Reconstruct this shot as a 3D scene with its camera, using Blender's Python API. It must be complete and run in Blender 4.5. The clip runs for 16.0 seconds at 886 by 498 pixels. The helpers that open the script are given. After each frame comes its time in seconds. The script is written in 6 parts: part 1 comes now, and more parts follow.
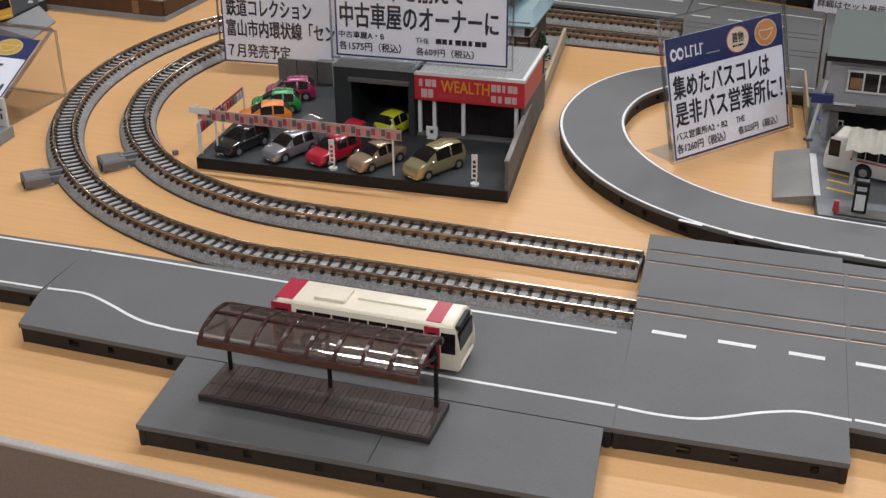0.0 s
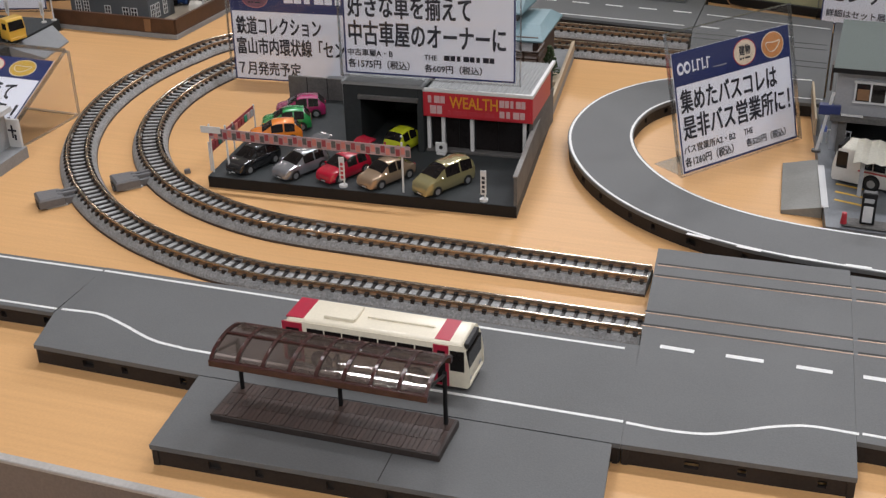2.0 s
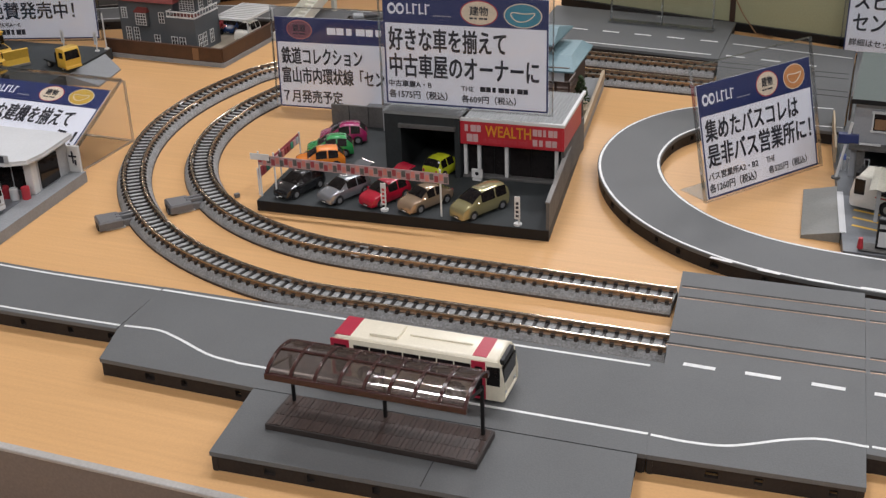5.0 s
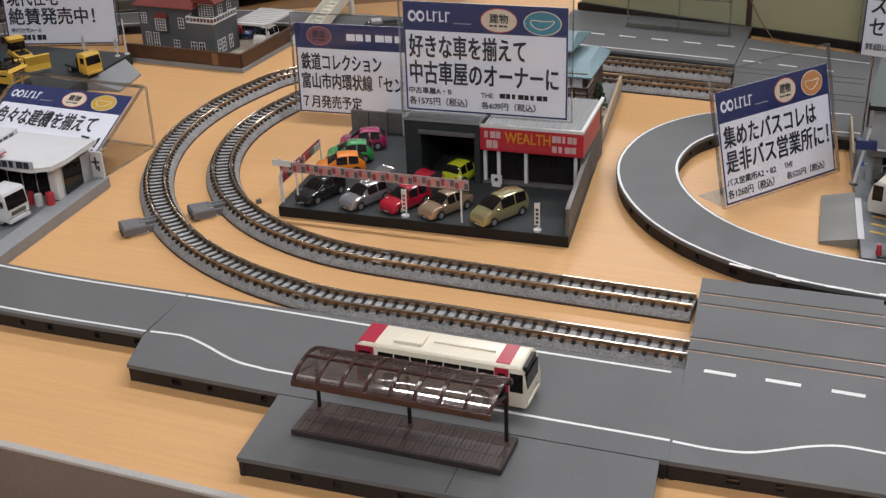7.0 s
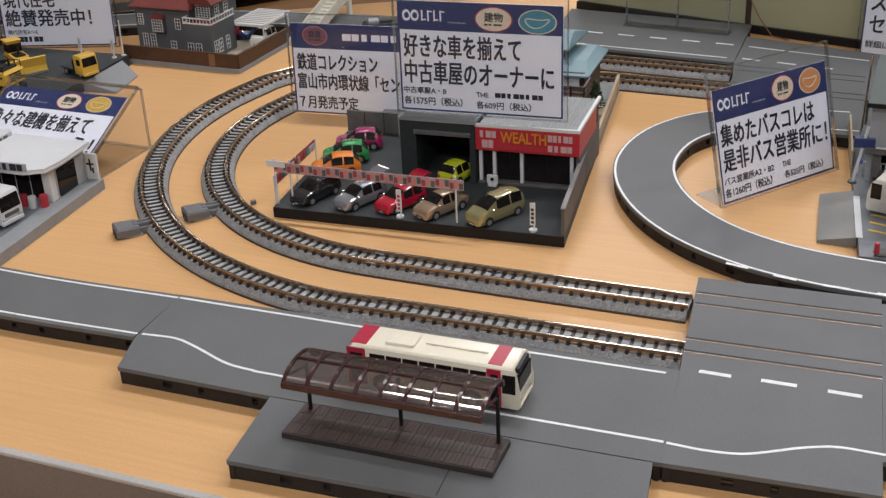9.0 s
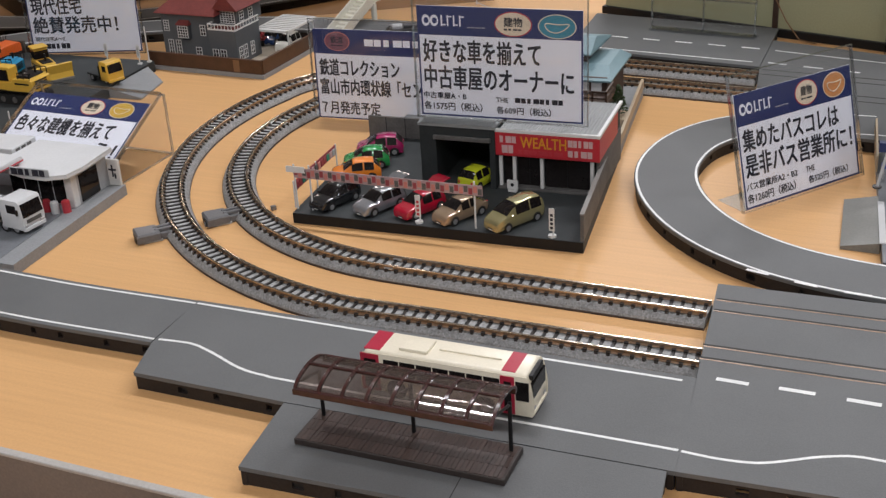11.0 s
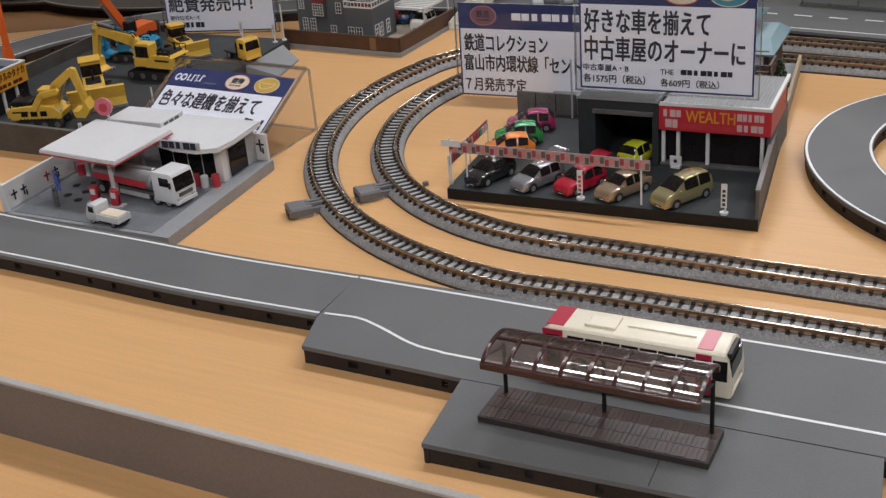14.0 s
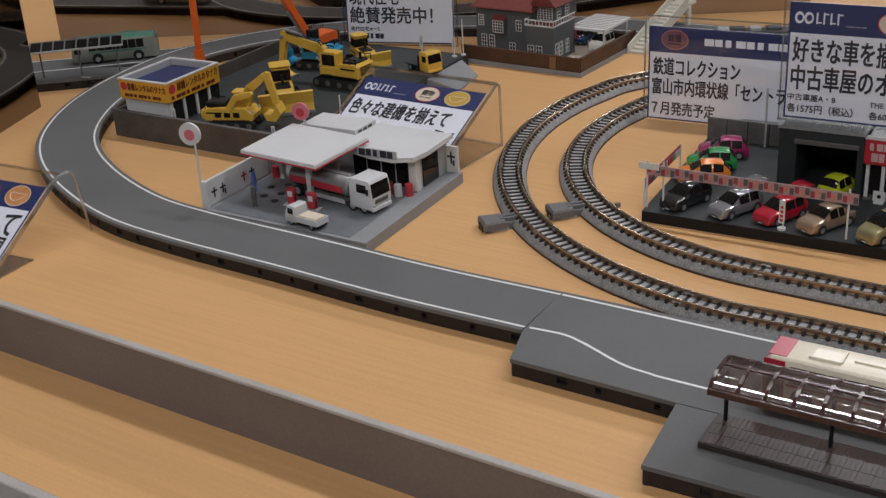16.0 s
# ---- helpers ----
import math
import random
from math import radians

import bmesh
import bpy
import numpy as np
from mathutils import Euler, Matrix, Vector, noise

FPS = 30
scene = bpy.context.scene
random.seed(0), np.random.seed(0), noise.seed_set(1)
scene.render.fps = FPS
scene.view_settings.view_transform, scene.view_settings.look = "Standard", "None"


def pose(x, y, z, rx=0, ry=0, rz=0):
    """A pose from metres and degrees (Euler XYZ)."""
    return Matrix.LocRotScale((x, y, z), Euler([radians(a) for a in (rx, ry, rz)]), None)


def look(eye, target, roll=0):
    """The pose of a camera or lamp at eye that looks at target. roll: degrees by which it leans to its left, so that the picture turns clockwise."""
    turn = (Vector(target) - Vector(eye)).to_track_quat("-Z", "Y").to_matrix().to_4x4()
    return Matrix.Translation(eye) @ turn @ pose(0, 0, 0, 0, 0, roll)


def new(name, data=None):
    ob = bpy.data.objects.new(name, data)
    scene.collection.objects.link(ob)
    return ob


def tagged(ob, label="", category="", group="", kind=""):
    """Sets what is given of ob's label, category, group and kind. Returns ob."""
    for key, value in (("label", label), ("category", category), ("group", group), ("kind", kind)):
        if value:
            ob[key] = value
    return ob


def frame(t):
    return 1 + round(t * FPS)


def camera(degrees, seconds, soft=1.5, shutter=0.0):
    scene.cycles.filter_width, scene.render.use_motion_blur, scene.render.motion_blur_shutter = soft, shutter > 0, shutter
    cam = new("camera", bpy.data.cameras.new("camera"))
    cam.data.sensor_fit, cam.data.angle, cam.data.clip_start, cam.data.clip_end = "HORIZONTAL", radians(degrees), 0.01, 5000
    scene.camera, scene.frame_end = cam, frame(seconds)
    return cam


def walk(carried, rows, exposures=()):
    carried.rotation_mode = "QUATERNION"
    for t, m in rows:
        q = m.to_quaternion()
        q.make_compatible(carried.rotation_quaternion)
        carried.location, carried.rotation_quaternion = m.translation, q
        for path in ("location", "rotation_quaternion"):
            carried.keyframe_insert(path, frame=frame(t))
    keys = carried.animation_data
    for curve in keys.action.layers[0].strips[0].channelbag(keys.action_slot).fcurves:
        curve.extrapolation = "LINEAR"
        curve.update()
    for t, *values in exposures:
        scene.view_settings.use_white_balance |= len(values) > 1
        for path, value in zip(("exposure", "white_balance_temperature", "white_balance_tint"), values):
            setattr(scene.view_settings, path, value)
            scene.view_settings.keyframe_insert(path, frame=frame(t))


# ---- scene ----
cam = camera(40.3, 16.0, soft=1.35)
PATH = [
    (0, (0.039, -0.391, 0.232), (-0.446, 1.317, -0.69), -0.6),
    (0.5, (0.041, -0.391, 0.233), (-0.444, 1.322, -0.68), -0.6),
    (1, (0.038, -0.395, 0.235), (-0.472, 1.305, -0.686), -1.3),
    (1.5, (0.038, -0.392, 0.237), (-0.48, 1.311, -0.676), -1.5),
    (2, (0.042, -0.392, 0.237), (-0.469, 1.314, -0.673), -1.6),
    (2.5, (0.043, -0.395, 0.24), (-0.483, 1.31, -0.662), -1.7),
    (3, (0.045, -0.401, 0.244), (-0.487, 1.308, -0.648), -1.7),
    (3.5, (0.046, -0.407, 0.248), (-0.492, 1.305, -0.635), -1.6),
    (4, (0.048, -0.411, 0.251), (-0.497, 1.298, -0.632), -1.8),
    (6.5, (0.045, -0.425, 0.257), (-0.535, 1.272, -0.628), -2.2),
    (7, (0.044, -0.423, 0.259), (-0.535, 1.274, -0.626), -2.3),
    (7.5, (0.043, -0.421, 0.258), (-0.528, 1.279, -0.628), -2.3),
    (8, (0.043, -0.418, 0.257), (-0.537, 1.278, -0.63), -2.5),
    (8.5, (0.045, -0.418, 0.256), (-0.535, 1.277, -0.632), -2.6),
    (9, (0.048, -0.418, 0.257), (-0.541, 1.277, -0.627), -2.7),
    (9.5, (0.052, -0.415, 0.257), (-0.556, 1.277, -0.618), -3.0),
    (10, (0.055, -0.414, 0.257), (-0.583, 1.27, -0.612), -3.6),
    (12.5, (0.049, -0.413, 0.254), (-0.603, 1.261, -0.627), -3.2),
    (13, (0.046, -0.419, 0.258), (-0.638, 1.244, -0.616), -3.7),
    (13.5, (0.043, -0.419, 0.26), (-0.663, 1.238, -0.609), -3.5),
    (14, (0.015, -0.413, 0.241), (-0.76, 1.212, -0.63), -4.8),
    (14.5, (-0.01, -0.414, 0.235), (-0.868, 1.177, -0.621), -4.7),
    (15, (-0.022, -0.425, 0.236), (-0.948, 1.135, -0.606), -4.4),
    (15.5, (-0.022, -0.434, 0.242), (-0.966, 1.121, -0.588), -3.9),
    (16, (-0.021, -0.433, 0.243), (-0.96, 1.125, -0.587), -3.6),
]
walk(cam, [(t, look(eye, target, roll)) for t, eye, target, roll in PATH], [(0, 0.0), (13.5, 0.0), (14.5, -0.24), (16, -0.38)])

# ---- world and lamps ----
MM = 0.001
world = bpy.data.worlds.new("hall_air")
scene.world = world
world.use_nodes = True
world.node_tree.nodes["Background"].inputs[0].default_value = (0.9, 0.93, 1.0, 1)
world.node_tree.nodes["Background"].inputs[1].default_value = 0.008


def area_lamp(name, x, y, z, sx, sy, watts, colour):
    data = bpy.data.lights.new(name, "AREA")
    data.shape, data.size, data.size_y, data.energy, data.color = "RECTANGLE", sx, sy, watts, colour
    ob = new(name, data)
    ob.matrix_world = pose(x, y, z)
    return ob


LAMPS = [(x, y, w) for x in (-0.6, 0.5, 1.6) for y, w in ((-2.7, 18.0), (-1.0, 6.0), (1.0, 15.0), (3.4, 30.0))]
for lx, ly, watts in LAMPS:
    area_lamp("ceiling_lamp", lx, ly, 2.04, 0.6, 0.14, watts, (1.0, 0.99, 1.03))


# ---- materials ----
def mat(name, colour, rough=0.5, metal=0.0, vary=0.12, size=40.0, bump=0.05, fine=900.0, spec=0.5, alpha=None):
    """A surface with variation at two scales: soft patches (size, per metre) and fine grain."""
    m = bpy.data.materials.new(name)
    m.use_nodes = True
    nt = m.node_tree
    b = nt.nodes["Principled BSDF"]
    b.inputs["Roughness"].default_value = rough
    b.inputs["Metallic"].default_value = metal
    b.inputs["Specular IOR Level"].default_value = spec
    geo = nt.nodes.new("ShaderNodeTexCoord")
    n1 = nt.nodes.new("ShaderNodeTexNoise")
    n1.inputs["Scale"].default_value = size
    n1.inputs["Detail"].default_value = 4
    n2 = nt.nodes.new("ShaderNodeTexNoise")
    n2.inputs["Scale"].default_value = fine
    n2.inputs["Detail"].default_value = 3
    add = nt.nodes.new("ShaderNodeMath")
    add.operation = "ADD"
    ramp = nt.nodes.new("ShaderNodeMapRange")
    ramp.inputs["From Min"].default_value, ramp.inputs["From Max"].default_value = 0.7, 1.3
    ramp.inputs["To Min"].default_value, ramp.inputs["To Max"].default_value = 1 - vary, 1 + vary
    mul = nt.nodes.new("ShaderNodeMix")
    mul.data_type, mul.blend_type = "RGBA", "MULTIPLY"
    mul.inputs["Factor"].default_value = 1
    mul.inputs[6].default_value = (*colour, 1)
    bp = nt.nodes.new("ShaderNodeBump")
    bp.inputs["Strength"].default_value = min(1.0, bump * 4)
    bp.inputs["Distance"].default_value = 0.0003
    for n in (n1, n2):
        nt.links.new(geo.outputs["Object"], n.inputs["Vector"])
    nt.links.new(n1.outputs["Fac"], add.inputs[0])
    nt.links.new(n2.outputs["Fac"], add.inputs[1])
    nt.links.new(add.outputs[0], ramp.inputs["Value"])
    nt.links.new(ramp.outputs[0], mul.inputs[7])
    nt.links.new(mul.outputs[2], b.inputs["Base Color"])
    nt.links.new(n2.outputs["Fac"], bp.inputs["Height"])
    nt.links.new(bp.outputs[0], b.inputs["Normal"])
    return m


def glass(name, colour, rough=0.03, mix=0.12):
    """Thin clear acrylic: mostly see-through, with a glossy face."""
    m = bpy.data.materials.new(name)
    m.use_nodes = True
    nt = m.node_tree
    out = nt.nodes["Material Output"]
    tr = nt.nodes.new("ShaderNodeBsdfTransparent")
    tr.inputs[0].default_value = (*colour, 1)
    gl = nt.nodes.new("ShaderNodeBsdfGlossy")
    gl.inputs["Roughness"].default_value = rough
    mx = nt.nodes.new("ShaderNodeMixShader")
    mx.inputs[0].default_value = mix
    nt.links.new(tr.outputs[0], mx.inputs[1])
    nt.links.new(gl.outputs[0], mx.inputs[2])
    nt.links.new(mx.outputs[0], out.inputs[0])
    return m


def haze_glass(name, colour):
    """Smoked plastic with a moulded, slightly hazy face."""
    m = glass(name, colour, 0.055, 0.36)
    nt = m.node_tree
    out = nt.nodes["Material Output"]
    first = out.inputs[0].links[0].from_socket
    df = nt.nodes.new("ShaderNodeBsdfDiffuse")
    df.inputs[0].default_value = (0.3, 0.23, 0.2, 1)
    mx = nt.nodes.new("ShaderNodeMixShader")
    mx.inputs[0].default_value = 0.12
    nt.links.new(first, mx.inputs[1])
    nt.links.new(df.outputs[0], mx.inputs[2])
    nt.links.new(mx.outputs[0], out.inputs[0])
    return m


def beech():
    m = mat("beech_laminate", (0.63, 0.365, 0.16), 0.42, vary=0.05, size=6, bump=0.01, spec=0.28)
    nt = m.node_tree
    b = nt.nodes["Principled BSDF"]
    geo = nt.nodes.new("ShaderNodeTexCoord")
    mp = nt.nodes.new("ShaderNodeMapping")
    mp.inputs["Scale"].default_value = (14, 420, 30)
    mp.inputs["Rotation"].default_value = (0, 0, 0.06)
    n = nt.nodes.new("ShaderNodeTexNoise")
    n.inputs["Scale"].default_value, n.inputs["Detail"].default_value = 1.0, 5
    mr = nt.nodes.new("ShaderNodeMapRange")
    mr.inputs["From Min"].default_value, mr.inputs["From Max"].default_value = 0.3, 0.7
    mr.inputs["To Min"].default_value, mr.inputs["To Max"].default_value = 0.95, 1.04
    mul = nt.nodes.new("ShaderNodeMix")
    mul.data_type, mul.blend_type = "RGBA", "MULTIPLY"
    mul.inputs["Factor"].default_value = 1
    old = b.inputs["Base Color"].links[0].from_socket
    nt.links.new(geo.outputs["Object"], mp.inputs[0])
    nt.links.new(mp.outputs[0], n.inputs["Vector"])
    nt.links.new(n.outputs["Fac"], mr.inputs["Value"])
    nt.links.new(old, mul.inputs[6])
    nt.links.new(mr.outputs[0], mul.inputs[7])
    nt.links.new(mul.outputs[2], b.inputs["Base Color"])
    return m


def piece_mat(name, colour, rough, spread=0.25, fine=700.0, metal=0.0):
    """A surface for many alike pieces: each takes its own brightness."""
    m = mat(name, colour, rough, metal=metal, vary=0.15, size=120, bump=0.08, fine=fine)
    nt = m.node_tree
    b = nt.nodes["Principled BSDF"]
    info = nt.nodes.new("ShaderNodeObjectInfo")
    mr = nt.nodes.new("ShaderNodeMapRange")
    mr.inputs["To Min"].default_value, mr.inputs["To Max"].default_value = 1 - spread, 1 + spread
    mul = nt.nodes.new("ShaderNodeMix")
    mul.data_type, mul.blend_type = "RGBA", "MULTIPLY"
    mul.inputs["Factor"].default_value = 1
    old = b.inputs["Base Color"].links[0].from_socket
    nt.links.new(info.outputs["Random"], mr.inputs["Value"])
    nt.links.new(old, mul.inputs[6])
    nt.links.new(mr.outputs[0], mul.inputs[7])
    nt.links.new(mul.outputs[2], b.inputs["Base Color"])
    return m


def ballast_mat(name, tone):
    """Moulded ballast: grey with pale and dark grains."""
    m = mat(name, tone, 0.75, vary=0.2, size=200, bump=0.25, fine=1500)
    nt = m.node_tree
    b = nt.nodes["Principled BSDF"]
    geo = nt.nodes.new("ShaderNodeTexCoord")
    v = nt.nodes.new("ShaderNodeTexVoronoi")
    v.inputs["Scale"].default_value = 1300
    mr = nt.nodes.new("ShaderNodeMapRange")
    mr.inputs["To Min"].default_value, mr.inputs["To Max"].default_value = 0.7, 1.32
    mul = nt.nodes.new("ShaderNodeMix")
    mul.data_type, mul.blend_type = "RGBA", "MULTIPLY"
    mul.inputs["Factor"].default_value = 1
    old = b.inputs["Base Color"].links[0].from_socket
    nt.links.new(geo.outputs["Object"], v.inputs["Vector"])
    nt.links.new(v.outputs["Color"], mr.inputs["Value"])
    nt.links.new(old, mul.inputs[6])
    nt.links.new(mr.outputs[0], mul.inputs[7])
    nt.links.new(mul.outputs[2], b.inputs["Base Color"])
    return m


BEECH = beech()
PANEL = mat("grey_brown_edge_panel", (0.17, 0.143, 0.13), 0.45, vary=0.15, size=12, bump=0.02)
TRIM = mat("pale_edge_trim", (0.42, 0.4, 0.38), 0.4)
ROAD = mat("grey_road_plastic", (0.128, 0.132, 0.134), 0.58, spec=0.24, vary=0.1, size=25, bump=0.06, fine=1600)
SKIRT = mat("dark_road_side", (0.024, 0.019, 0.017), 0.6, spec=0.3, vary=0.25, size=80)
# near-black that paints in the shade of hollow road pieces
VOID = mat("black_recess_shade", (0.012, 0.011, 0.011), 0.7)
PAINT = mat("white_road_paint", (0.72, 0.73, 0.72), 0.5, vary=0.1, size=200, bump=0.02)
SEAM = mat("joint_shadow_gap", (0.03, 0.03, 0.03), 0.8)
BALLAST = ballast_mat("moulded_ballast", (0.25, 0.255, 0.258))
# same ballast in a lighter colour that paints in the sheen between the rails
BALLAST_TOP = ballast_mat("ballast_with_sheen", (0.34, 0.345, 0.345))
SLEEPER = piece_mat("dark_brown_sleeper", (0.016, 0.013, 0.012), 0.45, 0.3)
RAIL = mat("brown_rail_side", (0.24, 0.15, 0.09), 0.3, metal=0.35, vary=0.3, size=200, bump=0.03)
RAILHEAD = mat("polished_rail_head", (0.5, 0.42, 0.33), 0.22, metal=0.9, vary=0.3, size=200, bump=0.02)
RIM = mat("dark_brown_track_rim", (0.045, 0.032, 0.028), 0.5, vary=0.2, size=80)
BLACK = mat("black_plastic", (0.01, 0.01, 0.011), 0.4, spec=0.3)
WHITE = mat("white_plastic", (0.64, 0.64, 0.63), 0.4, vary=0.05)
CREAM = mat("cream_bus_paint", (0.78, 0.72, 0.58), 0.28, vary=0.05, bump=0.01)
CRIMSON = mat("crimson_bus_paint", (0.42, 0.02, 0.05), 0.28, vary=0.08, bump=0.01)
DARKGLASS = mat("dark_tinted_glass", (0.012, 0.01, 0.01), 0.06, vary=0.3, size=80, bump=0.0, spec=0.3)
TYRE = mat("tyre_rubber", (0.015, 0.015, 0.015), 0.6)
STEEL = mat("silver_metal", (0.55, 0.55, 0.56), 0.3, metal=0.8)
EDGE = mat("black_base_edge", (0.011, 0.01, 0.01), 0.55, spec=0.3, vary=0.2, size=60)
LOT = mat("dark_asphalt_base", (0.036, 0.041, 0.043), 0.6, spec=0.3, vary=0.2, size=60, bump=0.1, fine=1500)
LOTWALL = mat("grey_lot_wall", (0.1, 0.096, 0.092), 0.6, vary=0.3, size=120, bump=0.1)
CAPGREY = mat("weathered_wall_cap", (0.2, 0.19, 0.18), 0.6, vary=0.25, size=150)
GARAGE = mat("charcoal_garage_wall", (0.026, 0.03, 0.031), 0.6, spec=0.3, vary=0.15, size=100)
ROOFGREY = mat("grey_corrugated_roof", (0.25, 0.26, 0.26), 0.5, vary=0.15)
REDSIGN = mat("red_fascia", (0.45, 0.022, 0.035), 0.35, vary=0.06)
YELLOWTEXT = mat("yellow_lettering", (0.62, 0.26, 0.02), 0.4)
NAVY = mat("navy_print", (0.022, 0.035, 0.13), 0.4, vary=0.06)
CARD = mat("white_card", (0.82, 0.84, 0.92), 0.45, vary=0.02, bump=0.01)
INK = mat("black_ink", (0.016, 0.017, 0.028), 0.5)
ACRYL = glass("clear_acrylic", (0.99, 0.992, 0.995), 0.04, 0.035)
ACRYL_RIM = glass("acrylic_rim", (0.94, 0.93, 0.92), 0.35, 0.3)
ACRYL_EDGE = glass("acrylic_edge", (0.82, 0.84, 0.85), 0.15, 0.35)
CONCRETE = mat("pale_concrete_base", (0.25, 0.26, 0.27), 0.6, vary=0.12, size=70, bump=0.1)
BROWN = mat("dark_brown_slats", (0.045, 0.016, 0.014), 0.2, vary=0.3, size=150, bump=0.06)
SMOKE = haze_glass("smoked_brown_roof_glass", (0.52, 0.44, 0.41))
PLINTH = mat("dark_grey_brown_plinth", (0.036, 0.027, 0.024), 0.5, vary=0.3, size=150, bump=0.06)
YELLOW = mat("machine_yellow", (0.68, 0.42, 0.06), 0.35, vary=0.08)
ORANGE = mat("machine_orange", (0.75, 0.13, 0.02), 0.35)
BLUE = mat("machine_blue", (0.02, 0.25, 0.45), 0.35)
CREAMROOF = mat("off_white_sheet", (0.62, 0.6, 0.52), 0.5)
HALL = mat("hall_wall", (0.33, 0.31, 0.28), 0.7, size=2)


# ---- mesh helpers, in millimetres ----
def part(name, bm, material, parent=None, label="", smooth=False):
    bmesh.ops.recalc_face_normals(bm, faces=bm.faces)
    bmesh.ops.scale(bm, vec=(MM, MM, MM), verts=bm.verts)
    me = bpy.data.meshes.new(name)
    bm.to_mesh(me)
    bm.free()
    if smooth:
        me.polygons.foreach_set("use_smooth", [True] * len(me.polygons))
        me.set_sharp_from_angle(angle=radians(40))
    me.materials.append(material)
    ob = new(name, me)
    if parent:
        ob.parent = parent
    if label:
        ob["label"] = label
    return ob


def thing(name, x, y, z, rz, label, category, group="", kind=""):
    ob = new(name)
    ob.empty_display_size = 0.01
    ob.matrix_world = pose(x * MM, y * MM, z * MM, 0, 0, rz)
    return tagged(ob, label, category, group, kind)


def B():
    return bmesh.new()


def box(bm, x0, x1, y0, y1, z0, z1, bev=0.0, seg=1):
    g = bmesh.ops.create_cube(bm, size=1.0)
    vs = g["verts"]
    for v in vs:
        v.co = Vector(((x0 + x1) / 2 + v.co.x * (x1 - x0), (y0 + y1) / 2 + v.co.y * (y1 - y0), (z0 + z1) / 2 + v.co.z * (z1 - z0)))
    if bev:
        es = list({e for v in vs for e in v.link_edges})
        bmesh.ops.bevel(bm, geom=es, offset=bev, segments=seg, affect="EDGES", profile=0.5)
    return bm


def prism(bm, pts, z0, z1):
    lo = [bm.verts.new((x, y, z0)) for x, y in pts]
    hi = [bm.verts.new((x, y, z1)) for x, y in pts]
    bm.faces.new(lo[::-1])
    bm.faces.new(hi)
    n = len(pts)
    for i in range(n):
        bm.faces.new((lo[i], lo[(i + 1) % n], hi[(i + 1) % n], hi[i]))
    return bm


def side_prism(bm, pts, y0, y1):
    """A shape drawn in the x, z plane, extruded along y."""
    a = [bm.verts.new((x, y0, z)) for x, z in pts]
    b = [bm.verts.new((x, y1, z)) for x, z in pts]
    bm.faces.new(a)
    bm.faces.new(b[::-1])
    n = len(pts)
    for i in range(n):
        bm.faces.new((a[i], b[i], b[(i + 1) % n], a[(i + 1) % n]))
    return bm


def cyl(bm, p0, p1, r, seg=10, r2=None):
    p0, p1 = Vector(p0), Vector(p1)
    d = p1 - p0
    g = bmesh.ops.create_cone(bm, cap_ends=True, segments=seg, radius1=r, radius2=r if r2 is None else r2, depth=d.length)
    m = Matrix.Translation((p0 + p1) / 2) @ d.to_track_quat("Z", "Y").to_matrix().to_4x4()
    bmesh.ops.transform(bm, matrix=m, verts=g["verts"])
    return bm


def rings(bm, secs, caps=True):
    """Skins closed rings of points, one after another."""
    rows = [[bm.verts.new(p) for p in s] for s in secs]
    n = len(rows[0])
    for a, b in zip(rows, rows[1:]):
        for i in range(n):
            bm.faces.new((a[i], a[(i + 1) % n], b[(i + 1) % n], b[i]))
    if caps:
        bm.faces.new(rows[0][::-1])
        bm.faces.new(rows[-1])
    return bm


def offset(path, d):
    """Points moved sideways (left of the way) by d."""
    out = []
    for i, p in enumerate(path):
        a, b = Vector(path[max(0, i - 1)]), Vector(path[min(len(path) - 1, i + 1)])
        t = (b - a).normalized()
        out.append((p[0] - t.y * d, p[1] + t.x * d))
    return out


def sweep(bm, path, profile):
    """Sweeps a closed profile of (sideways, z) along a flat path."""
    offs = {d: offset(path, d) for d, z in profile}
    return rings(bm, [[(*offs[d][i], z) for d, z in profile] for i in range(len(path))])


def curve_points(ctrl, step=6.0):
    """A smooth line through the points given."""
    pts = [Vector(p) for p in ctrl]
    pts = [2 * pts[0] - pts[1]] + pts + [2 * pts[-1] - pts[-2]]
    out = []
    for i in range(1, len(pts) - 2):
        p0, p1, p2, p3 = pts[i - 1:i + 3]
        n = max(2, int((p2 - p1).length / step))
        for k in range(n):
            t = k / n
            q = 0.5 * ((2 * p1) + (p2 - p0) * t + (2 * p0 - 5 * p1 + 4 * p2 - p3) * t * t + (3 * p1 - p0 - 3 * p2 + p3) * t ** 3)
            out.append((q.x, q.y))
    out.append((pts[-2].x, pts[-2].y))
    return out


def along(path, s):
    """Point and direction after a length s of the path."""
    for a, b in zip(path, path[1:]):
        l = math.dist(a, b)
        if s <= l or b == path[-1]:
            f = s / l
            return (a[0] + (b[0] - a[0]) * f, a[1] + (b[1] - a[1]) * f), math.atan2(b[1] - a[1], b[0] - a[0])
        s -= l


def length(path):
    return sum(math.dist(a, b) for a, b in zip(path, path[1:]))


def cut(path, s0, s1, step=4.0):
    n = max(2, int((s1 - s0) / step) + 1)
    return [along(path, s0 + (s1 - s0) * i / (n - 1))[0] for i in range(n)]


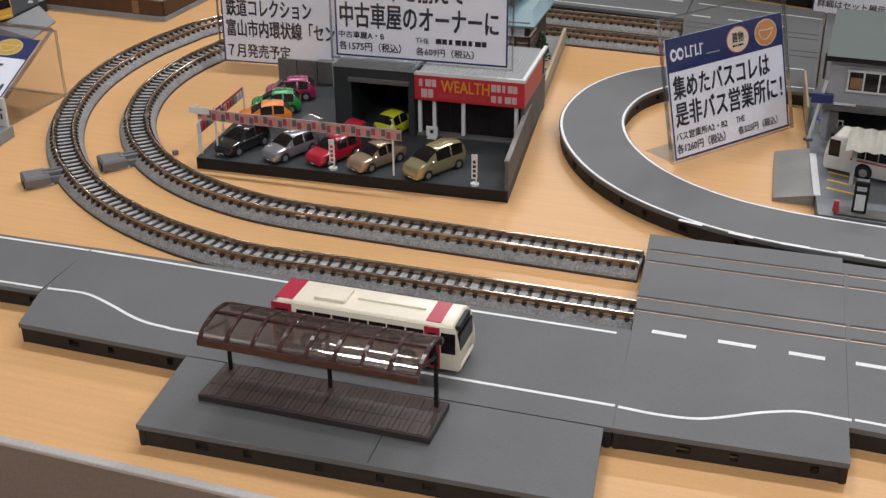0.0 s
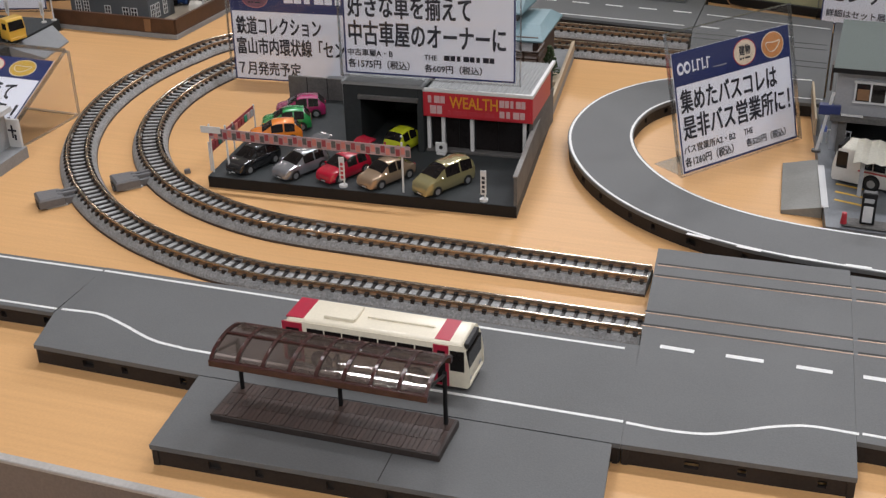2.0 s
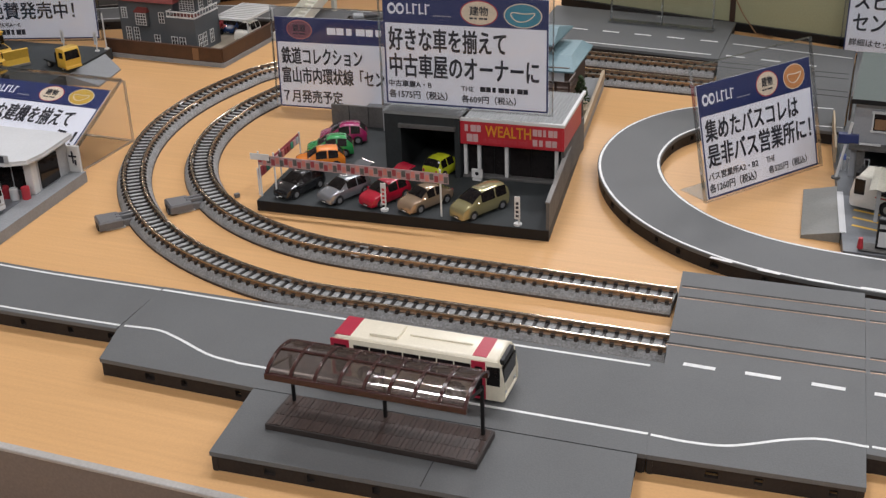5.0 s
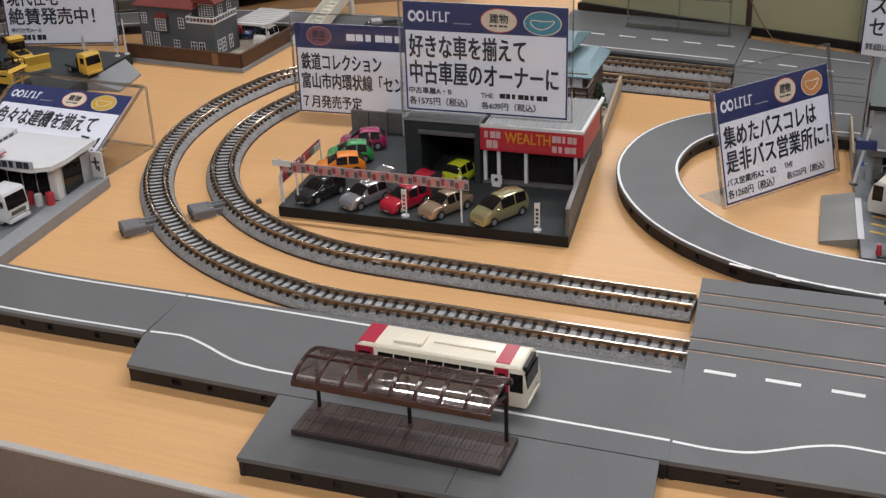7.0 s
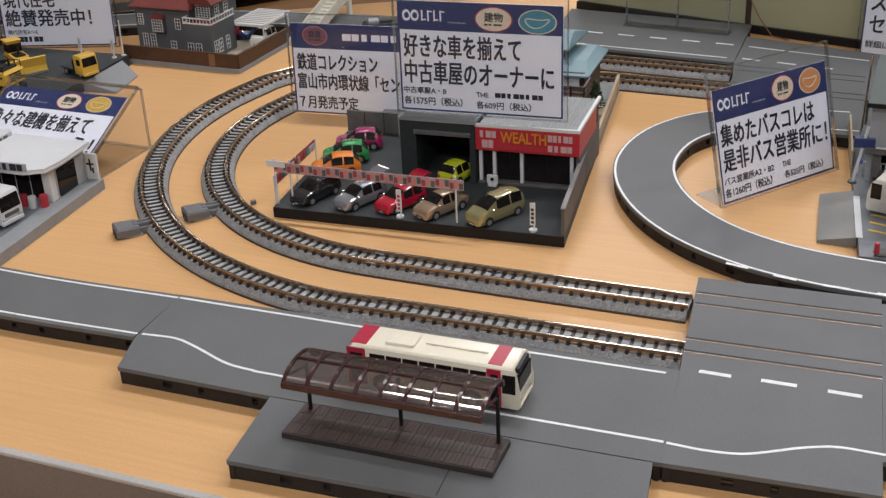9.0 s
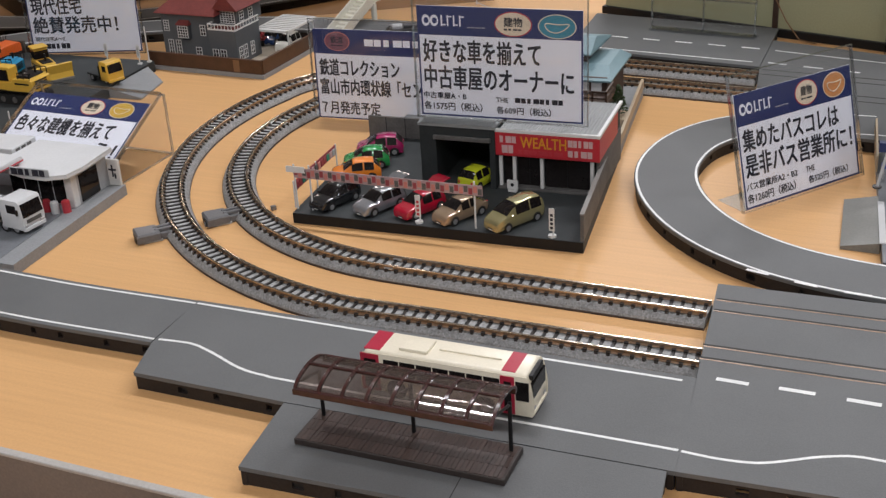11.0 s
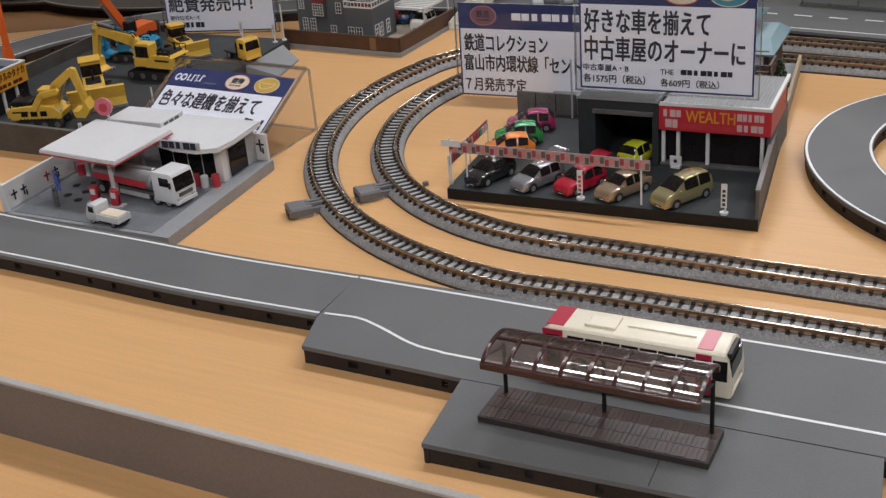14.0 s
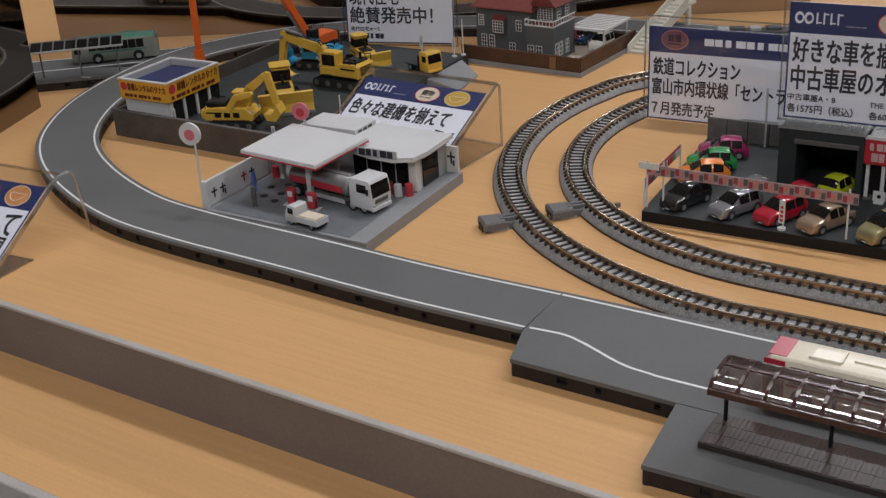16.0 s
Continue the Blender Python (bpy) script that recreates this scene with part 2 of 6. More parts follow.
def lettering(name, text, size, material, parent, m, label="", depth=0.12, stretch=1.0, align="LEFT", weight=0.011):
    """Raised lettering; m places it in the parent's frame, in millimetres."""
    cu = bpy.data.curves.new(name, "FONT")
    cu.body, cu.size, cu.extrude, cu.align_x, cu.resolution_u = text, size * MM, depth * MM, align, 2
    cu.offset = weight * size * MM
    tmp = new(name, cu)
    me = bpy.data.meshes.new_from_object(tmp.evaluated_get(bpy.context.evaluated_depsgraph_get()))
    bpy.data.objects.remove(tmp)
    me.transform(Matrix.Diagonal((stretch, 1, 1, 1)))
    me.materials.clear()
    me.materials.append(material)
    ob = new(name, me)
    ob.parent = parent
    mm = m.copy()
    mm.translation *= MM
    ob.matrix_local = mm
    if label:
        ob["label"] = label
    return ob


# ---- hall and table ----
def hall():
    def slab(name, label, x0, x1, y0, y1, z0, z1, material=HALL):
        bm = box(B(), x0, x1, y0, y1, z0, z1)
        return tagged(part(name, bm, material), label, name.split("_")[0], kind="structure")
    slab("floor", "plain grey hall floor under the display", -4000, 4000, -3500, 4500, -800, -760)
    slab("ceiling", "plain white hall ceiling with lamps", -4000, 4000, -3500, 4500, 2060, 2100, WHITE)
    slab("wall_north", "plain beige hall wall", -4000, 4000, 4500, 4540, -760, 2060)
    slab("wall_south", "plain beige hall wall", -4000, 4000, -3540, -3500, -760, 2060)
    slab("wall_west", "plain beige hall wall", -4040, -4000, -3500, 4500, -760, 2060)
    slab("wall_east", "plain beige hall wall", 4000, 4040, -3500, 4500, -760, 2060)


def display_table():
    t = thing("display_table", 0, 0, 0, -3.6, "beech laminate display table with grey edge panel", "table")
    part("tabletop", box(B(), -1400, 700, -134.5, 900, -22, 0), BEECH, t)
    part("front_panel", box(B(), -1400, 700, -137.5, -134.5, -27, -1.2), PANEL, t, "grey brown edge panel")
    part("edge_trim", box(B(), -1400, 700, -138, -134.5, -1.2, 0.4, 0.3), TRIM, t, "pale edge strip")
    part("lower_top", box(B(), -1400, 700, -203.5, 900, -48, -27), BEECH, t, "lower beech step")
    part("lower_trim", box(B(), -1400, 700, -208.5, -203.5, -49, -26.6, 0.5), TRIM, t)
    part("base_panel", box(B(), -1400, 700, -206, 890, -760, -49), BLACK, t)


hall()
display_table()


# ---- tracks ----
def track_line(start, ease, hub, r, far):
    """Straight from the front crossing, round the end on an arc, and back along the far side."""
    bend = [(hub[0] - r * math.sin(radians(d)), hub[1] - r * math.cos(radians(d))) for d in range(8, 117, 9)]
    return curve_points([start, ease, *bend, *far], 4.0)


def railway_track(name, path, label):
    t = thing(name, 0, 0, 0, 0, label, "railway track", "railway tracks")
    part("base_rim", sweep(B(), path, [(-9.3, 0), (9.3, 0), (9.3, 0.9), (9.1, 1.1), (-9.1, 1.1), (-9.3, 0.9)]), RIM, t, "dark brown lower rim")
    part("ballast", sweep(B(), path, [(-9.1, 1.1), (9.1, 1.1), (8.6, 2.2), (7.0, 4.2), (-7.0, 4.2), (-8.6, 2.2)]), BALLAST, t)
    # sheen on the bed is put into this strip's paler colour
    part("ballast_bed", sweep(B(), path, [(-6.6, 4.0), (6.6, 4.0), (6.6, 4.4), (-6.6, 4.4)]), BALLAST_TOP, t, "ballast between the rails, painted paler for sheen")
    for d in (-4.9, 4.9):
        rail = part("rail", sweep(B(), path, [(d - 1.0, 4.9), (d + 1.0, 4.9), (d + 0.35, 5.4), (d + 0.35, 6.3), (d + 0.58, 6.5), (d - 0.58, 6.5), (d - 0.35, 6.3), (d - 0.35, 5.4)]), RAIL, t, "brown rail")
        part("rail_head", sweep(B(), path, [(d - 0.58, 6.5), (d + 0.58, 6.5), (d + 0.55, 6.9), (d + 0.35, 7.05), (d - 0.35, 7.05), (d - 0.55, 6.9)]), RAILHEAD, rail, "polished rail head")
    me = bpy.data.meshes.new("sleeper")
    bm = box(B(), -0.72, 0.72, -7.0, 7.0, 3.9, 5.0, 0.15)
    for y in (-4.9, 4.9):
        box(bm, -0.85, 0.85, y - 1.7, y + 1.7, 4.9, 5.6)
    bmesh.ops.scale(bm, vec=(MM, MM, MM), verts=bm.verts)
    bm.to_mesh(me)
    bm.free()
    me.materials.append(SLEEPER)
    total, s = length(path), 2.0
    while s < total:
        (x, y), a = along(path, s)
        ob = new("sleeper", me)
        ob.parent = t
        ob.matrix_local = pose(x * MM, y * MM, 0, 0, 0, math.degrees(a))
        s += 4.85
    joiner = me_joint()
    for s in (total * 0.2, total * 0.31, total * 0.42, total * 0.53):
        (x, y), a = along(path, s)
        for d in (-4.9, 4.9):
            ob = new("rail_joiner", joiner)
            ob.parent = t
            ob.matrix_local = pose((x - d * math.sin(a)) * MM, (y + d * math.cos(a)) * MM, 0, 0, 0, math.degrees(a))
    return path


def me_joint():
    """The small metal sleeve that joins two lengths of rail."""
    me = bpy.data.meshes.new("rail_joiner")
    bm = box(B(), -2.2, 2.2, -1.05, 1.05, 5.0, 6.0, 0.2)
    bmesh.ops.scale(bm, vec=(MM, MM, MM), verts=bm.verts)
    bm.to_mesh(me)
    bm.free()
    me.materials.append(STEEL)
    return me


OUTER = railway_track("railway_track", track_line((2, -1.0), (-112, 4.6), (-124.6, 207.8), 203.7, [(-264, 345), (-205, 374), (-118, 368.5), (-16, 356.5)]), "outer model railway track with dark sleepers on grey ballast")
INNER = railway_track("railway_track", track_line((-1, 39.4), (-122, 46.6), (-138.3, 200.1), 151.8, [(-237, 312), (-183, 335), (-97, 329.5), (-14, 321.5)]), "inner model railway track with dark sleepers on grey ballast")


# ---- roads ----
def skirt(t, path, d, inward, z1, gap=17.0, wide=2.6):
    """Side wall of a road piece along its edge, in lengths with square notches between."""
    line = offset(path, d)
    total, s = length(line), 3.0
    bm = B()
    for a, b in ((0, 1.9), (4.7, z1)):
        sweep(bm, cut(line, 0.2, total - 0.2), [(0, a), (inward * 1.8, a), (inward * 1.8, b), (0, b)])
    k = 0
    while s < total:
        e = min(total - 0.2, s + (gap, gap * 0.7, gap * 1.25)[k % 3])
        a = s if k else 0.2
        if e - a > 1:
            sweep(bm, cut(line, a, e), [(0, 1.9), (inward * 1.8, 1.9), (inward * 1.8, 4.7), (0, 4.7)])
        s, k = e + (wide if k % 4 else wide * 1.7), k + 1
    part("side_wall", bm, SKIRT, t, "dark brown side with square notches")


def road_strip(path, half, label, lines=(), top=8.0, name="road", notches=(1, -1)):
    t = thing(name, 0, 0, 0, 0, label, "road", "road pieces", "structure")
    part("deck", sweep(B(), path, [(-half, top - 1.8), (half, top - 1.8), (half, top - 0.25), (half - 0.25, top), (-half + 0.25, top), (-half, top - 0.25)]), ROAD, t)
    # added black filler: painted shade behind the notched sides
    part("shade_core", sweep(B(), path, [(-half + 3.5, 0), (half - 3.5, 0), (half - 3.5, top - 1.8), (-half + 3.5, top - 1.8)]), VOID, t)
    for side in notches:
        skirt(t, path, side * (half - 0.7), -side, top - 1.8)
    for d in lines:
        part("edge_line", sweep(B(), path, [(d - 0.6, top), (d + 0.6, top), (d + 0.6, top + 0.12), (d - 0.6, top + 0.12)]), PAINT, t, "white edge line")
    return t


def painted(t, path, w=0.65, top=8.0, name="road_marking"):
    return part(name, sweep(B(), path, [(-w, top), (w, top), (w, top + 0.12), (-w, top + 0.12)]), PAINT, t, "white road marking")


def deck_piece(pts, label, top=8.0, name="road"):
    """A flat road piece of any outline (counter-clockwise) with notched sides."""
    t = thing(name, 0, 0, 0, 0, label, "road", "road pieces", "structure")
    bm = prism(B(), pts, top - 1.8, top)
    part("deck", bm, ROAD, t)
    n = len(pts)
    c = Vector((sum(p[0] for p in pts) / n, sum(p[1] for p in pts) / n))
    # black filler again stands in for the shade under the deck
    part("shade_core", prism(B(), [tuple(Vector(p) + (c - Vector(p)).normalized() * 7) for p in pts], 0, top - 1.8), VOID, t)
    for i in range(n):
        a, b = Vector(pts[i]), Vector(pts[(i + 1) % n])
        skirt(t, [tuple(a), tuple(b)], 0.7, 1, top - 1.8)
    return t


# left road: straight, then the wide bend, then along the far side
LEFT = curve_points([(-217.5, -29.3), (-281, -27), (-346, -21.5), (-417, -16), (-469, -7), (-525, 17), (-571, 48), (-604, 86), (-630, 138), (-644, 204), (-640, 260), (-612, 312), (-565, 355), (-500, 389), (-430, 411), (-350, 420), (-260, 417), (-150.5, 408)])
LEFT_ROAD = road_strip(LEFT[::-1], 19.0, "grey plastic model road curving round the layout", (-16.2, 16.2))

BAY = deck_piece([(2.94, -19.5), (-217, -10.3), (-217.5, -48.3), (-212, -71), (-143.5, -75.0), (4.93, -79.7)], "grey plastic road piece with bus bay")
painted(BAY, [(-216, -13), (-131, -17.6), (-2, -22.8)])
painted(BAY, curve_points([(-216, -45.2), (-201, -45), (-193, -47.5), (-184, -51.5), (-176, -55.5), (-168, -58.5), (-158, -60), (-147, -61), (-54, -65), (4, -67.5)], 3))
PLATFORM = deck_piece([(2.3, -80.3), (-143.0, -75.6), (-140.5, -116.3), (4.8, -118)], "grey plastic pavement piece under the bus shelter")
part("joint", box(B(), -63.6, -63.2, -116, -79, 8.0, 8.06), SEAM, PLATFORM)

CROSS = deck_piece([(75.7, 56), (0.0, 58.3), (5.0, -79.7), (76.2, -79.6)], "grey plastic tram crossing piece with rail grooves")
painted(CROSS, curve_points([(5, -67.8), (18, -68.9), (30, -68), (39, -64.5), (48, -60), (56, -57), (63, -55.6), (77, -56.4)], 3))
for a, b in (((10, -18.5), (22, -19.3)), ((33, -19.3), (46, -20)), ((57, -20.8), (69, -21.6))):
    painted(CROSS, [a, b], 1.1)
RIGHT = deck_piece([(230, 40), (75.79, 52), (76.21, -60.5), (230, -72.5)], "grey plastic tram road piece beside the crossing")
painted(RIGHT, [(78, -56), (228, -68)])
for k in range(6):
    x = 79 + 23.3 * k
    painted(RIGHT, [(x, -22 - k * 1.4), (x + 12.5, -22.8 - k * 1.4)], 1.1)
for y0 in (44.0, 34.4, 5.0, -4.8):
    for piece, x0, x1 in ((CROSS, 1.5, 76), (RIGHT, 77.6, 229)):
        s = -0.03
        part("groove", sweep(B(), [(x0, y0 + 0.7 + s * x0), (x1, y0 + 0.7 + s * x1)], [(-0.55, 8), (0.55, 8), (0.55, 8.05), (-0.55, 8.05)]), SEAM, piece, "dark rail groove")
        part("groove_rail", sweep(B(), [(x0, y0 - 0.6 + s * x0), (x1, y0 - 0.6 + s * x1)], [(-0.3, 8), (0.3, 8), (0.3, 8.12), (-0.3, 8.12)]), RAIL, piece, "thin bronzed rail")

# right loop
LOOP = curve_points([(190, 64), (130, 69), (85, 74), (50, 79.5), (22, 89), (-4, 106), (-25, 130), (-39.5, 160), (-44.5, 192), (-38, 226), (-20, 252), (5, 265), (32, 269), (58, 269)], 5)
LOOP_ROAD = road_strip(LOOP, 16.5, "grey plastic road loop beside the depot", (15.3, -15.3))
for a, b in (((10, 74.5), (20, 71.5)), ((31, 67.5), (41, 65)), ((52, 63), (63, 61.5)), ((74, 60.5), (84, 59.5)), ((95, 58.5), (105, 57.5))):
    painted(LOOP_ROAD, [a, b], 0.9, 8.1)


# ---- vehicles ----
def lerp3(c, u, v):
    a = Vector(c[0]).lerp(Vector(c[1]), u)
    b = Vector(c[3]).lerp(Vector(c[2]), u)
    return a.lerp(b, v)


def panel_on(bm, c, u0, u1, v0, v1, thick=0.15):
    """A thin plate on the face with corners c (left bottom, right bottom, right top, left top, seen from outside)."""
    n = (Vector(c[1]) - Vector(c[0])).cross(Vector(c[3]) - Vector(c[0])).normalized()
    q = [lerp3(c, u, v) for u, v in ((u0, v0), (u1, v0), (u1, v1), (u0, v1))]
    lo, hi = [bm.verts.new(p - n * 0.1) for p in q], [bm.verts.new(p + n * thick) for p in q]
    bm.faces.new(hi)
    for i in range(4):
        bm.faces.new((lo[i], lo[(i + 1) % 4], hi[(i + 1) % 4], hi[i]))
    return bm


def rounded_loft(bm, prof, w, edge=1.0, shrink=0.82):
    """A side outline (x, z) given a width along y, drawn in at both sides."""
    cx = sum(p[0] for p in prof) / len(prof)
    cz = sum(p[1] for p in prof) / len(prof)

    def sec(y, k):
        return [(cx + (x - cx) * k, y, cz + (z - cz) * k) for x, z in prof]
    h = w / 2
    return rings(bm, [sec(-h, shrink), sec(-h + edge * 0.35, (1 + shrink) / 2 + 0.04), sec(-h + edge, 1), sec(h - edge, 1), sec(h - edge * 0.35, (1 + shrink) / 2 + 0.04), sec(h, shrink)])


def wheel(t, x, y, r, w=2.2, z=None):
    z = r if z is None else z
    s = 1 if y > 0 else -1
    wh = part("wheel", cyl(B(), (x, y - w / 2, z), (x, y + w / 2, z), r, 16), TYRE, t, smooth=True)
    part("rim", cyl(B(), (x, y + s * (w / 2 - 0.2), z), (x, y + s * (w / 2 + 0.12), z), r * 0.62, 12), STEEL, wh, "silver rim")


def car_at(x, y, z, rz, paint, label, l=27.0, w=11.5, h=9.8, style="hatch"):
    """Nose towards +x. The skin is one grid: stations along the car, points round each half section."""
    t = thing("car", x, y, z, rz, label, "car", "cars on the used-car lot")
    a = l / 2
    belt = h * 0.56
    roofs = {"hatch": [(0, 0.5), (0.03, 0.66), (0.14, 0.95), (0.3, 1.0), (0.5, 0.98), (0.6, 0.88), (0.76, 0.6), (0.9, 0.53), (0.97, 0.46), (1, 0.36)],
             "van": [(0, 0.55), (0.02, 0.75), (0.08, 0.95), (0.25, 1.0), (0.55, 0.98), (0.68, 0.84), (0.84, 0.58), (0.93, 0.51), (0.98, 0.44), (1, 0.34)],
             "sedan": [(0, 0.42), (0.03, 0.55), (0.14, 0.62), (0.3, 0.93), (0.42, 1.0), (0.55, 0.97), (0.64, 0.86), (0.78, 0.6), (0.92, 0.53), (0.98, 0.45), (1, 0.35)]}[style]

    def top(s):
        for (s0, z0), (s1, z1) in zip(roofs, roofs[1:]):
            if s <= s1:
                f = (s - s0) / (s1 - s0)
                return h * (z0 + (z1 - z0) * f)
        return h * roofs[-1][1]

    def half(s):
        r = (top(s - 0.02) + 2 * top(s) + top(s + 0.02)) / 4 if 0.03 < s < 0.97 else top(s)
        e = min(s, 1 - s)
        hw = w / 2 * (0.84 + 0.16 * min(1, e / 0.12) ** 0.5)
        b = min(belt, r - 0.25)
        k = max(0.0, (r - belt) / (h - belt))
        return [(0, 1.3), (hw * 0.9, 1.3), (hw, 2.2), (hw * 1.01, b * 0.7), (hw * 0.965, b), (hw * (0.93 - 0.06 * k), b + (r - b) * 0.25), (hw * (0.9 - 0.17 * k), r - (r - b) * 0.16), (hw * (0.74 - 0.14 * k), r - (r - b) * 0.03), (hw * 0.36, r + 0.12), (0, r + 0.16)]
    ss = [k / 36 for k in range(37)]
    grid = [[Vector((-a + l * s, -p, q)) for p, q in half(s)] for s in ss]

    def skin(i0, i1, j0, j1, side, out):
        """The patch of the skin between stations and section points, lifted by out."""
        bm = B()
        rows = []
        for i in range(i0, i1 + 1):
            row = []
            for j in range(j0, j1 + 1):
                c = grid[i][j]
                du = grid[min(i + 1, 36)][j] - grid[max(i - 1, 0)][j]
                dv = grid[i][min(j + 1, 9)] - grid[i][max(j - 1, 0)]
                n = dv.cross(du)
                n = n.normalized() if n.length > 1e-6 else Vector((0, 0, 1))
                if n.dot(Vector((0, c.y, c.z - belt * 0.8))) < 0:
                    n = -n
                q = c + n * out
                row.append(bm.verts.new((q.x, q.y * side, q.z)))
            rows.append(row)
        for p, q in zip(rows, rows[1:]):
            for k in range(len(p) - 1):
                bm.faces.new((p[k], p[k + 1], q[k + 1], q[k]))
        return bm
    bm = B()
    for side in (1, -1):
        rows = [[bm.verts.new((c.x, c.y * side, c.z)) for c in g] for g in grid]
        for p, q in zip(rows, rows[1:]):
            for k in range(9):
                bm.faces.new((p[k], p[k + 1], q[k + 1], q[k]))
        bm.faces.new(rows[0])
        bm.faces.new(rows[-1])
    bmesh.ops.remove_doubles(bm, verts=bm.verts, dist=0.001)
    part("body", bm, paint, t, smooth=True)
    f0, f1, r0, r1 = {"hatch": (19, 27, 1, 5), "van": (20, 29, 1, 3), "sedan": (20, 27, 6, 11)}[style]
    for side, name, i0, i1, j0, j1 in ((1, "windscreen", f0 + 1, f1, 6, 9), (-1, "windscreen", f0 + 1, f1, 6, 9), (1, "rear_window", r0, r1, 6, 9), (-1, "rear_window", r0, r1, 6, 9)):
        part(name, skin(i0, i1, j0, j1, side, 0.09), DARKGLASS, t, "dark glass", smooth=True)
    mid = (r1 + f0) // 2 + 1
    for side in (1, -1):
        for i0, i1 in ((r1, mid - 1), (mid, f0 + 2)):
            part("side_window", skin(i0, i1, 4, 6, side, 0.09), DARKGLASS, t, "dark side window", smooth=True)
    for sy in (-1, 1):
        for wx in (-a + l * 0.19, a - l * 0.2):
            part("wheel_arch", cyl(B(), (wx, sy * (w / 2 - 1.6), 2.3), (wx, sy * (w / 2 + 0.06), 2.3), 2.65, 16), BLACK, t)
            wheel(t, wx, sy * (w / 2 - 0.8), 2.25, 2.0)
        part("headlight", box(B(), a - 2.4, a - 0.5, sy * w * 0.32 - 1.2, sy * w * 0.32 + 1.2, h * 0.3, h * 0.4, 0.35, 2), STEEL, t, "clear headlight")
        part("tail_light", box(B(), -a - 0.1, -a + 0.7, sy * w * 0.34 - 0.7, sy * w * 0.34 + 0.7, h * 0.36, h * 0.52, 0.2), REDSIGN, t, "red tail light")
        part("mirror", box(B(), a - l * 0.31, a - l * 0.27, sy * (w / 2 + 0.4) - 0.6, sy * (w / 2 + 0.4) + 0.4, belt, belt + 1.0, 0.25), paint, t)
    part("grille", box(B(), a - 0.8, a + 0.05, -2.4, 2.4, 1.7, 2.5, 0.15), BLACK, t, "black grille")
    part("number_plate", box(B(), a - 0.5, a + 0.12, -1.2, 1.2, 1.4, 1.9), WHITE, t, "blank white plate")
    return t


def paint(name, c, rough=0.16, metal=0.0):
    m = mat(name, c, rough, metal=metal, vary=0.05, bump=0.0)
    m.node_tree.nodes["Principled BSDF"].inputs["Coat Weight"].default_value = 1.0
    return m


def bus_at(x, y, z, rz, label, body, roof, stripe, l=68.0, w=16.6, h=20.0, bands=True):
    """Nose towards +x."""
    t = thing("bus", x, y, z, rz, label, "bus", "model buses")
    a, b = l / 2, w / 2
    side = [(-a, 2.5), (-a + 1, 1.8), (a - 1, 1.8), (a, 3.0), (a, 8.8), (a - 1.2, h - 3), (a - 2.4, h - 1), (-a + 1.6, h - 1), (-a + 0.4, h - 3)]
    part("body", rounded_loft(B(), side, w, 0.8, 0.965), body, t, smooth=True)
    part("roof", box(B(), -a + 1.0, a - 2.0, -b + 0.4, b - 0.4, h - 3, h, 1.7, 4), roof, t, smooth=True)
    for sy in (-1, 1):
        y0, y1 = sorted((sy * (b - 0.3), sy * (b + 0.16)))
        n, x0 = 7, -a + 9.0
        step = (l - 21.0) / n
        for i in range(n):
            part("side_window", box(B(), x0 + i * step + 0.25, x0 + (i + 1) * step - 0.25, y0, y1, 9.6, 16.0), DARKGLASS, t, "dark brown side window")
        part("cab_window", box(B(), a - 6.2, a - 1.2, y0, y1, 8.2, 16.0), DARKGLASS, t, "dark cab window")
        part("side_stripe", box(B(), -a + 8, a - 11.5, y0, y1 - sy * 0.05 if sy > 0 else y1, 8.0, 8.8), stripe, t, "thin coloured stripe")
        if bands:
            for bx0, bx1 in ((-a - 0.1, -a + 7.5), (a - 12, a - 6.6)):
                part("colour_band", box(B(), bx0, bx1, y0 - 0.04, y1 + 0.04, 2.0, h - 1.2), stripe, t, "crimson band")
                part("door", box(B(), bx0 + 1.4, bx1 - 1.2, y0 - 0.1, y1 + 0.1, 3.0, 15.5), DARKGLASS, t, "dark glazed door")
        for wx in (-a + 14.0, a - 18.0):
            part("wheel_arch", cyl(B(), (wx, sy * (b - 0.5), 3.6), (wx, sy * (b + 0.1), 3.6), 4.0, 20), BLACK, t)
            wheel(t, wx, sy * (b - 0.9), 3.1, 2.2)
        part("headlight", box(B(), a - 0.4, a + 0.2, sy * b * 0.68 - 1.4, sy * b * 0.68 + 1.4, 3.8, 5.2, 0.3), STEEL, t, "clear headlight")
    if bands:
        for bx0, bx1 in ((-a + 0.9, -a + 7.5), (a - 12, a - 6.6)):
            part("roof_band", box(B(), bx0, bx1, -b + 1.5, b - 1.5, h - 0.4, h + 0.12, 0.1), stripe, t, "crimson band across the roof")
        part("bumper", box(B(), a - 1, a + 0.5, -b + 0.6, b - 0.6, 2.0, 3.6, 0.4), body, t)
    part("roof_hatch", box(B(), -a + 15, -a + 25, -4.0, 3.2, h - 0.3, h + 0.5, 0.2), roof, t, "raised roof hatch")
    lip = box(B(), -a + 14.4, -a + 25.6, -4.8, -4.0, h - 0.3, h + 1.2, 0.2)
    box(lip, -a + 25, -a + 25.8, -4.0, 4.6, h - 0.3, h + 1.1, 0.2)
    part("hatch_lip", lip, roof, t)
    part("roof_rib", box(B(), -a + 29, a - 14, -0.5, 0.5, h - 0.3, h + 0.7, 0.15), roof, t)
    part("windscreen", box(B(), a - 1.4, a + 0.12, -b + 1.0, b - 1.0, 8.6, 15.2, 0.3), DARKGLASS, t, "dark windscreen")
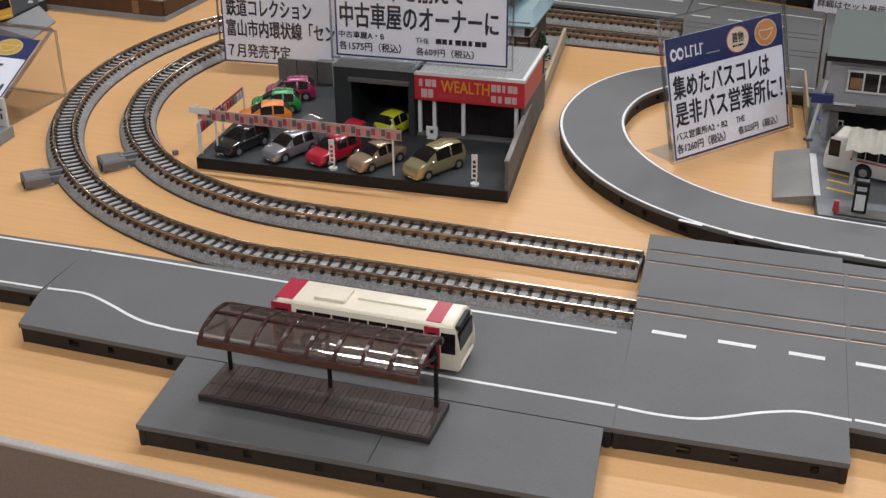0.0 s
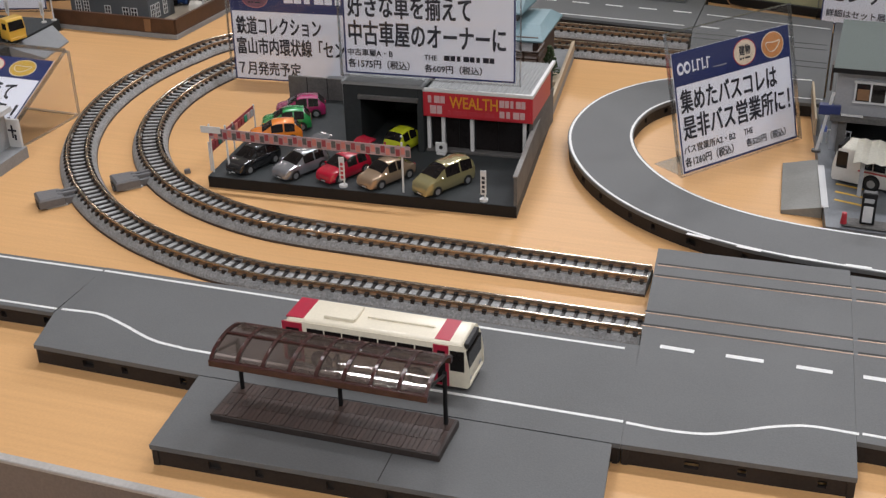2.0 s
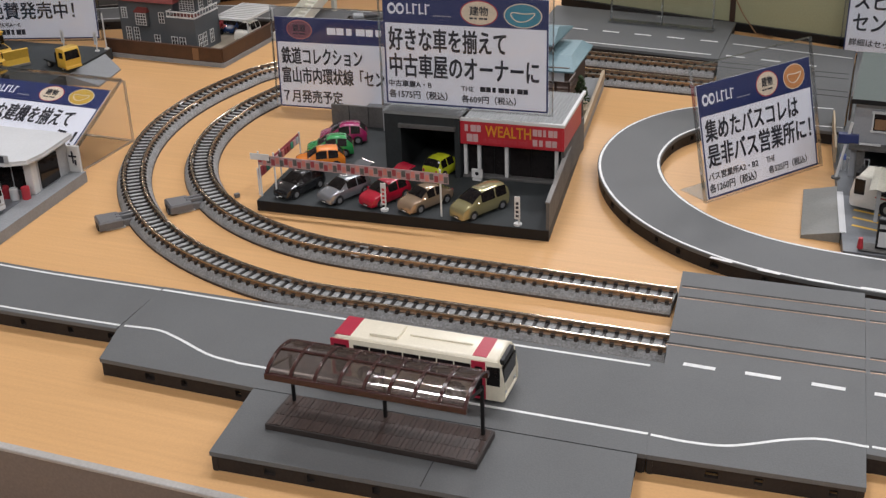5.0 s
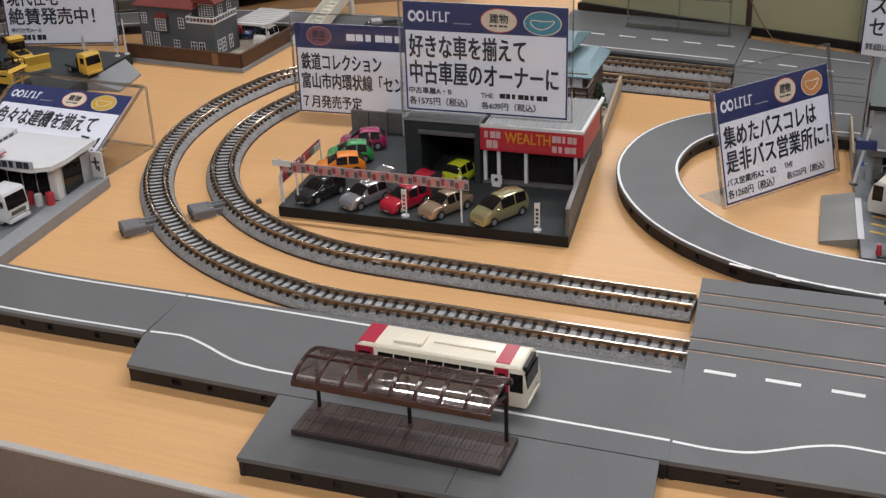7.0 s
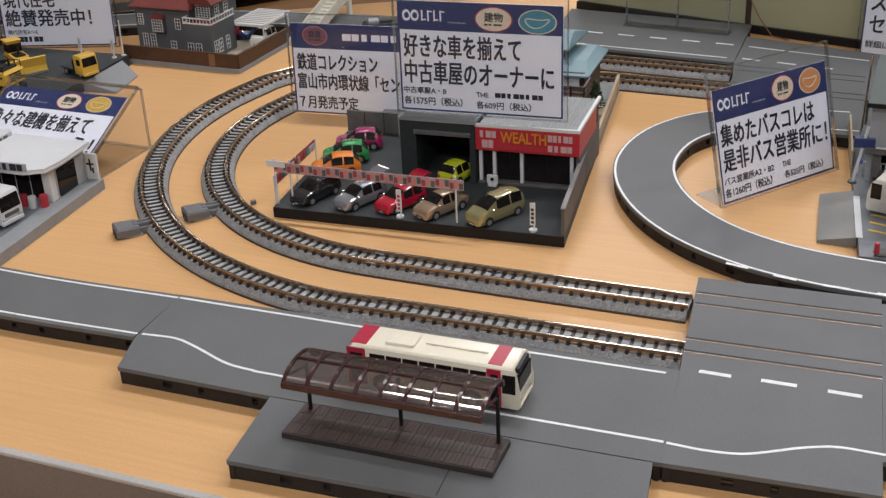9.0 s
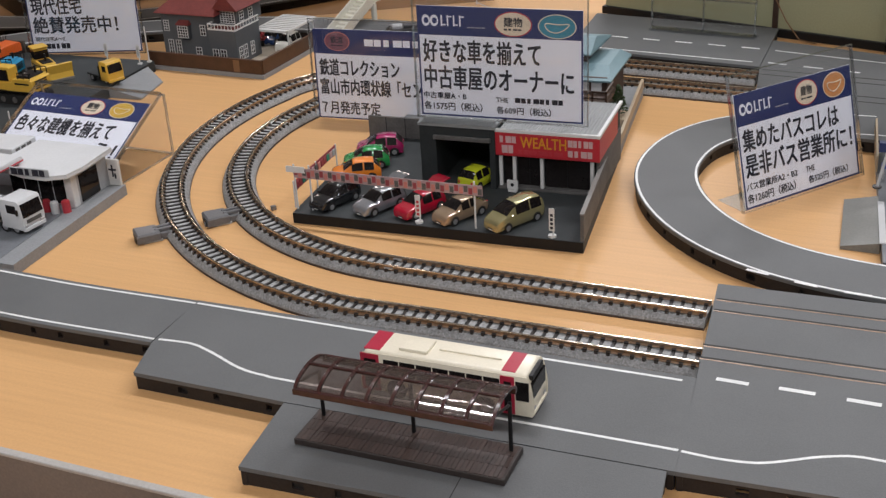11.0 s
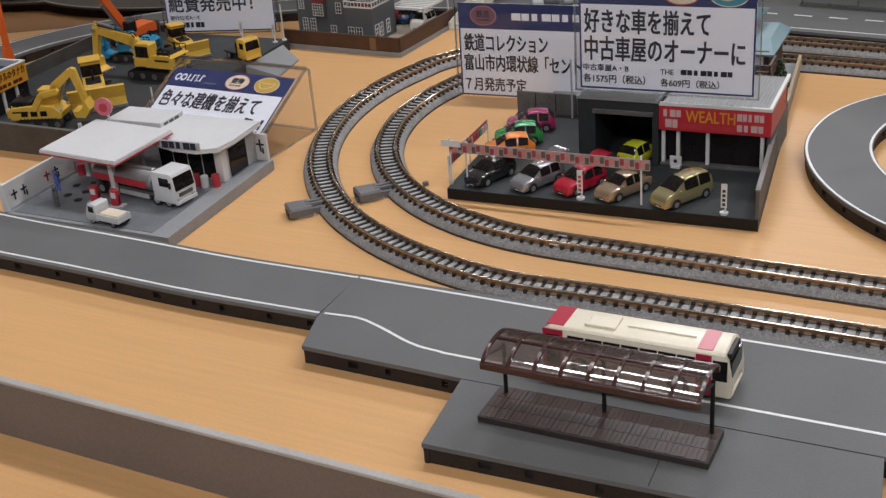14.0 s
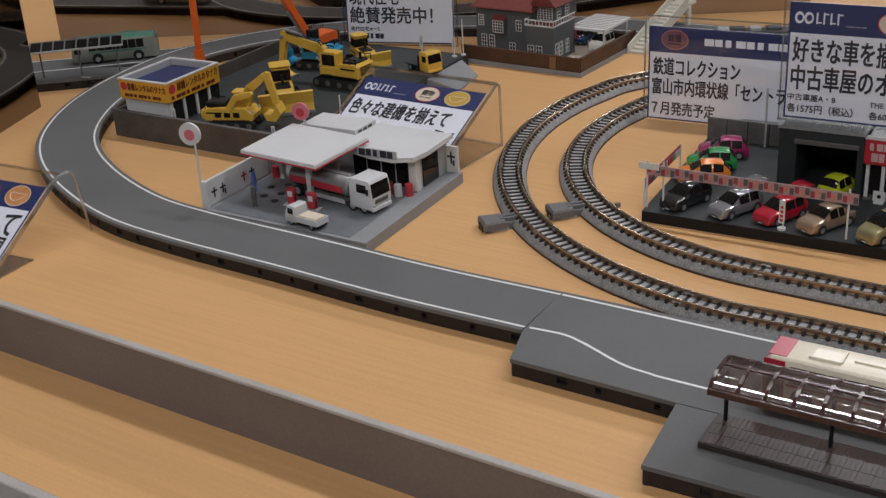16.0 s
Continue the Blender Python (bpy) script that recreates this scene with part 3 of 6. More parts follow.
    part("destination_sign", box(B(), a - 2.0, a - 0.3, -b + 2.4, b - 2.4, 15.8, 18.0, 0.2), BLACK, t, "black destination box")
    part("rear_window", box(B(), -a - 0.12, -a + 0.9, -b + 2.0, b - 2.0, 9.5, 15.5, 0.3), DARKGLASS, t)
    return t


bus_at(-82.2, -54.0, 8, -2.6, "cream and crimson model bus standing behind the shelter", CREAM, CREAM, CRIMSON, 67.5, 16.6, 18.8)
GREENROOF = paint("bus_green", (0.035, 0.23, 0.165), 0.3)
SAGE = paint("bus_pale_green", (0.26, 0.29, 0.25), 0.3)
bus_at(-689, 215.2, 7.7, 219, "green and white model bus on the branch road", SAGE, GREENROOF, GREENROOF, 62, 16, 18.4, bands=False)

TRAMBODY = paint("tram_dark_grey", (0.02, 0.02, 0.022), 0.22)
FEEDDARK = mat("dark_silver_edge", (0.13, 0.13, 0.14), 0.35)
TRAMBELLY = mat("tram_bronze_side", (0.09, 0.06, 0.045), 0.4)
TRAMROOF = mat("tram_roof_grey", (0.04, 0.04, 0.045), 0.5)
PALEGREY = mat("pale_grey_equipment", (0.4, 0.41, 0.42), 0.45)


def tram_half(t, m, nose):
    """One car of the tram, nose towards +x when nose is 1."""
    def put(ob):
        mm = m.copy()
        mm.translation *= MM
        ob.matrix_local = mm
        return ob
    l = 55.0
    side = [(0, 3.2), (l - 2, 3.2), (l + 0.5, 4.5), (l, 10), (l - 3.6, 19.2), (l - 5, 20.4), (0, 20.4)]
    put(part("body", rounded_loft(B(), side, 16, 1.2, 0.97), TRAMBODY, t, smooth=True))
    put(part("skirt", box(B(), 2, l - 4, -8.15, 8.15, 2.6, 9.2, 0.3), TRAMBELLY, t, "bronze lower side"))
    for sy in (-1, 1):
        y0, y1 = sorted((sy * 7.6, sy * 8.2))
        for i in range(4):
            put(part("side_window", box(B(), 3 + 11 * i, 12.6 + 11 * i, y0, y1, 9.6, 16.4), DARKGLASS, t, "dark side window"))
        put(part("door", box(B(), 8, 16, y0 - 0.08, y1 + 0.08, 3.6, 16.6), BLACK, t, "black glazed door"))
        put(part("cornice", cyl(B(), (1, sy * 7.4, 18.6), (l - 4.5, sy * 7.4, 18.6), 1.2, 8), FEEDDARK, t, "silver roof edge", smooth=True))
    put(part("windscreen", panel_on(B(), ((l + 0.3, -6.6, 8.5), (l + 0.3, 6.6, 8.5), (l - 3.2, 6.0, 18.4), (l - 3.2, -6.0, 18.4)), 0, 1, 0, 1), DARKGLASS, t, "black wraparound windscreen"))
    put(part("roof_deck", box(B(), 1, l - 6, -5.6, 5.6, 20, 21.2, 0.4), TRAMROOF, t))
    for x0, x1, mt in ((6, 16, TRAMROOF), (20, 27, PALEGREY), (30, 40, TRAMROOF), (l - 14, l - 7, PALEGREY)):
        put(part("roof_unit", box(B(), x0, x1, -3.8, 3.8, 21, 23.4, 0.5), mt, t, "roof equipment box"))
    for wx in (12, 38):
        put(part("bogie", box(B(), wx - 6, wx + 6, -5.5, 5.5, 0.4, 3.4, 0.4), BLACK, t, "black bogie"))


def tram(path, s, label):
    """An articulated tram of two cars with its middle joint a length s along the path."""
    (x, y), a = along(path, s)
    t = thing("tram", x, y, 7, math.degrees(a), label, "tram", "model trams")
    ang = []
    for d in (-28, 28):
        (x2, y2), b = along(path, s + d)
        v = Vector((x2 - x, y2 - y))
        ang.append(math.degrees(math.atan2(v.y, v.x) - a))
    tram_half(t, pose(3.0 * math.cos(radians(ang[1])), 3.0 * math.sin(radians(ang[1])), 0, 0, 0, ang[1]), 1)
    tram_half(t, pose(3.0 * math.cos(radians(ang[0])), 3.0 * math.sin(radians(ang[0])), 0, 0, 0, ang[0]), 1)
    part("gangway", box(B(), -3.6, 3.6, -7.4, 7.4, 2.4, 20.2, 0.5), PALEGREY, t, "pale grey joint between cars")
    pg = cyl(B(), (10, -3, 23.5), (19, -1, 30), 0.3, 6)
    cyl(pg, (10, 3, 23.5), (19, 1, 30), 0.3, 6)
    cyl(pg, (19, 0, 30), (9, 0, 35), 0.3, 6)
    cyl(pg, (9, -5, 35), (9, 5, 35), 0.4, 6)
    part("pantograph", pg, STEEL, t, "thin raised pantograph")


tram(OUTER, length(OUTER) - 205, "black and bronze articulated model tram on the far track")
tram(INNER, length(INNER) - 205, "black articulated model tram behind the product sign")


# ---- bus shelter ----
def shelter():
    t = thing("bus_shelter", -87, -91, 8, -2.6, "dark brown bus shelter with arched smoked roof", "bus shelter")
    L, W = 77.5, 20.0
    part("plinth", box(B(), -L / 2 - 1, L / 2 + 1, -W / 2, W / 2, 0, 2.6, 0.25), PLINTH, t, "dark brown plinth")
    n = 46
    for i in range(n):
        x0 = -L / 2 + i * L / n
        for j in range(3):
            part("paving_slab", box(B(), x0 + 0.08, x0 + L / n - 0.08, -W / 2 + 0.4 + j * 6.5, -W / 2 + 6.7 + j * 6.5, 2.6, 2.75 + 0.08 * ((i * 7 + j * 3) % 3)), PAVER, t)
    for x in (-36.0, 0.0, 36.5):
        part("post", cyl(B(), (x, 6.5, 2.6), (x, 6.5, 22.5), 0.75, 10), BLACK, t, "black post", smooth=True)
        part("bracket", cyl(B(), (x, 6.5, 21.5), (x, -7, 25.6), 0.55, 8), BLACK, t)

    def arch(v):
        """Across the roof: y and z for v from 0 (front) to 1 (back)."""
        a = math.pi * (0.08 + 0.84 * v)
        return -0.2 - 11.8 * math.cos(a), 23.4 + 4.9 * math.sin(a)
    ends = [-35.6 + 72.4 * i / 8 for i in range(9)]
    for x in ends:
        bm = B()
        rings(bm, [[(x - 0.6, *arch(v / 14)), (x + 0.6, *arch(v / 14)), (x + 0.6, arch(v / 14)[0], arch(v / 14)[1] + 0.9), (x - 0.6, arch(v / 14)[0], arch(v / 14)[1] + 0.9)] for v in range(15)])
        part("rib", bm, BROWN, t, "brown arched rib")
    for v in (0, 0.5, 1):
        y, z = arch(v)
        part("purlin", box(B(), -36.2, 37.4, y - (1.0 if v in (0, 1) else 0.55), y + (1.0 if v in (0, 1) else 0.55), z - (1.4 if v in (0, 1) else 0.2), z + 0.95, 0.2), BROWN, t, "brown roof rail")
    for i in range(8):
        bm = B()
        rows = []
        for v in range(15):
            y, z = arch(v / 14)
            rows.append([bm.verts.new((ends[i] + 0.6, y, z + 0.45)), bm.verts.new((ends[i + 1] - 0.6, y, z + 0.45))])
        for p, q in zip(rows, rows[1:]):
            bm.faces.new((p[0], p[1], q[1], q[0]))
        bmesh.ops.solidify(bm, geom=list(bm.faces), thickness=0.3)
        part("roof_pane", bm, SMOKE, t, "smoked brown roof pane", smooth=True)


PAVER = piece_mat("brown_paver", (0.05, 0.03, 0.024), 0.38, 0.16)
shelter()


# ---- product signs ----
def fitted(parent, text, x0, x1, z0, z1, material, y=-0.35, name="lettering"):
    """Lettering filling the box x0..x1, z0..z1 on a card that faces -y."""
    ob = lettering(name, text, 10, material, parent, pose(0, 0, 0), depth=0.04, weight=0.0)
    plain = ob.data
    h = z1 - z0
    b = 0.017 * h
    # four prints of the same letters, a hair apart, thicken every stroke
    bm = B()
    for _ in range(4):
        bm.from_mesh(plain)
    me = bpy.data.meshes.new(name)
    bm.to_mesh(me)
    bm.free()
    me.materials.append(material)
    ob.data = me
    bpy.data.meshes.remove(plain)
    co = np.empty(len(me.vertices) * 3)
    me.vertices.foreach_get("co", co)
    co = co.reshape(-1, 3)
    lo, hi = co.min(0), co.max(0)
    f = (co - lo) / np.maximum(hi - lo, 1e-9)
    k = np.arange(len(co)) // (len(co) // 4)
    dx, dz = np.array([-b, b, -b, b])[k], np.array([-b, -b, b, b])[k]
    out = np.stack([x0 + b + f[:, 0] * (x1 - x0 - 2 * b) + dx, y - f[:, 2] * 0.08 - k * 0.01, z0 + b + f[:, 1] * (h - 2 * b) + dz], 1) * MM
    me.vertices.foreach_set("co", out.ravel())
    me.update()
    ob.matrix_local = Matrix()
    return ob


def oval(parent, cx, cz, rx, rz, material, y=-0.3, name="emblem", t=0.06):
    bm = B()
    side_prism(bm, [(cx + rx * math.cos(2 * math.pi * k / 32), cz + rz * math.sin(2 * math.pi * k / 32)) for k in range(32)], y - t, y + t)
    return part(name, bm, material, parent)


def bars(parent, x0, x1, z0, z1, n, material, y=-0.35, name="lettering_bar"):
    """Unreadable or private writing as a row of plain bars."""
    bm = B()
    w = (x1 - x0) / n
    for i in range(n):
        k = 0.55 + 0.35 * ((i * 5 + n) % 3) / 2
        box(bm, x0 + i * w, x0 + i * w + w * k, y - 0.04, y + 0.04, z0, z1)
    return part(name, bm, material, parent)


IVORY = mat("ivory_emblem", (0.72, 0.62, 0.48), 0.45)
EMBRED = mat("emblem_red", (0.45, 0.035, 0.05), 0.45)
EMBSALMON = mat("emblem_salmon", (0.55, 0.2, 0.17), 0.45)
EMBDULL = mat("emblem_dull_red", (0.2, 0.08, 0.11), 0.45)
EMBORANGE = mat("emblem_orange", (0.62, 0.27, 0.1), 0.45)
EMBBLUE = mat("emblem_teal", (0.05, 0.25, 0.35), 0.45)
EMBGOLD = mat("emblem_gold", (0.6, 0.38, 0.06), 0.45)


def card_sign(x, y, z, rz, lean, w, h, head, lines, emblems, label, logo=None, foot=26.0, headbars=None, over=8.0):
    t = thing("product_sign", x, y, z, rz, label, "sign", "product signs")
    t.matrix_world = pose(x * MM, y * MM, z * MM, -lean, 0, rz)
    part("card", box(B(), 0, w, -0.25, 0.25, 0, h), CARD, t, "white printed card")
    part("header", box(B(), 0, w, -0.31, -0.2, head, h), NAVY, t, "navy header band")
    fr = B()
    for a in ((0, w, 0, 0.9), (0, 0.9, 0, h), (w - 0.9, w, 0, h)):
        box(fr, a[0], a[1], -0.3, -0.2, a[2], a[3])
    part("card_border", fr, NAVY, t, "navy border")
    part("acrylic_sheet", box(B(), -2.5, w + 2.5, -1.1, -0.7, -1.2, h + over), ACRYL, t, "clear acrylic front sheet").visible_shadow = False
    part("acrylic_back", box(B(), -2.5, w + 2.5, 0.5, 0.9, -1.2, h + over), ACRYL, t, "clear acrylic back sheet").visible_shadow = False
    ed = B()
    for a in ((-2.6, w + 2.6, -1.6, -1.1), (-2.6, -2.2, -1.2, h + over), (w + 2.2, w + 2.6, -1.2, h + over), (-2.6, w + 2.6, h + over - 0.3, h + over + 0.2)):
        box(ed, a[0], a[1], -1.2, 1.0, a[2], a[3])
    part("acrylic_edge", ed, ACRYL_EDGE, t, "pale acrylic edge").visible_shadow = False
    if foot:
        ca, sa = math.cos(radians(lean)), math.sin(radians(lean))
        f = box(B(), -2.5, w + 2.5, 0, foot, -0.4, 0)
        bmesh.ops.rotate(f, cent=(0, 0, 0), matrix=Matrix.Rotation(radians(lean), 3, "X"), verts=f.verts)
        part("acrylic_foot", f, ACRYL_EDGE, t, "clear acrylic foot").visible_shadow = False
    for text, x0, x1, z0, z1 in lines:
        fitted(t, text, x0, x1, z0, z1, INK)
    for cx, cz, rx, rzz, ring, inner, word in emblems:
        oval(t, cx, cz, rx, rzz, ring, -0.36)
        oval(t, cx, cz, rx * 0.94, rzz * 0.92, inner, -0.44)
        if word:
            fitted(t, word, cx - rx * 0.5, cx + rx * 0.5, cz - rzz * 0.2, cz + rzz * 0.55, INK, -0.54)
            bars(t, cx - rx * 0.5, cx + rx * 0.5, cz - rzz * 0.5, cz - rzz * 0.36, 4, INK, -0.54)
        else:
            loop = B()
            for k in range(28):
                u, v = 2 * math.pi * k / 28, 2 * math.pi * (k + 1) / 28
                p, q = [(cx + rx * (0.62 * math.cos(w) + 0.1 * math.sin(w)), -0.54, cz + rzz * (0.34 * math.sin(w) + 0.16 * math.cos(2 * w))) for w in (u, v)]
                cyl(loop, p, q, 0.28, 5)
            part("emblem_figure", loop, ring, t)
    if logo:
        x0, x1, z0, z1 = logo
        m = (x1 - x0) / 10
        for cx in (x0 + m, x0 + 2.9 * m):
            oval(t, cx, (z0 + z1) / 2, m * 0.95, (z1 - z0) * 0.42, CARD, -0.38, "logo_shape")
            oval(t, cx + 0.2, (z0 + z1) / 2, m * 0.55, (z1 - z0) * 0.22, NAVY, -0.46, "logo_shape")
        for k in range(4):
            bm = box(B(), x0 + (4.4 + 1.4 * k) * m, x0 + (4.75 + 1.4 * k) * m, -0.44, -0.34, z0 + 0.8, z1 - 0.6)
            zz = z1 - 1.6 if k % 2 else z0 + 1.2
            box(bm, x0 + (4.4 + 1.4 * k) * m, x0 + (5.5 + 1.4 * k) * m, -0.44, -0.34, zz, zz + 0.7)
            part("logo_shape", bm, CARD, t)
        bars(t, x1 + 1, x1 + (x1 - x0) * 0.45, z0 + 0.2, z0 + 0.8, 10, PALEGREY, -0.38, "logo_shape")
    if headbars:
        bars(t, *headbars, CARD, -0.38)
    return t


card_sign(-168, 149, 42.2, 0.6, 1.0, 86.5, 58, 43.0,
          [("好きな車を揃えて", 2.5, 65, 28.6, 41), ("中古車屋のオーナーに", 2.5, 82, 14.6, 27.2), ("中古車屋A・B", 1.6, 25, 9.2, 12.8), ("各1575円（税込）", 1.6, 33.5, 3.0, 7.6), ("THE", 41, 47.5, 9.0, 11.6), ("各609円（税込）", 41, 70, 2.8, 7.0)],
          [(51, 50, 9.8, 6.4, EMBRED, IVORY, "建物"), (73.5, 49.6, 9.8, 6.2, IVORY, EMBBLUE, "")],
          "white and navy card sign standing on the shop roof", (2.5, 26, 47, 54), 0, over=9)
bars(bpy.data.objects["product_sign"], 51, 77, 9.2, 11.8, 8, INK)
card_sign(-274, 240, 0.8, 1.5, 2.0, 88, 57, 41.5,
          [("鉄道コレクション", 3.0, 56, 27.6, 38.6), ("富山市内環状線「セントラ", 2.6, 83, 15.5, 26), ("７月発売予定", 2.6, 42, 3.0, 11.5)],
          [(16, 49.5, 8.3, 6.0, EMBSALMON, EMBDULL, "鉄道")],
          "white and navy card sign beside the curved tracks", None, 0, (34, 84, 47.2, 51.4, 8), over=6)
card_sign(1.0, 153.0, 1.2, 49.6, 14.0, 79, 58, 42.0,
          [("集めたバスコレは", 2.5, 68, 28.6, 40), ("是非バス営業所に！", 2.5, 76, 15.5, 27.4), ("バス営業所A2・B2", 1.6, 36, 9, 13), ("各1260円（税込）", 1.6, 34, 2.6, 7.4), ("THE", 42, 48, 9.4, 12.4), ("各525円（税込）", 43, 71, 3.2, 7.4)],
          [(47.5, 50, 7.8, 6.6, EMBRED, IVORY, "建物"), (67, 50, 7.8, 6.6, IVORY, EMBORANGE, "")],
          "white and navy card sign inside the road loop", (2.5, 25, 46.5, 53.5), 18, over=10)


# ---- used-car lot ----
LZ = 5.6   # top of the lot base


def lot():
    t = thing("used_car_lot", 0, 0, 0, 0, "dark grey model base of a used-car lot", "model base")
    part("base", prism(B(), [(-220, 90.6), (-67, 89.5), (-75, 205), (-224, 205)], 0, LZ), LOT, t)
    part("front_edge", prism(B(), [(-220, 90.3), (-67, 89.2), (-67, 89.5), (-220, 90.6)], 0, LZ - 0.15), EDGE, t, "black front edge")
    part("side_wall", prism(B(), [(-68.6, 90), (-67, 90), (-75, 205), (-76.8, 205)], LZ, 19.5), LOTWALL, t, "weathered grey side wall")
    part("wall_cap", prism(B(), [(-68.9, 89.8), (-66.7, 89.8), (-74.7, 205), (-77, 205)], 19.5, 20.2), CAPGREY, t)
    part("back_wall", box(B(), -224, -167, 203.4, 205, LZ, 18), LOTWALL, t, "dark grey back wall")
    for i in range(4):
        part("wall_panel_joint", box(B(), -213 + 12 * i, -212.6 + 12 * i, 203.2, 203.5, LZ, 18), BLACK, t)
    for i in range(5):
        x0 = -214 + i * 23
        part("bay_line", sweep(B(), [(x0 + 4, 97), (x0 + 14, 118)], [(-0.35, LZ), (0.35, LZ), (0.35, LZ + 0.05), (-0.35, LZ + 0.05)]), PALEGREY, t, "faint parking bay line")


def garage():
    t = thing("garage_building", 0, 0, LZ, 0, "charcoal garage with open door and corrugated roof", "garage")
    x0, x1, y0, y1, h = -167.5, -126.2, 141.5, 197, 33.4
    part("left_wall", box(B(), x0, x0 + 9, y0, y1, 0, h, 0.2), GARAGE, t)
    part("right_wall", box(B(), x1 - 3, x1, y0, y1, 0, h, 0.2), GARAGE, t)
    part("back_wall", box(B(), x0 + 9, x1 - 3, y1 - 2, y1, 0, h), GARAGE, t)
    part("lintel", box(B(), x0 + 9, x1 - 3, y0, y0 + 3, 27, h), GARAGE, t)
    part("shutter_box", box(B(), x0 + 8, x1 - 2, y0 - 1.6, y0, 26.2, 28.6, 0.3), LOTWALL, t, "grey shutter box")
    part("roof_slab", box(B(), x0 - 0.5, x1 + 0.5, y0 - 0.8, y1 + 0.5, h, h + 1.4), ROOFGREY, t)
    n = 26
    for i in range(n):
        x = x0 + 1 + (x1 - x0 - 2) * (i + 0.5) / n
        part("roof_rib", cyl(B(), (x, y0 - 1.0, h + 1.6), (x, y1, h + 1.6), 0.62, 6), ROOFGREY, t)
    for i in range(3):
        part("wall_groove", box(B(), x0 - 0.08, x0, y0 + 8 + i * 14, y0 + 8.4 + i * 14, 0, h), BLACK, t)


FADED = mat("faded_pink_print", (0.55, 0.36, 0.36), 0.5)


def office():
    t = thing("shop_building", 0, 0, LZ, 0, "red-fronted used-car shop with dark glass front", "shop")
    x0, x1, y0, y1 = -125.6, -72.5, 144, 197
    t.scale.z = 1.08
    part("wall", box(B(), x0, x1, y0 + 5, y1, 0, 29, 0.2), GARAGE, t)
    part("floor_step", box(B(), x0, x1 + 1, y0 - 0.5, y0 + 5, 0, 1.4, 0.2), LOTWALL, t)
    for x in (x0 + 1.4, x0 + 8.8, x0 + 23.5, x1 - 3.2):
        part("column", box(B(), x - 0.9, x + 0.9, y0 + 0.3, y0 + 2.2, 1.4, 18.5, 0.15), WHITE, t, "white column")
    for i, (xa, xb) in enumerate(((x0 + 2.6, x0 + 7.6), (x0 + 10, x0 + 16), (x0 + 16.3, x0 + 22.3), (x0 + 24.8, x0 + 36), (x0 + 36.3, x1 - 4.6))):
        part("window_pane", box(B(), xa, xb, y0 + 3.4, y0 + 3.9, 1.6, 18.2), DARKGLASS, t, "dark shop window")
    part("fascia", box(B(), x0 - 0.6, x1 + 1.2, y0 - 1.6, y0 + 0.6, 17.8, 29.5, 0.2), REDSIGN, t, "red fascia board")
    part("side_fascia", box(B(), x1 - 0.8, x1 + 1.1, y0 + 0.8, y0 + 42, 17.8, 29.5, 0.2), REDSIGN, t, "red side fascia")
    part("side_wall", box(B(), x1 - 1.2, x1 + 0.6, y0 + 2, y1, 0.2, 17.8), LOTWALL, t, "grey side wall")
    part("parapet", box(B(), x0 - 0.8, x1 + 1.4, y0 - 1.8, y0 - 0.2, 29.5, 31.2, 0.2), WHITE, t, "white parapet edge")
    part("side_parapet", box(B(), x1 - 0.4, x1 + 1.4, y0 - 0.2, y1, 29.5, 31.2, 0.2), WHITE, t)
    part("roof_deck", box(B(), x0, x1 - 0.6, y0 + 0.8, y1, 29.0, 29.35), ROOFGREY, t)
    n = 30
    for i in range(n):
        x = x0 + (x1 - x0 - 2) * (i + 0.5) / n
        part("roof_rib", cyl(B(), (x, y0 + 0.6, 29.3), (x, y1, 29.3), 0.5, 6), ROOFGREY, t)
    f = part("sign_board", box(B(), x0 + 0.2, x1 + 0.4, y0 - 1.75, y0 - 1.55, 18.4, 29.0), REDSIGN, t)
    fitted(f, "WEALTH", x0 + 13, x0 + 37.2, 22.6, 28.2, YELLOWTEXT, y0 - 1.9)
    bars(f, x0 + 12, x0 + 36, 19.4, 21.4, 9, EMBRED, y0 - 1.9)
    bars(f, x0 + 2, x0 + 11.5, 24.6, 28, 3, FADED, y0 - 1.9)
    bars(f, x0 + 3, x0 + 10, 19.4, 23.4, 2, FADED, y0 - 1.9)
    bars(f, x0 + 38, x0 + 51.5, 24.6, 28, 5, FADED, y0 - 1.9)
    bars(f, x0 + 38, x0 + 51.5, 19.6, 22.8, 4, FADED, y0 - 1.9)


lot()
garage()
office()
CARS = [
    (-203, 107, 248, (0.012, 0.012, 0.014), "glossy black hatchback on the lot", "hatch", 0.0, 28),
    (-177.5, 105.5, 242, (0.36, 0.37, 0.4), "silver hatchback with raised tailgate on the lot", "hatch", 0.6, 28),
    (-155.5, 106, 242, (0.42, 0.008, 0.03), "bright red hatchback with raised tailgate on the lot", "hatch", 0.0, 27),
    (-133.5, 104.5, 240, (0.42, 0.3, 0.2), "gold beige sedan on the lot", "sedan", 0.5, 29),
    (-105, 103.5, 238, (0.38, 0.34, 0.17), "pale green gold minivan on the lot", "van", 0.5, 31),
    (-137.5, 147, 72, (0.55, 0.6, 0.03), "lime yellow compact car by the garage", "hatch", 0.0, 24),
    (-205.5, 140.5, 205, (0.75, 0.22, 0.02), "orange hatchback on the lot", "hatch", 0.0, 27),
    (-207, 158.5, 202, (0.02, 0.25, 0.06), "dark green hatchback on the lot", "hatch", 0.0, 26),
    (-207, 178.5, 200, (0.3, 0.015, 0.09), "magenta hatchback on the lot", "hatch", 0.0, 27),
]
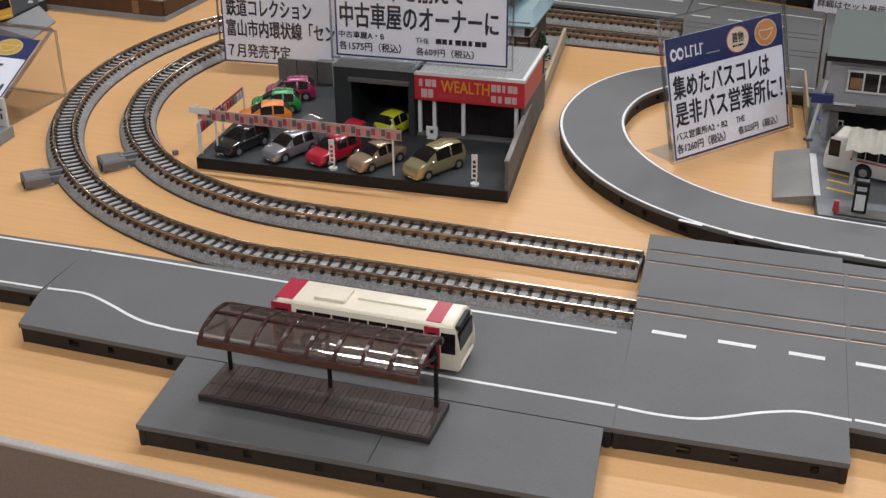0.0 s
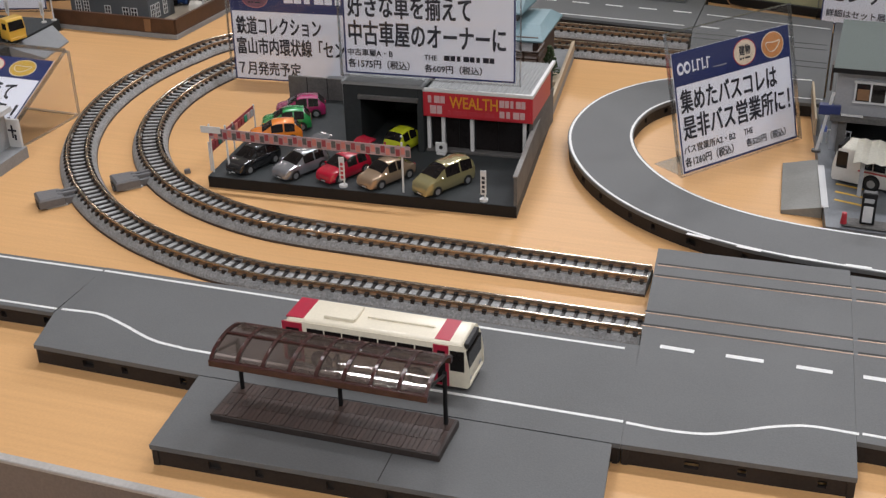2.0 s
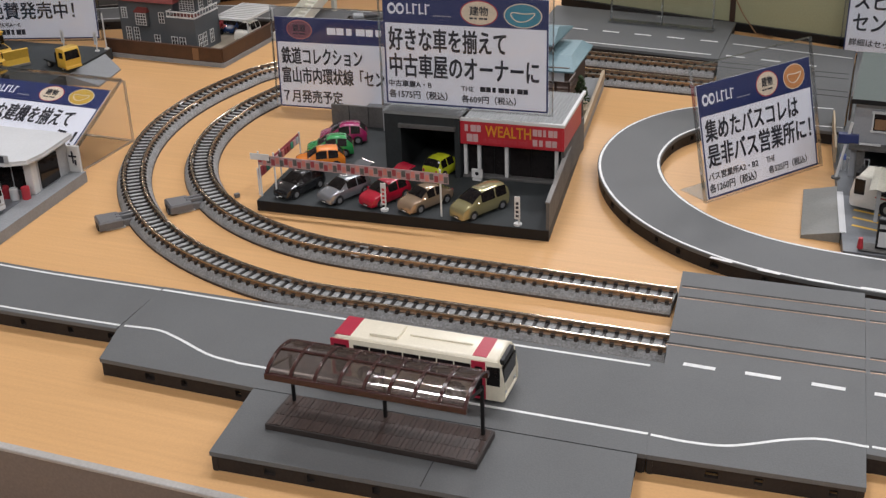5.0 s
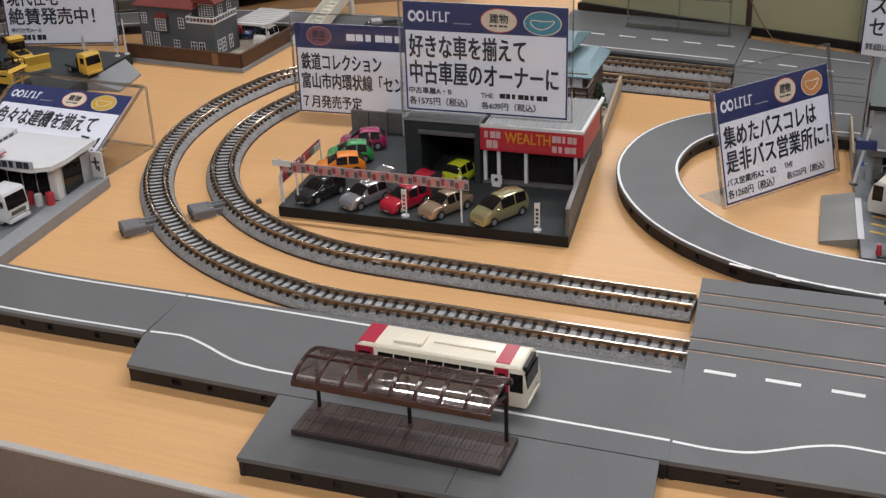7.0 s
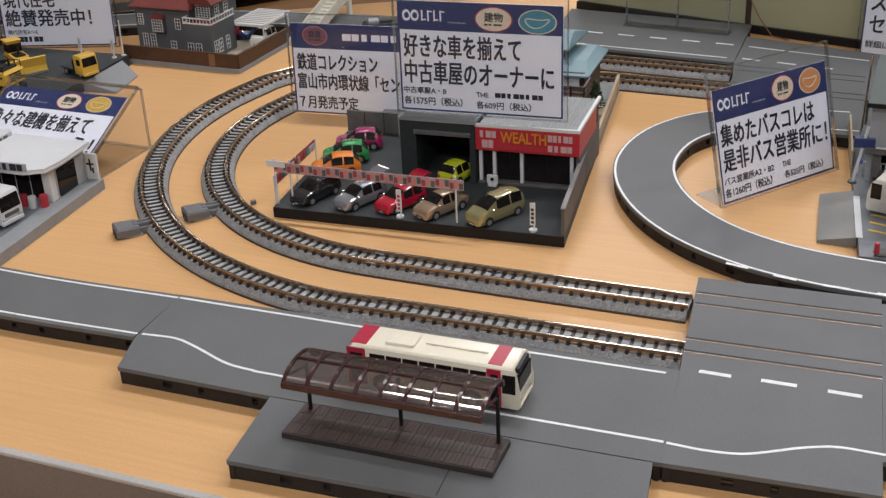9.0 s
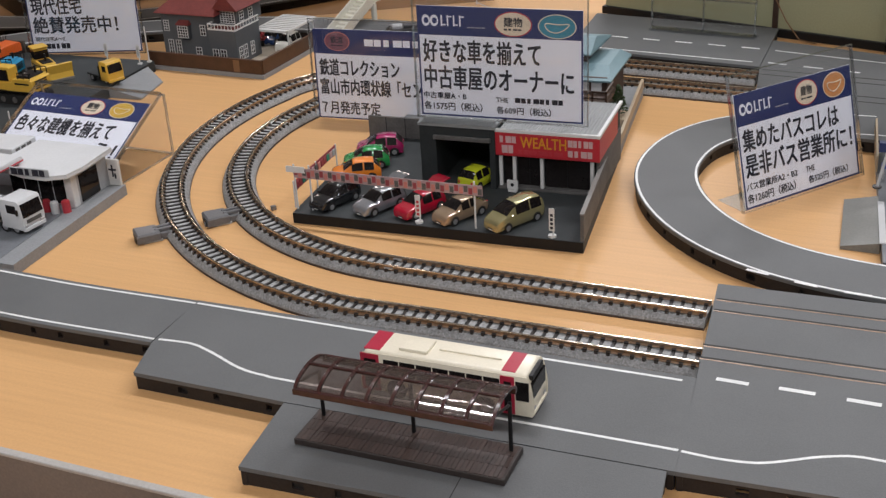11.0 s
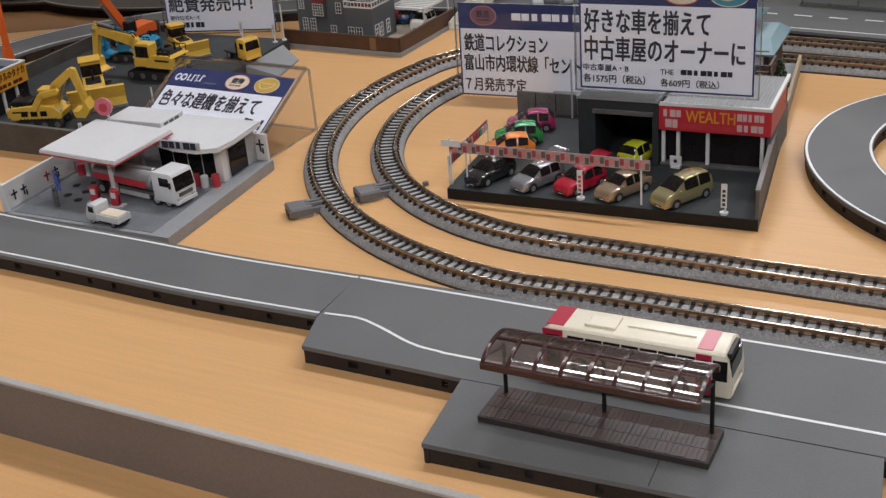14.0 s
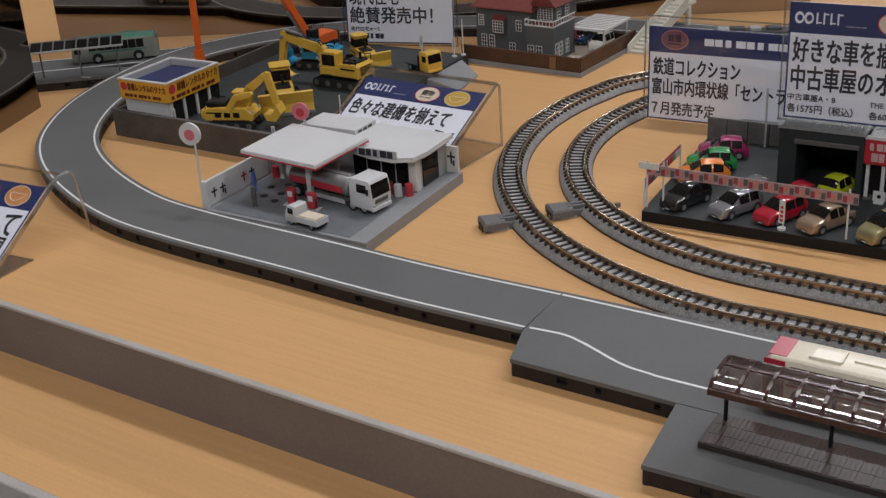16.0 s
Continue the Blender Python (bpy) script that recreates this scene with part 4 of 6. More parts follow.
for cx, cy, crz, col, lab, sty, met, ln in CARS:
    skin = paint("car_paint", col, 0.14, met)
    car = car_at(cx, cy, LZ, crz, skin, lab, ln, 12.0, 13.4 if sty == "van" else 11.4, sty)
    if "tailgate" in lab:
        # the rear door stands up on its roof hinge
        gate = rings(B(), [[(-8.5, -4.4, 11.3), (-8.5, 4.4, 11.3), (-8.5, 4.4, 11.9), (-8.5, -4.4, 11.9)], [(-13.5, -4.8, 13.6), (-13.5, 4.8, 13.6), (-13.5, 4.8, 14.3), (-13.5, -4.8, 14.3)], [(-17.5, -4.4, 13.9), (-17.5, 4.4, 13.9), (-17.5, 4.4, 14.5), (-17.5, -4.4, 14.5)]])
        part("tailgate", gate, skin, car, "raised rear door", smooth=True)


DULLRED = mat("dull_red_print", (0.3, 0.05, 0.06), 0.5)
BANNER = mat("banner_pink_grey", (0.4, 0.28, 0.28), 0.5)


def banner_line():
    t = thing("flag_banner", 0, 0, LZ, 0, "string banner of red and pale squares on white poles", "banner")
    t.scale.z = 1.107
    a, b = Vector((-219.5, 95.5)), Vector((-117.5, 93.0))
    d = (b - a).normalized()
    n = 42
    cols = [DULLRED, FADED, LOTWALL, DULLRED, PALEGREY, EMBSALMON, GREENROOF, FADED]
    back = part("banner_strip", sweep(B(), [tuple(a), tuple(b)], [(-0.2, 16.0), (0.2, 16.0), (0.2, 20.8), (-0.2, 20.8)]), BANNER, t, "dull pink strip")
    for i in range(n):
        p, q = a + (b - a) * (i + 0.1) / n, a + (b - a) * (i + 0.9) / n
        z0 = 16.0 + (0.5 if i % 2 else 1.4)
        part("banner_square", sweep(B(), [tuple(p), tuple(q)], [(-0.4, z0), (-0.15, z0), (-0.15, z0 + 2.9), (-0.4, z0 + 2.9)]), cols[(i * 5 + i // 3) % 8], back)
    for p in ((-219.5, 96), (-211, 96), (-121.8, 93.5)):
        part("pole", cyl(B(), (*p, 0), (*p, 22.4), 0.5, 8), WHITE, t, "thin white pole")
    part("end_board", box(B(), -223.5, -213, 94.9, 95.3, 18.6, 21.6), WHITE, t, "pale end board")
    t2 = thing("side_banner", 0, 0, LZ, 0, "dull red banner along the lot side", "banner")
    part("banner_strip", sweep(B(), [(-221, 97), (-221.5, 150)], [(-0.2, 9), (0.2, 9), (0.2, 14.5), (-0.2, 14.5)]), DULLRED, t2)
    for i in range(13):
        part("banner_square", sweep(B(), [(-220.6, 99 + i * 3.8), (-220.6, 101.6 + i * 3.8)], [(-0.3, 10), (0.3, 10), (0.3, 13.5), (-0.3, 13.5)]), cols[(i * 3) % 8], t2)
    for y in (97, 124, 150):
        part("pole", cyl(B(), (-221.2, y, 0), (-221.2, y, 15), 0.45, 8), WHITE, t2)


def standing_sign(x, y, red=False, h=15):
    t = thing("standing_sign", x, y, LZ, -3, "small white standing sign with lettering on the lot", "sign", "standing signs")
    part("foot", cyl(B(), (0, 0, 0), (0, 0, 1.0), 2.0, 16), WHITE, t)
    part("post", cyl(B(), (0.6, 0, 0), (0.6, 0, h), 0.4, 8), WHITE, t)
    bd = part("board", box(B(), -1.5, 1.3, -0.5, -0.1, 3.2, h, 0.1), WHITE, t)
    bm = B()
    for i in range(4):
        box(bm, -0.8, 0.6, -0.6, -0.5, 4.2 + i * 2.2, 5.6 + i * 2.2)
    part("lettering_bar", bm, EMBRED if red else INK, bd)


banner_line()
standing_sign(-83, 92.5)
standing_sign(-151.5, 93.5, True)
pole = thing("signal_pole", -190, 200, LZ, 0, "thin grey pole at the back wall", "pole")
part("post", cyl(B(), (0, 0, 0), (0, 0, 34), 0.6, 8), PALEGREY, pole)
ac = thing("notice_board", -117, 141, LZ, -4, "small white notice board by the shop door", "notice board")
part("board", box(B(), -3, 3, -0.6, 0.6, 1.4, 6.4, 0.2), WHITE, ac)
part("mark", cyl(B(), (0, -0.75, 4), (0, -0.55, 4), 1.0, 12), BLACK, ac)
part("foot", box(B(), -2.4, 2.4, -1.2, 1.2, 0, 1.4, 0.2), WHITE, ac)


# ---- feeders ----
def feeder(x, y, rz, label):
    t = thing("power_feeder", x, y, 0, rz, label, "feeder", "power feeders")
    bm = rings(B(), [[(-11, -6.2, 1.0), (1, -5.6, 1.0), (1, 5.6, 1.0), (-11, 6.2, 1.0)], [(-11, -6.2, 4.6), (1, -5.6, 4.4), (1, 5.6, 4.4), (-11, 6.2, 4.6)], [(-10.2, -5.5, 5.5), (0.4, -4.9, 5.3), (0.4, 4.9, 5.3), (-10.2, 5.5, 5.5)]])
    part("housing", bm, FEEDGREY, t)
    part("base_plate", box(B(), -8, 2, -5.2, 5.2, 0, 1.0, 0.2), PALEGREY, t, "pale underside plate")
    part("socket", box(B(), -11.4, -8, -3.2, 3.2, 0, 3.2, 0.2), BLACK, t, "black socket")
    part("connector", box(B(), 1, 9.5, -4.2, 4.2, 0, 3.8, 0.4), FEEDGREY, t)
    for y in (-2.6, 0.9):
        part("latch", box(B(), -1.5, 8, y, y + 1.7, 3.6, 5.8, 0.4), FEEDGREY, t, "raised latch rib")
    part("contact_pin", box(B(), 24.6, 27.4, -1.0, 1.0, 0, 2.4, 0.3), FEEDGREY, t, "small grey pin beyond the track")


FEEDGREY = mat("feeder_grey", (0.14, 0.14, 0.145), 0.45)
feeder(-281.4, 58.0, 43.7, "grey plug-in power feeder beside the outer track")
feeder(-256.5, 84.8, 44.3, "grey plug-in power feeder beside the inner track")


# ---- remaining product signs ----
card_sign(-429.5, 110.5, 8, -4.7, 63.0, 86, 58, 43.0,
          [("色々な建機を揃えて", 3, 74, 27, 40), ("う！", 68, 83, 13, 25)],
          [(49, 50.5, 8.5, 6.2, EMBRED, IVORY, "建物"), (70, 50.5, 8.5, 6.2, IVORY, EMBGOLD, "")],
          "white and navy card sign lying back on an acrylic easel", (3, 25, 47, 54), 0, over=9)
easel = thing("sign_easel", -429.5, 111.5, 0, -4.7, "clear acrylic easel under the leaning sign", "easel")
part("back_leg", box(B(), -3, 89, 60, 60.5, 0, 37), ACRYL, easel).visible_shadow = False
part("base_sheet", box(B(), -3, 89, 0, 60, 0, 0.6), ACRYL, easel).visible_shadow = False
rim = box(B(), 88.4, 89.4, 59.6, 61, 0, 37.4)
box(rim, -3.4, -2.4, 59.6, 61, 0, 37.4)
box(rim, -2.4, 88.4, 59.6, 61, 36.6, 37.6)
box(rim, -3.4, 89.4, 59.4, 61, 0, 0.9)
box(rim, 88.4, 89.4, 6, 59.4, 0, 0.9)
part("polished_rim", rim, ACRYL_RIM, easel, "pale polished acrylic rim").visible_shadow = False
card_sign(-540, 308, 8.6, 14, 4.0, 84, 58, 43.0,
          [("現代住宅", 3, 42, 28.5, 41), ("絶賛発売中！", 3, 68, 14.6, 27.4)],
          [(50, 50.5, 8.5, 6.2, EMBRED, IVORY, "建物")],
          "white and navy card sign in front of the far road", (3, 25, 47, 54), 0, over=4)
hs = [o for o in bpy.data.objects if o.name.startswith("product_sign")][-1]
fitted(hs, "現代住宅A〜E", 3, 26, 9.0, 12.4, INK)
bars(hs, 3, 30, 3.4, 7.2, 7, INK)
card_sign(-561, -101, 1.2, 1.8, 58.0, 82, 58, 43.0, [("て", 69, 79, 27, 40), ("現", 69, 79, 14, 26)],
          [(47, 50.5, 8, 6.2, EMBRED, IVORY, "建物"), (68, 50.5, 8, 6.4, IVORY, EMBORANGE, "")],
          "white and navy card sign at the table front", (3, 25, 47, 54), 30, over=9)
leg = thing("sign_easel", -477, -46, 0, 0, "bent clear acrylic foot beside the road", "easel")
bend = [Vector(p) for p in ((-2, -4, 33), (-1, 4, 36.4), (0, 9, 36.8), (0, 12, 34), (-1, 15, 18), (-2, 18, 0))]
bm = B()
for p, q in zip(bend, bend[1:]):
    cyl(bm, p, q, 0.75, 8)
part("leg", bm, ACRYL_RIM, leg, smooth=True).visible_shadow = False
card_sign(62, 424, 0.8, -12, 4.0, 84, 60, 44.0, [("スピード", 4, 48, 30, 42), ("センサー", 4, 48, 15, 27), ("詳細はセット展示", 3, 46, 5, 10)],
          [(40, 52, 8, 5.6, EMBRED, IVORY, "")], "white and navy card sign by the back board", None, 0, over=6)


# ---- petrol station ----
def petrol_station():
    t = thing("petrol_station", 0, 0, 0, 0, "pale grey model base of a petrol station", "model base")
    part("base", prism(B(), [(-431, 7), (-327, 3), (-329, 104), (-433, 107)], 0, 6), CONCRETE, t)
    part("forecourt", prism(B(), [(-427, 9.5), (-338, 6), (-340, 60), (-427, 63)], 6, 6.25), ROADPALE, t)
    for x, y, r in ((-412, 34, 2.2), (-405, 40, 2.2), (-416, 46, 2), (-402, 30, 2.2), (-409, 52, 1.8)):
        part("manhole", cyl(B(), (x, y, 6.2), (x, y, 6.5), r, 16), BLACK, t, "dark manhole cover")
    w = thing("boundary_wall", 0, 0, 6, 0, "white boundary wall with black brush marks", "wall")
    part("wall_panel", prism(B(), [(-431.4, 10), (-429.6, 10), (-429.6, 62), (-431.4, 62)], 0, 14.5), WHITE, w)
    part("end_post", box(B(), -432.4, -428.8, 8.2, 10.4, 0, 15, 0.3), WHITE, w)
    part("skirting", prism(B(), [(-429.6, 10), (-429.1, 10), (-429.1, 62), (-429.6, 62)], 0, 1.2), PALEGREY, w)
    for i, y in enumerate((15, 22, 40, 47)):
        bm = box(B(), -429.7, -429.4, y, y + 0.9, 4, 9.5)
        box(bm, -429.7, -429.4, y - 1.8, y + 2.6, 7, 7.9)
        if i % 2:
            box(bm, -429.7, -429.4, y + 1.6, y + 2.6, 3, 6)
        part("brush_mark", bm, INK if i != 2 else EMBRED, w)
    w2 = thing("boundary_wall", 0, 0, 6, 0, "white back wall with black brush marks", "wall")
    part("wall_panel", box(B(), -346, -330.5, 102, 103.6, 0, 15), WHITE, w2)
    for i, x in enumerate((-342, -335)):
        bm = box(B(), x, x + 0.9, 101.7, 102.05, 5, 12)
        box(bm, x - 2, x + 2.8, 101.7, 102.05, 8.6, 9.6)
        box(bm, x + 1.4, x + 2.4, 101.7, 102.05, 4, 7)
        part("brush_mark", bm, INK, w2)
    w3 = thing("side_wall", 0, 0, 6, 0, "pale grey ribbed wall behind the forecourt", "wall")
    for i in range(4):
        part("wall_panel", box(B(), -431.5, -429.5, 63 + i * 10, 72.4 + i * 10, 0, 18 if i % 2 else 17.6, 0.2), PALEGREY, w3)


def canopy():
    t = thing("forecourt_canopy", 0, 0, 6, 0, "white forecourt canopy with red edge", "canopy")
    c = [(-422, 31.5), (-370, 26), (-368, 72.5), (-421.5, 78)]
    part("deck", prism(B(), c, 24, 25.6), WHITE, t)
    cx, cy = -395, 52
    rim = prism(B(), [(cx + (x - cx) * 1.008, cy + (y - cy) * 1.008) for x, y in c], 23.3, 24.1)
    part("red_edge", rim, EMBRED, t, "red edge stripe")
    part("top_skin", prism(B(), [(cx + (x - cx) * 0.985, cy + (y - cy) * 0.985) for x, y in c], 25.6, 26.0), ROOFWHITE, t)
    for x, y in ((-385, 40), (-386, 66), (-418, 60)):
        part("column", box(B(), x - 1.4, x + 1.4, y - 1.4, y + 1.4, 0, 23.2, 0.3), WHITE, t, "white column")


def petrol_shop():
    t = thing("petrol_station_shop", 0, 0, 6, 0, "white petrol station shop with dark glass front", "shop")
    part("wall", box(B(), -379, -337.5, 72, 102, 0, 20, 0.2), PALEGREY, t)
    for i in range(4):
        part("window_pane", box(B(), -378 + i * 9, -370 + i * 9, 71.5, 72.1, 0.8, 17.5), DARKGLASS, t, "dark window")
    part("doorway", box(B(), -337.7, -336.9, 76, 92, 0.8, 16), DARKGLASS, t)
    part("corner_pillar", box(B(), -342, -337, 69, 74, 0, 20, 0.4), WHITE, t)
    prof = [(-384, 76), (-380, 66), (-360, 60), (-345, 59), (-335, 64), (-333, 76), (-334, 104), (-383, 106)]
    part("roof", prism(B(), prof[::-1], 20, 21.6), ROOFWHITE, t, "white roof with rounded front")
    part("roof_edge", prism(B(), [(-359 + (x + 359) * 1.01, 82 + (y - 82) * 1.01) for x, y in prof[::-1]], 19.2, 20.2), WHITE, t)
    s = part("name_board", box(B(), -366, -342, 58.6, 59.6, 21.2, 25.6, 0.2), PALEGREY, t)
    bars(s, -365, -343, 21.6, 25.2, 5, INK, 58.5)
    t2 = thing("wash_bay", 0, 0, 6, 0, "white flat-roofed bay behind the canopy", "building")
    part("roof", box(B(), -420, -384, 84, 105, 19, 24, 0.3), ROOFWHITE, t2)
    part("wall", box(B(), -419, -385, 88, 104, 0, 19), PALEGREY, t2)
    for i in range(3):
        part("vent", box(B(), -384.1, -383.7, 87 + i * 5, 90.5 + i * 5, 19.8, 23), LOTWALL, t2)


def round_sign(x, y, h, r, red, label):
    t = thing("round_sign", x, y, 6, 12, label, "sign", "round signs")
    part("pole", cyl(B(), (0, 0, 0), (0, 0, h), 0.7, 8, 0.5), WHITE, t, smooth=True)
    part("arm", cyl(B(), (0, 0, h - 6), (-3, 0, h - 3), 0.5, 6), WHITE, t)
    disc = part("disc", cyl(B(), (-2, -0.8, h), (-2, 0.8, h), r, 28), ROOFWHITE if not red else PINK, t, "round white disc" if not red else "pink disc", smooth=True)
    part("emblem", cyl(B(), (-2, -1.0, h - 0.4), (-2, -0.75, h - 0.4), r * 0.5, 20), PINK if not red else EMBRED, disc)


def tanker(x, y, z, rz):
    t = thing("tanker_truck", x, y, z, rz, "white and red tanker truck under the canopy", "truck")
    part("chassis", box(B(), -33, 30, -5, 5, 3.4, 5.4), LOTWALL, t)
    tank = [[(xx, 7.4 * math.cos(a) * s, 11.0 + 5.6 * math.sin(a) * s) for a in [2 * math.pi * k / 20 for k in range(20)]] for xx, s in ((-33, 0.86), (-32, 1.0), (11, 1.0), (12, 0.86))]
    part("tank", rings(B(), tank), TANKGREY, t, "dull silver tank", smooth=True)
    for sy in (-1, 1):
        for a, b in ((-31, -18), (-16, 9)):
            part("red_panel", box(B(), a, b, sy * 7.55 - 0.12, sy * 7.55 + 0.12, 8.6, 12.4), EMBRED, t, "red side panel")
        for wx in (-26, -18, 16, 24.5):
            wheel(t, wx, sy * 6.2, 3.3, 2.6)
        part("side_guard", box(B(), -12, 10, sy * 7 - 0.3, sy * 7 + 0.3, 2.6, 5.0), PALEGREY, t)
        part("cab_window", box(B(), 20.5, 27.5, sy * 8.05 - 0.12, sy * 8.05 + 0.12, 12.2, 17), DARKGLASS, t)
        part("mirror", box(B(), 28.6, 29.4, sy * 9 - 0.7, sy * 9 + 0.7, 12, 15.4, 0.2), BLACK, t)
        part("headlight", box(B(), 30.6, 31.4, sy * 5.5 - 1.3, sy * 5.5 + 1.3, 4.6, 6.0, 0.2), STEEL, t)
    part("catwalk", box(B(), -30, 9, -1.4, 1.4, 16.4, 17.4, 0.2), STEEL, t)
    part("cab", rounded_loft(B(), [(15, 3.4), (30.6, 3.0), (31, 9.5), (29.6, 18.4), (28.6, 19.4), (16, 19.4), (15, 18.8)], 16, 0.9, 0.95), ROOFWHITE, t, "white cab", smooth=True)
    part("windscreen", panel_on(B(), ((31.0, -7, 10), (31.0, 7, 10), (29.8, 6.8, 17.6), (29.8, -6.8, 17.6)), 0, 1, 0, 1, 0.25), DARKGLASS, t)
    part("bumper", box(B(), 29.8, 31.6, -7.6, 7.6, 2.2, 4.4, 0.3), ROOFWHITE, t)
    part("grille", box(B(), 30.9, 31.4, -5, 5, 6.4, 8.4), LOTWALL, t)
    t.scale = (0.94, 0.94, 0.94)


def light_truck(x, y, z, rz):
    t = thing("light_truck", x, y, z, rz, "small white flatbed truck with pale load", "truck")
    part("chassis", box(B(), -12, 11, -4, 4, 1.6, 3.0), BLACK, t)
    part("cab", rounded_loft(B(), [(3.6, 2), (11.4, 2), (11.8, 5), (9.6, 11), (8.8, 11.6), (4.2, 11.6), (3.6, 11)], 10, 0.7, 0.94), ROOFWHITE, t, smooth=True)
    part("windscreen", panel_on(B(), ((11.7, -4.2, 5.8), (11.7, 4.2, 5.8), (9.8, 4, 10.8), (9.8, -4, 10.8)), 0, 1, 0, 1, 0.2), DARKGLASS, t)
    for sy in (-1, 1):
        part("side_window", box(B(), 5, 9, sy * 4.95 - 0.12, sy * 4.95 + 0.12, 7, 10.4), DARKGLASS, t)
        part("side_board", box(B(), -12, 3.2, sy * 4.8 - 0.25, sy * 4.8 + 0.25, 3, 6.4), ROOFWHITE, t)
        for wx in (-8, 7.4):
            wheel(t, wx, sy * 4.0, 1.9, 1.6)
    part("bed", box(B(), -12, 3.2, -4.6, 4.6, 2.8, 3.6), PALEGREY, t)
    part("tailgate", box(B(), -12.4, -11.9, -4.9, 4.9, 3, 6.4), ROOFWHITE, t)
    t.scale = (0.9, 0.9, 0.9)
    part("load", box(B(), -11, 2.4, -4, 4, 3.6, 7.0, 0.4), IVORY, t, "pale yellow load")


def pump(x, y, red=True):
    t = thing("fuel_pump", x, y, 6, 4, "red fuel pump on a grey island", "fuel pump", "fuel pumps")
    part("island", box(B(), -4.4, 4.4, -3, 3, 0, 1.0, 0.3), PALEGREY, t)
    part("cabinet", box(B(), -2.2, 2.2, -1.6, 1.6, 1, 9.4, 0.3), EMBRED if red else BLACK, t)
    part("display", box(B(), -1.4, 1.4, -1.75, -1.55, 5.2, 8.2), ROOFWHITE, t)
    part("hose", cyl(B(), (2.4, 0, 6.5), (2.6, -0.8, 1.6), 0.3, 6), BLACK, t)


def figure(x, y, z, low, top, label):
    bm = cyl(B(), (-0.8, 0, 0), (-0.6, 0, 5), 0.6, 8)
    cyl(bm, (0.8, 0, 0), (0.6, 0, 5), 0.6, 8)
    cyl(bm, (0, 0, 4.6), (0, 0, 9.2), 1.5, 10, 1.3)
    bmesh.ops.create_icosphere(bm, subdivisions=2, radius=1.2, matrix=Matrix.Translation((0, 0, 10.4)))
    ob = part("figurine", bm, top, None)
    ob.matrix_world = pose(x * MM, y * MM, z * MM, 0, 0, 20)
    tagged(ob, label, "figurine")


ROADPALE = mat("pale_forecourt", (0.15, 0.162, 0.178), 0.5, vary=0.15, size=60)
ROOFWHITE = mat("matt_white_roof", (0.6, 0.61, 0.62), 0.55, vary=0.05)
TANKGREY = mat("dull_silver_tank", (0.26, 0.26, 0.26), 0.4, metal=0.4, vary=0.15, size=120)
PINK = mat("pink_disc", (0.6, 0.16, 0.2), 0.4)
STAFFBLUE = mat("figurine_blue", (0.08, 0.12, 0.35), 0.5)
petrol_station()
canopy()
petrol_shop()
round_sign(-432, 8.8, 41, 6.0, False, "white round sign on a thin pole by the road")
round_sign(-416, 82, 32, 5.0, True, "pink round sign on a thin pole behind the canopy")
tanker(-369, 44, 6.2, -9)
light_truck(-367, 10.5, 6.2, 172)
pump(-390, 30)
pump(-376, 28.5)
figure(-421, 38, 6, STAFFBLUE, STAFFBLUE, "small blue and white figurine on the forecourt")
figure(-407, 20, 6.2, LOTWALL, LOTWALL, "small dark grey figurine near the road edge")
for x, y, mt, lab in ((-423, 60, EMBRED, "red drum by the back wall"), (-339, 64, EMBRED, "red and white stand by the shop corner"), (-350, 62, EMBRED, "red service cabinet by the shop"), (-344, 61, ROOFWHITE, "white drum by the shop corner")):
    d = thing("drum", x, y, 6, 0, lab, "drum", "drums")
    part("shell", cyl(B(), (0, 0, 0), (0, 0, 6.2), 2.2, 16), mt, d, smooth=True)
    part("lid", cyl(B(), (0, 0, 6.2), (0, 0, 6.6), 2.0, 16), mt, d)


# ---- plant-hire yard ----
def yard():
    t = thing("plant_yard_base", 0, 0, 0, 0, "dark grey model base of a plant-hire yard", "model base")
    part("base", prism(B(), [(-577, 95.5), (-437, 91), (-437, 309), (-577, 312)], 0, 8), LOT, t)
    part("front_wall", prism(B(), [(-577.5, 95), (-437, 90.4), (-437, 92.4), (-577.5, 97)], 0.0, 17), YARDWALL, t, "dark brown grey front wall")
    part("wall_cap", prism(B(), [(-578, 94.6), (-437, 90), (-437, 92.7), (-578, 97.3)], 17, 17.8), LOTWALL, t)
    part("side_wall", prism(B(), [(-577.5, 97), (-575.5, 97), (-575.5, 312), (-577.5, 312)], 0, 17), YARDWALL, t)
    part("back_wall", prism(B(), [(-575, 310), (-550, 310), (-550, 312), (-575, 312)], 8, 17), YARDWALL, t)
    part("ramp", rings(B(), [[(-437, 250, 0), (-412, 250, 0), (-412, 250, 1), (-437, 250, 6.5)], [(-437, 300, 0), (-417, 286, 0), (-417, 286, 1), (-437, 300, 6.5)]]), CONCRETE, t, "pale grey ramp")


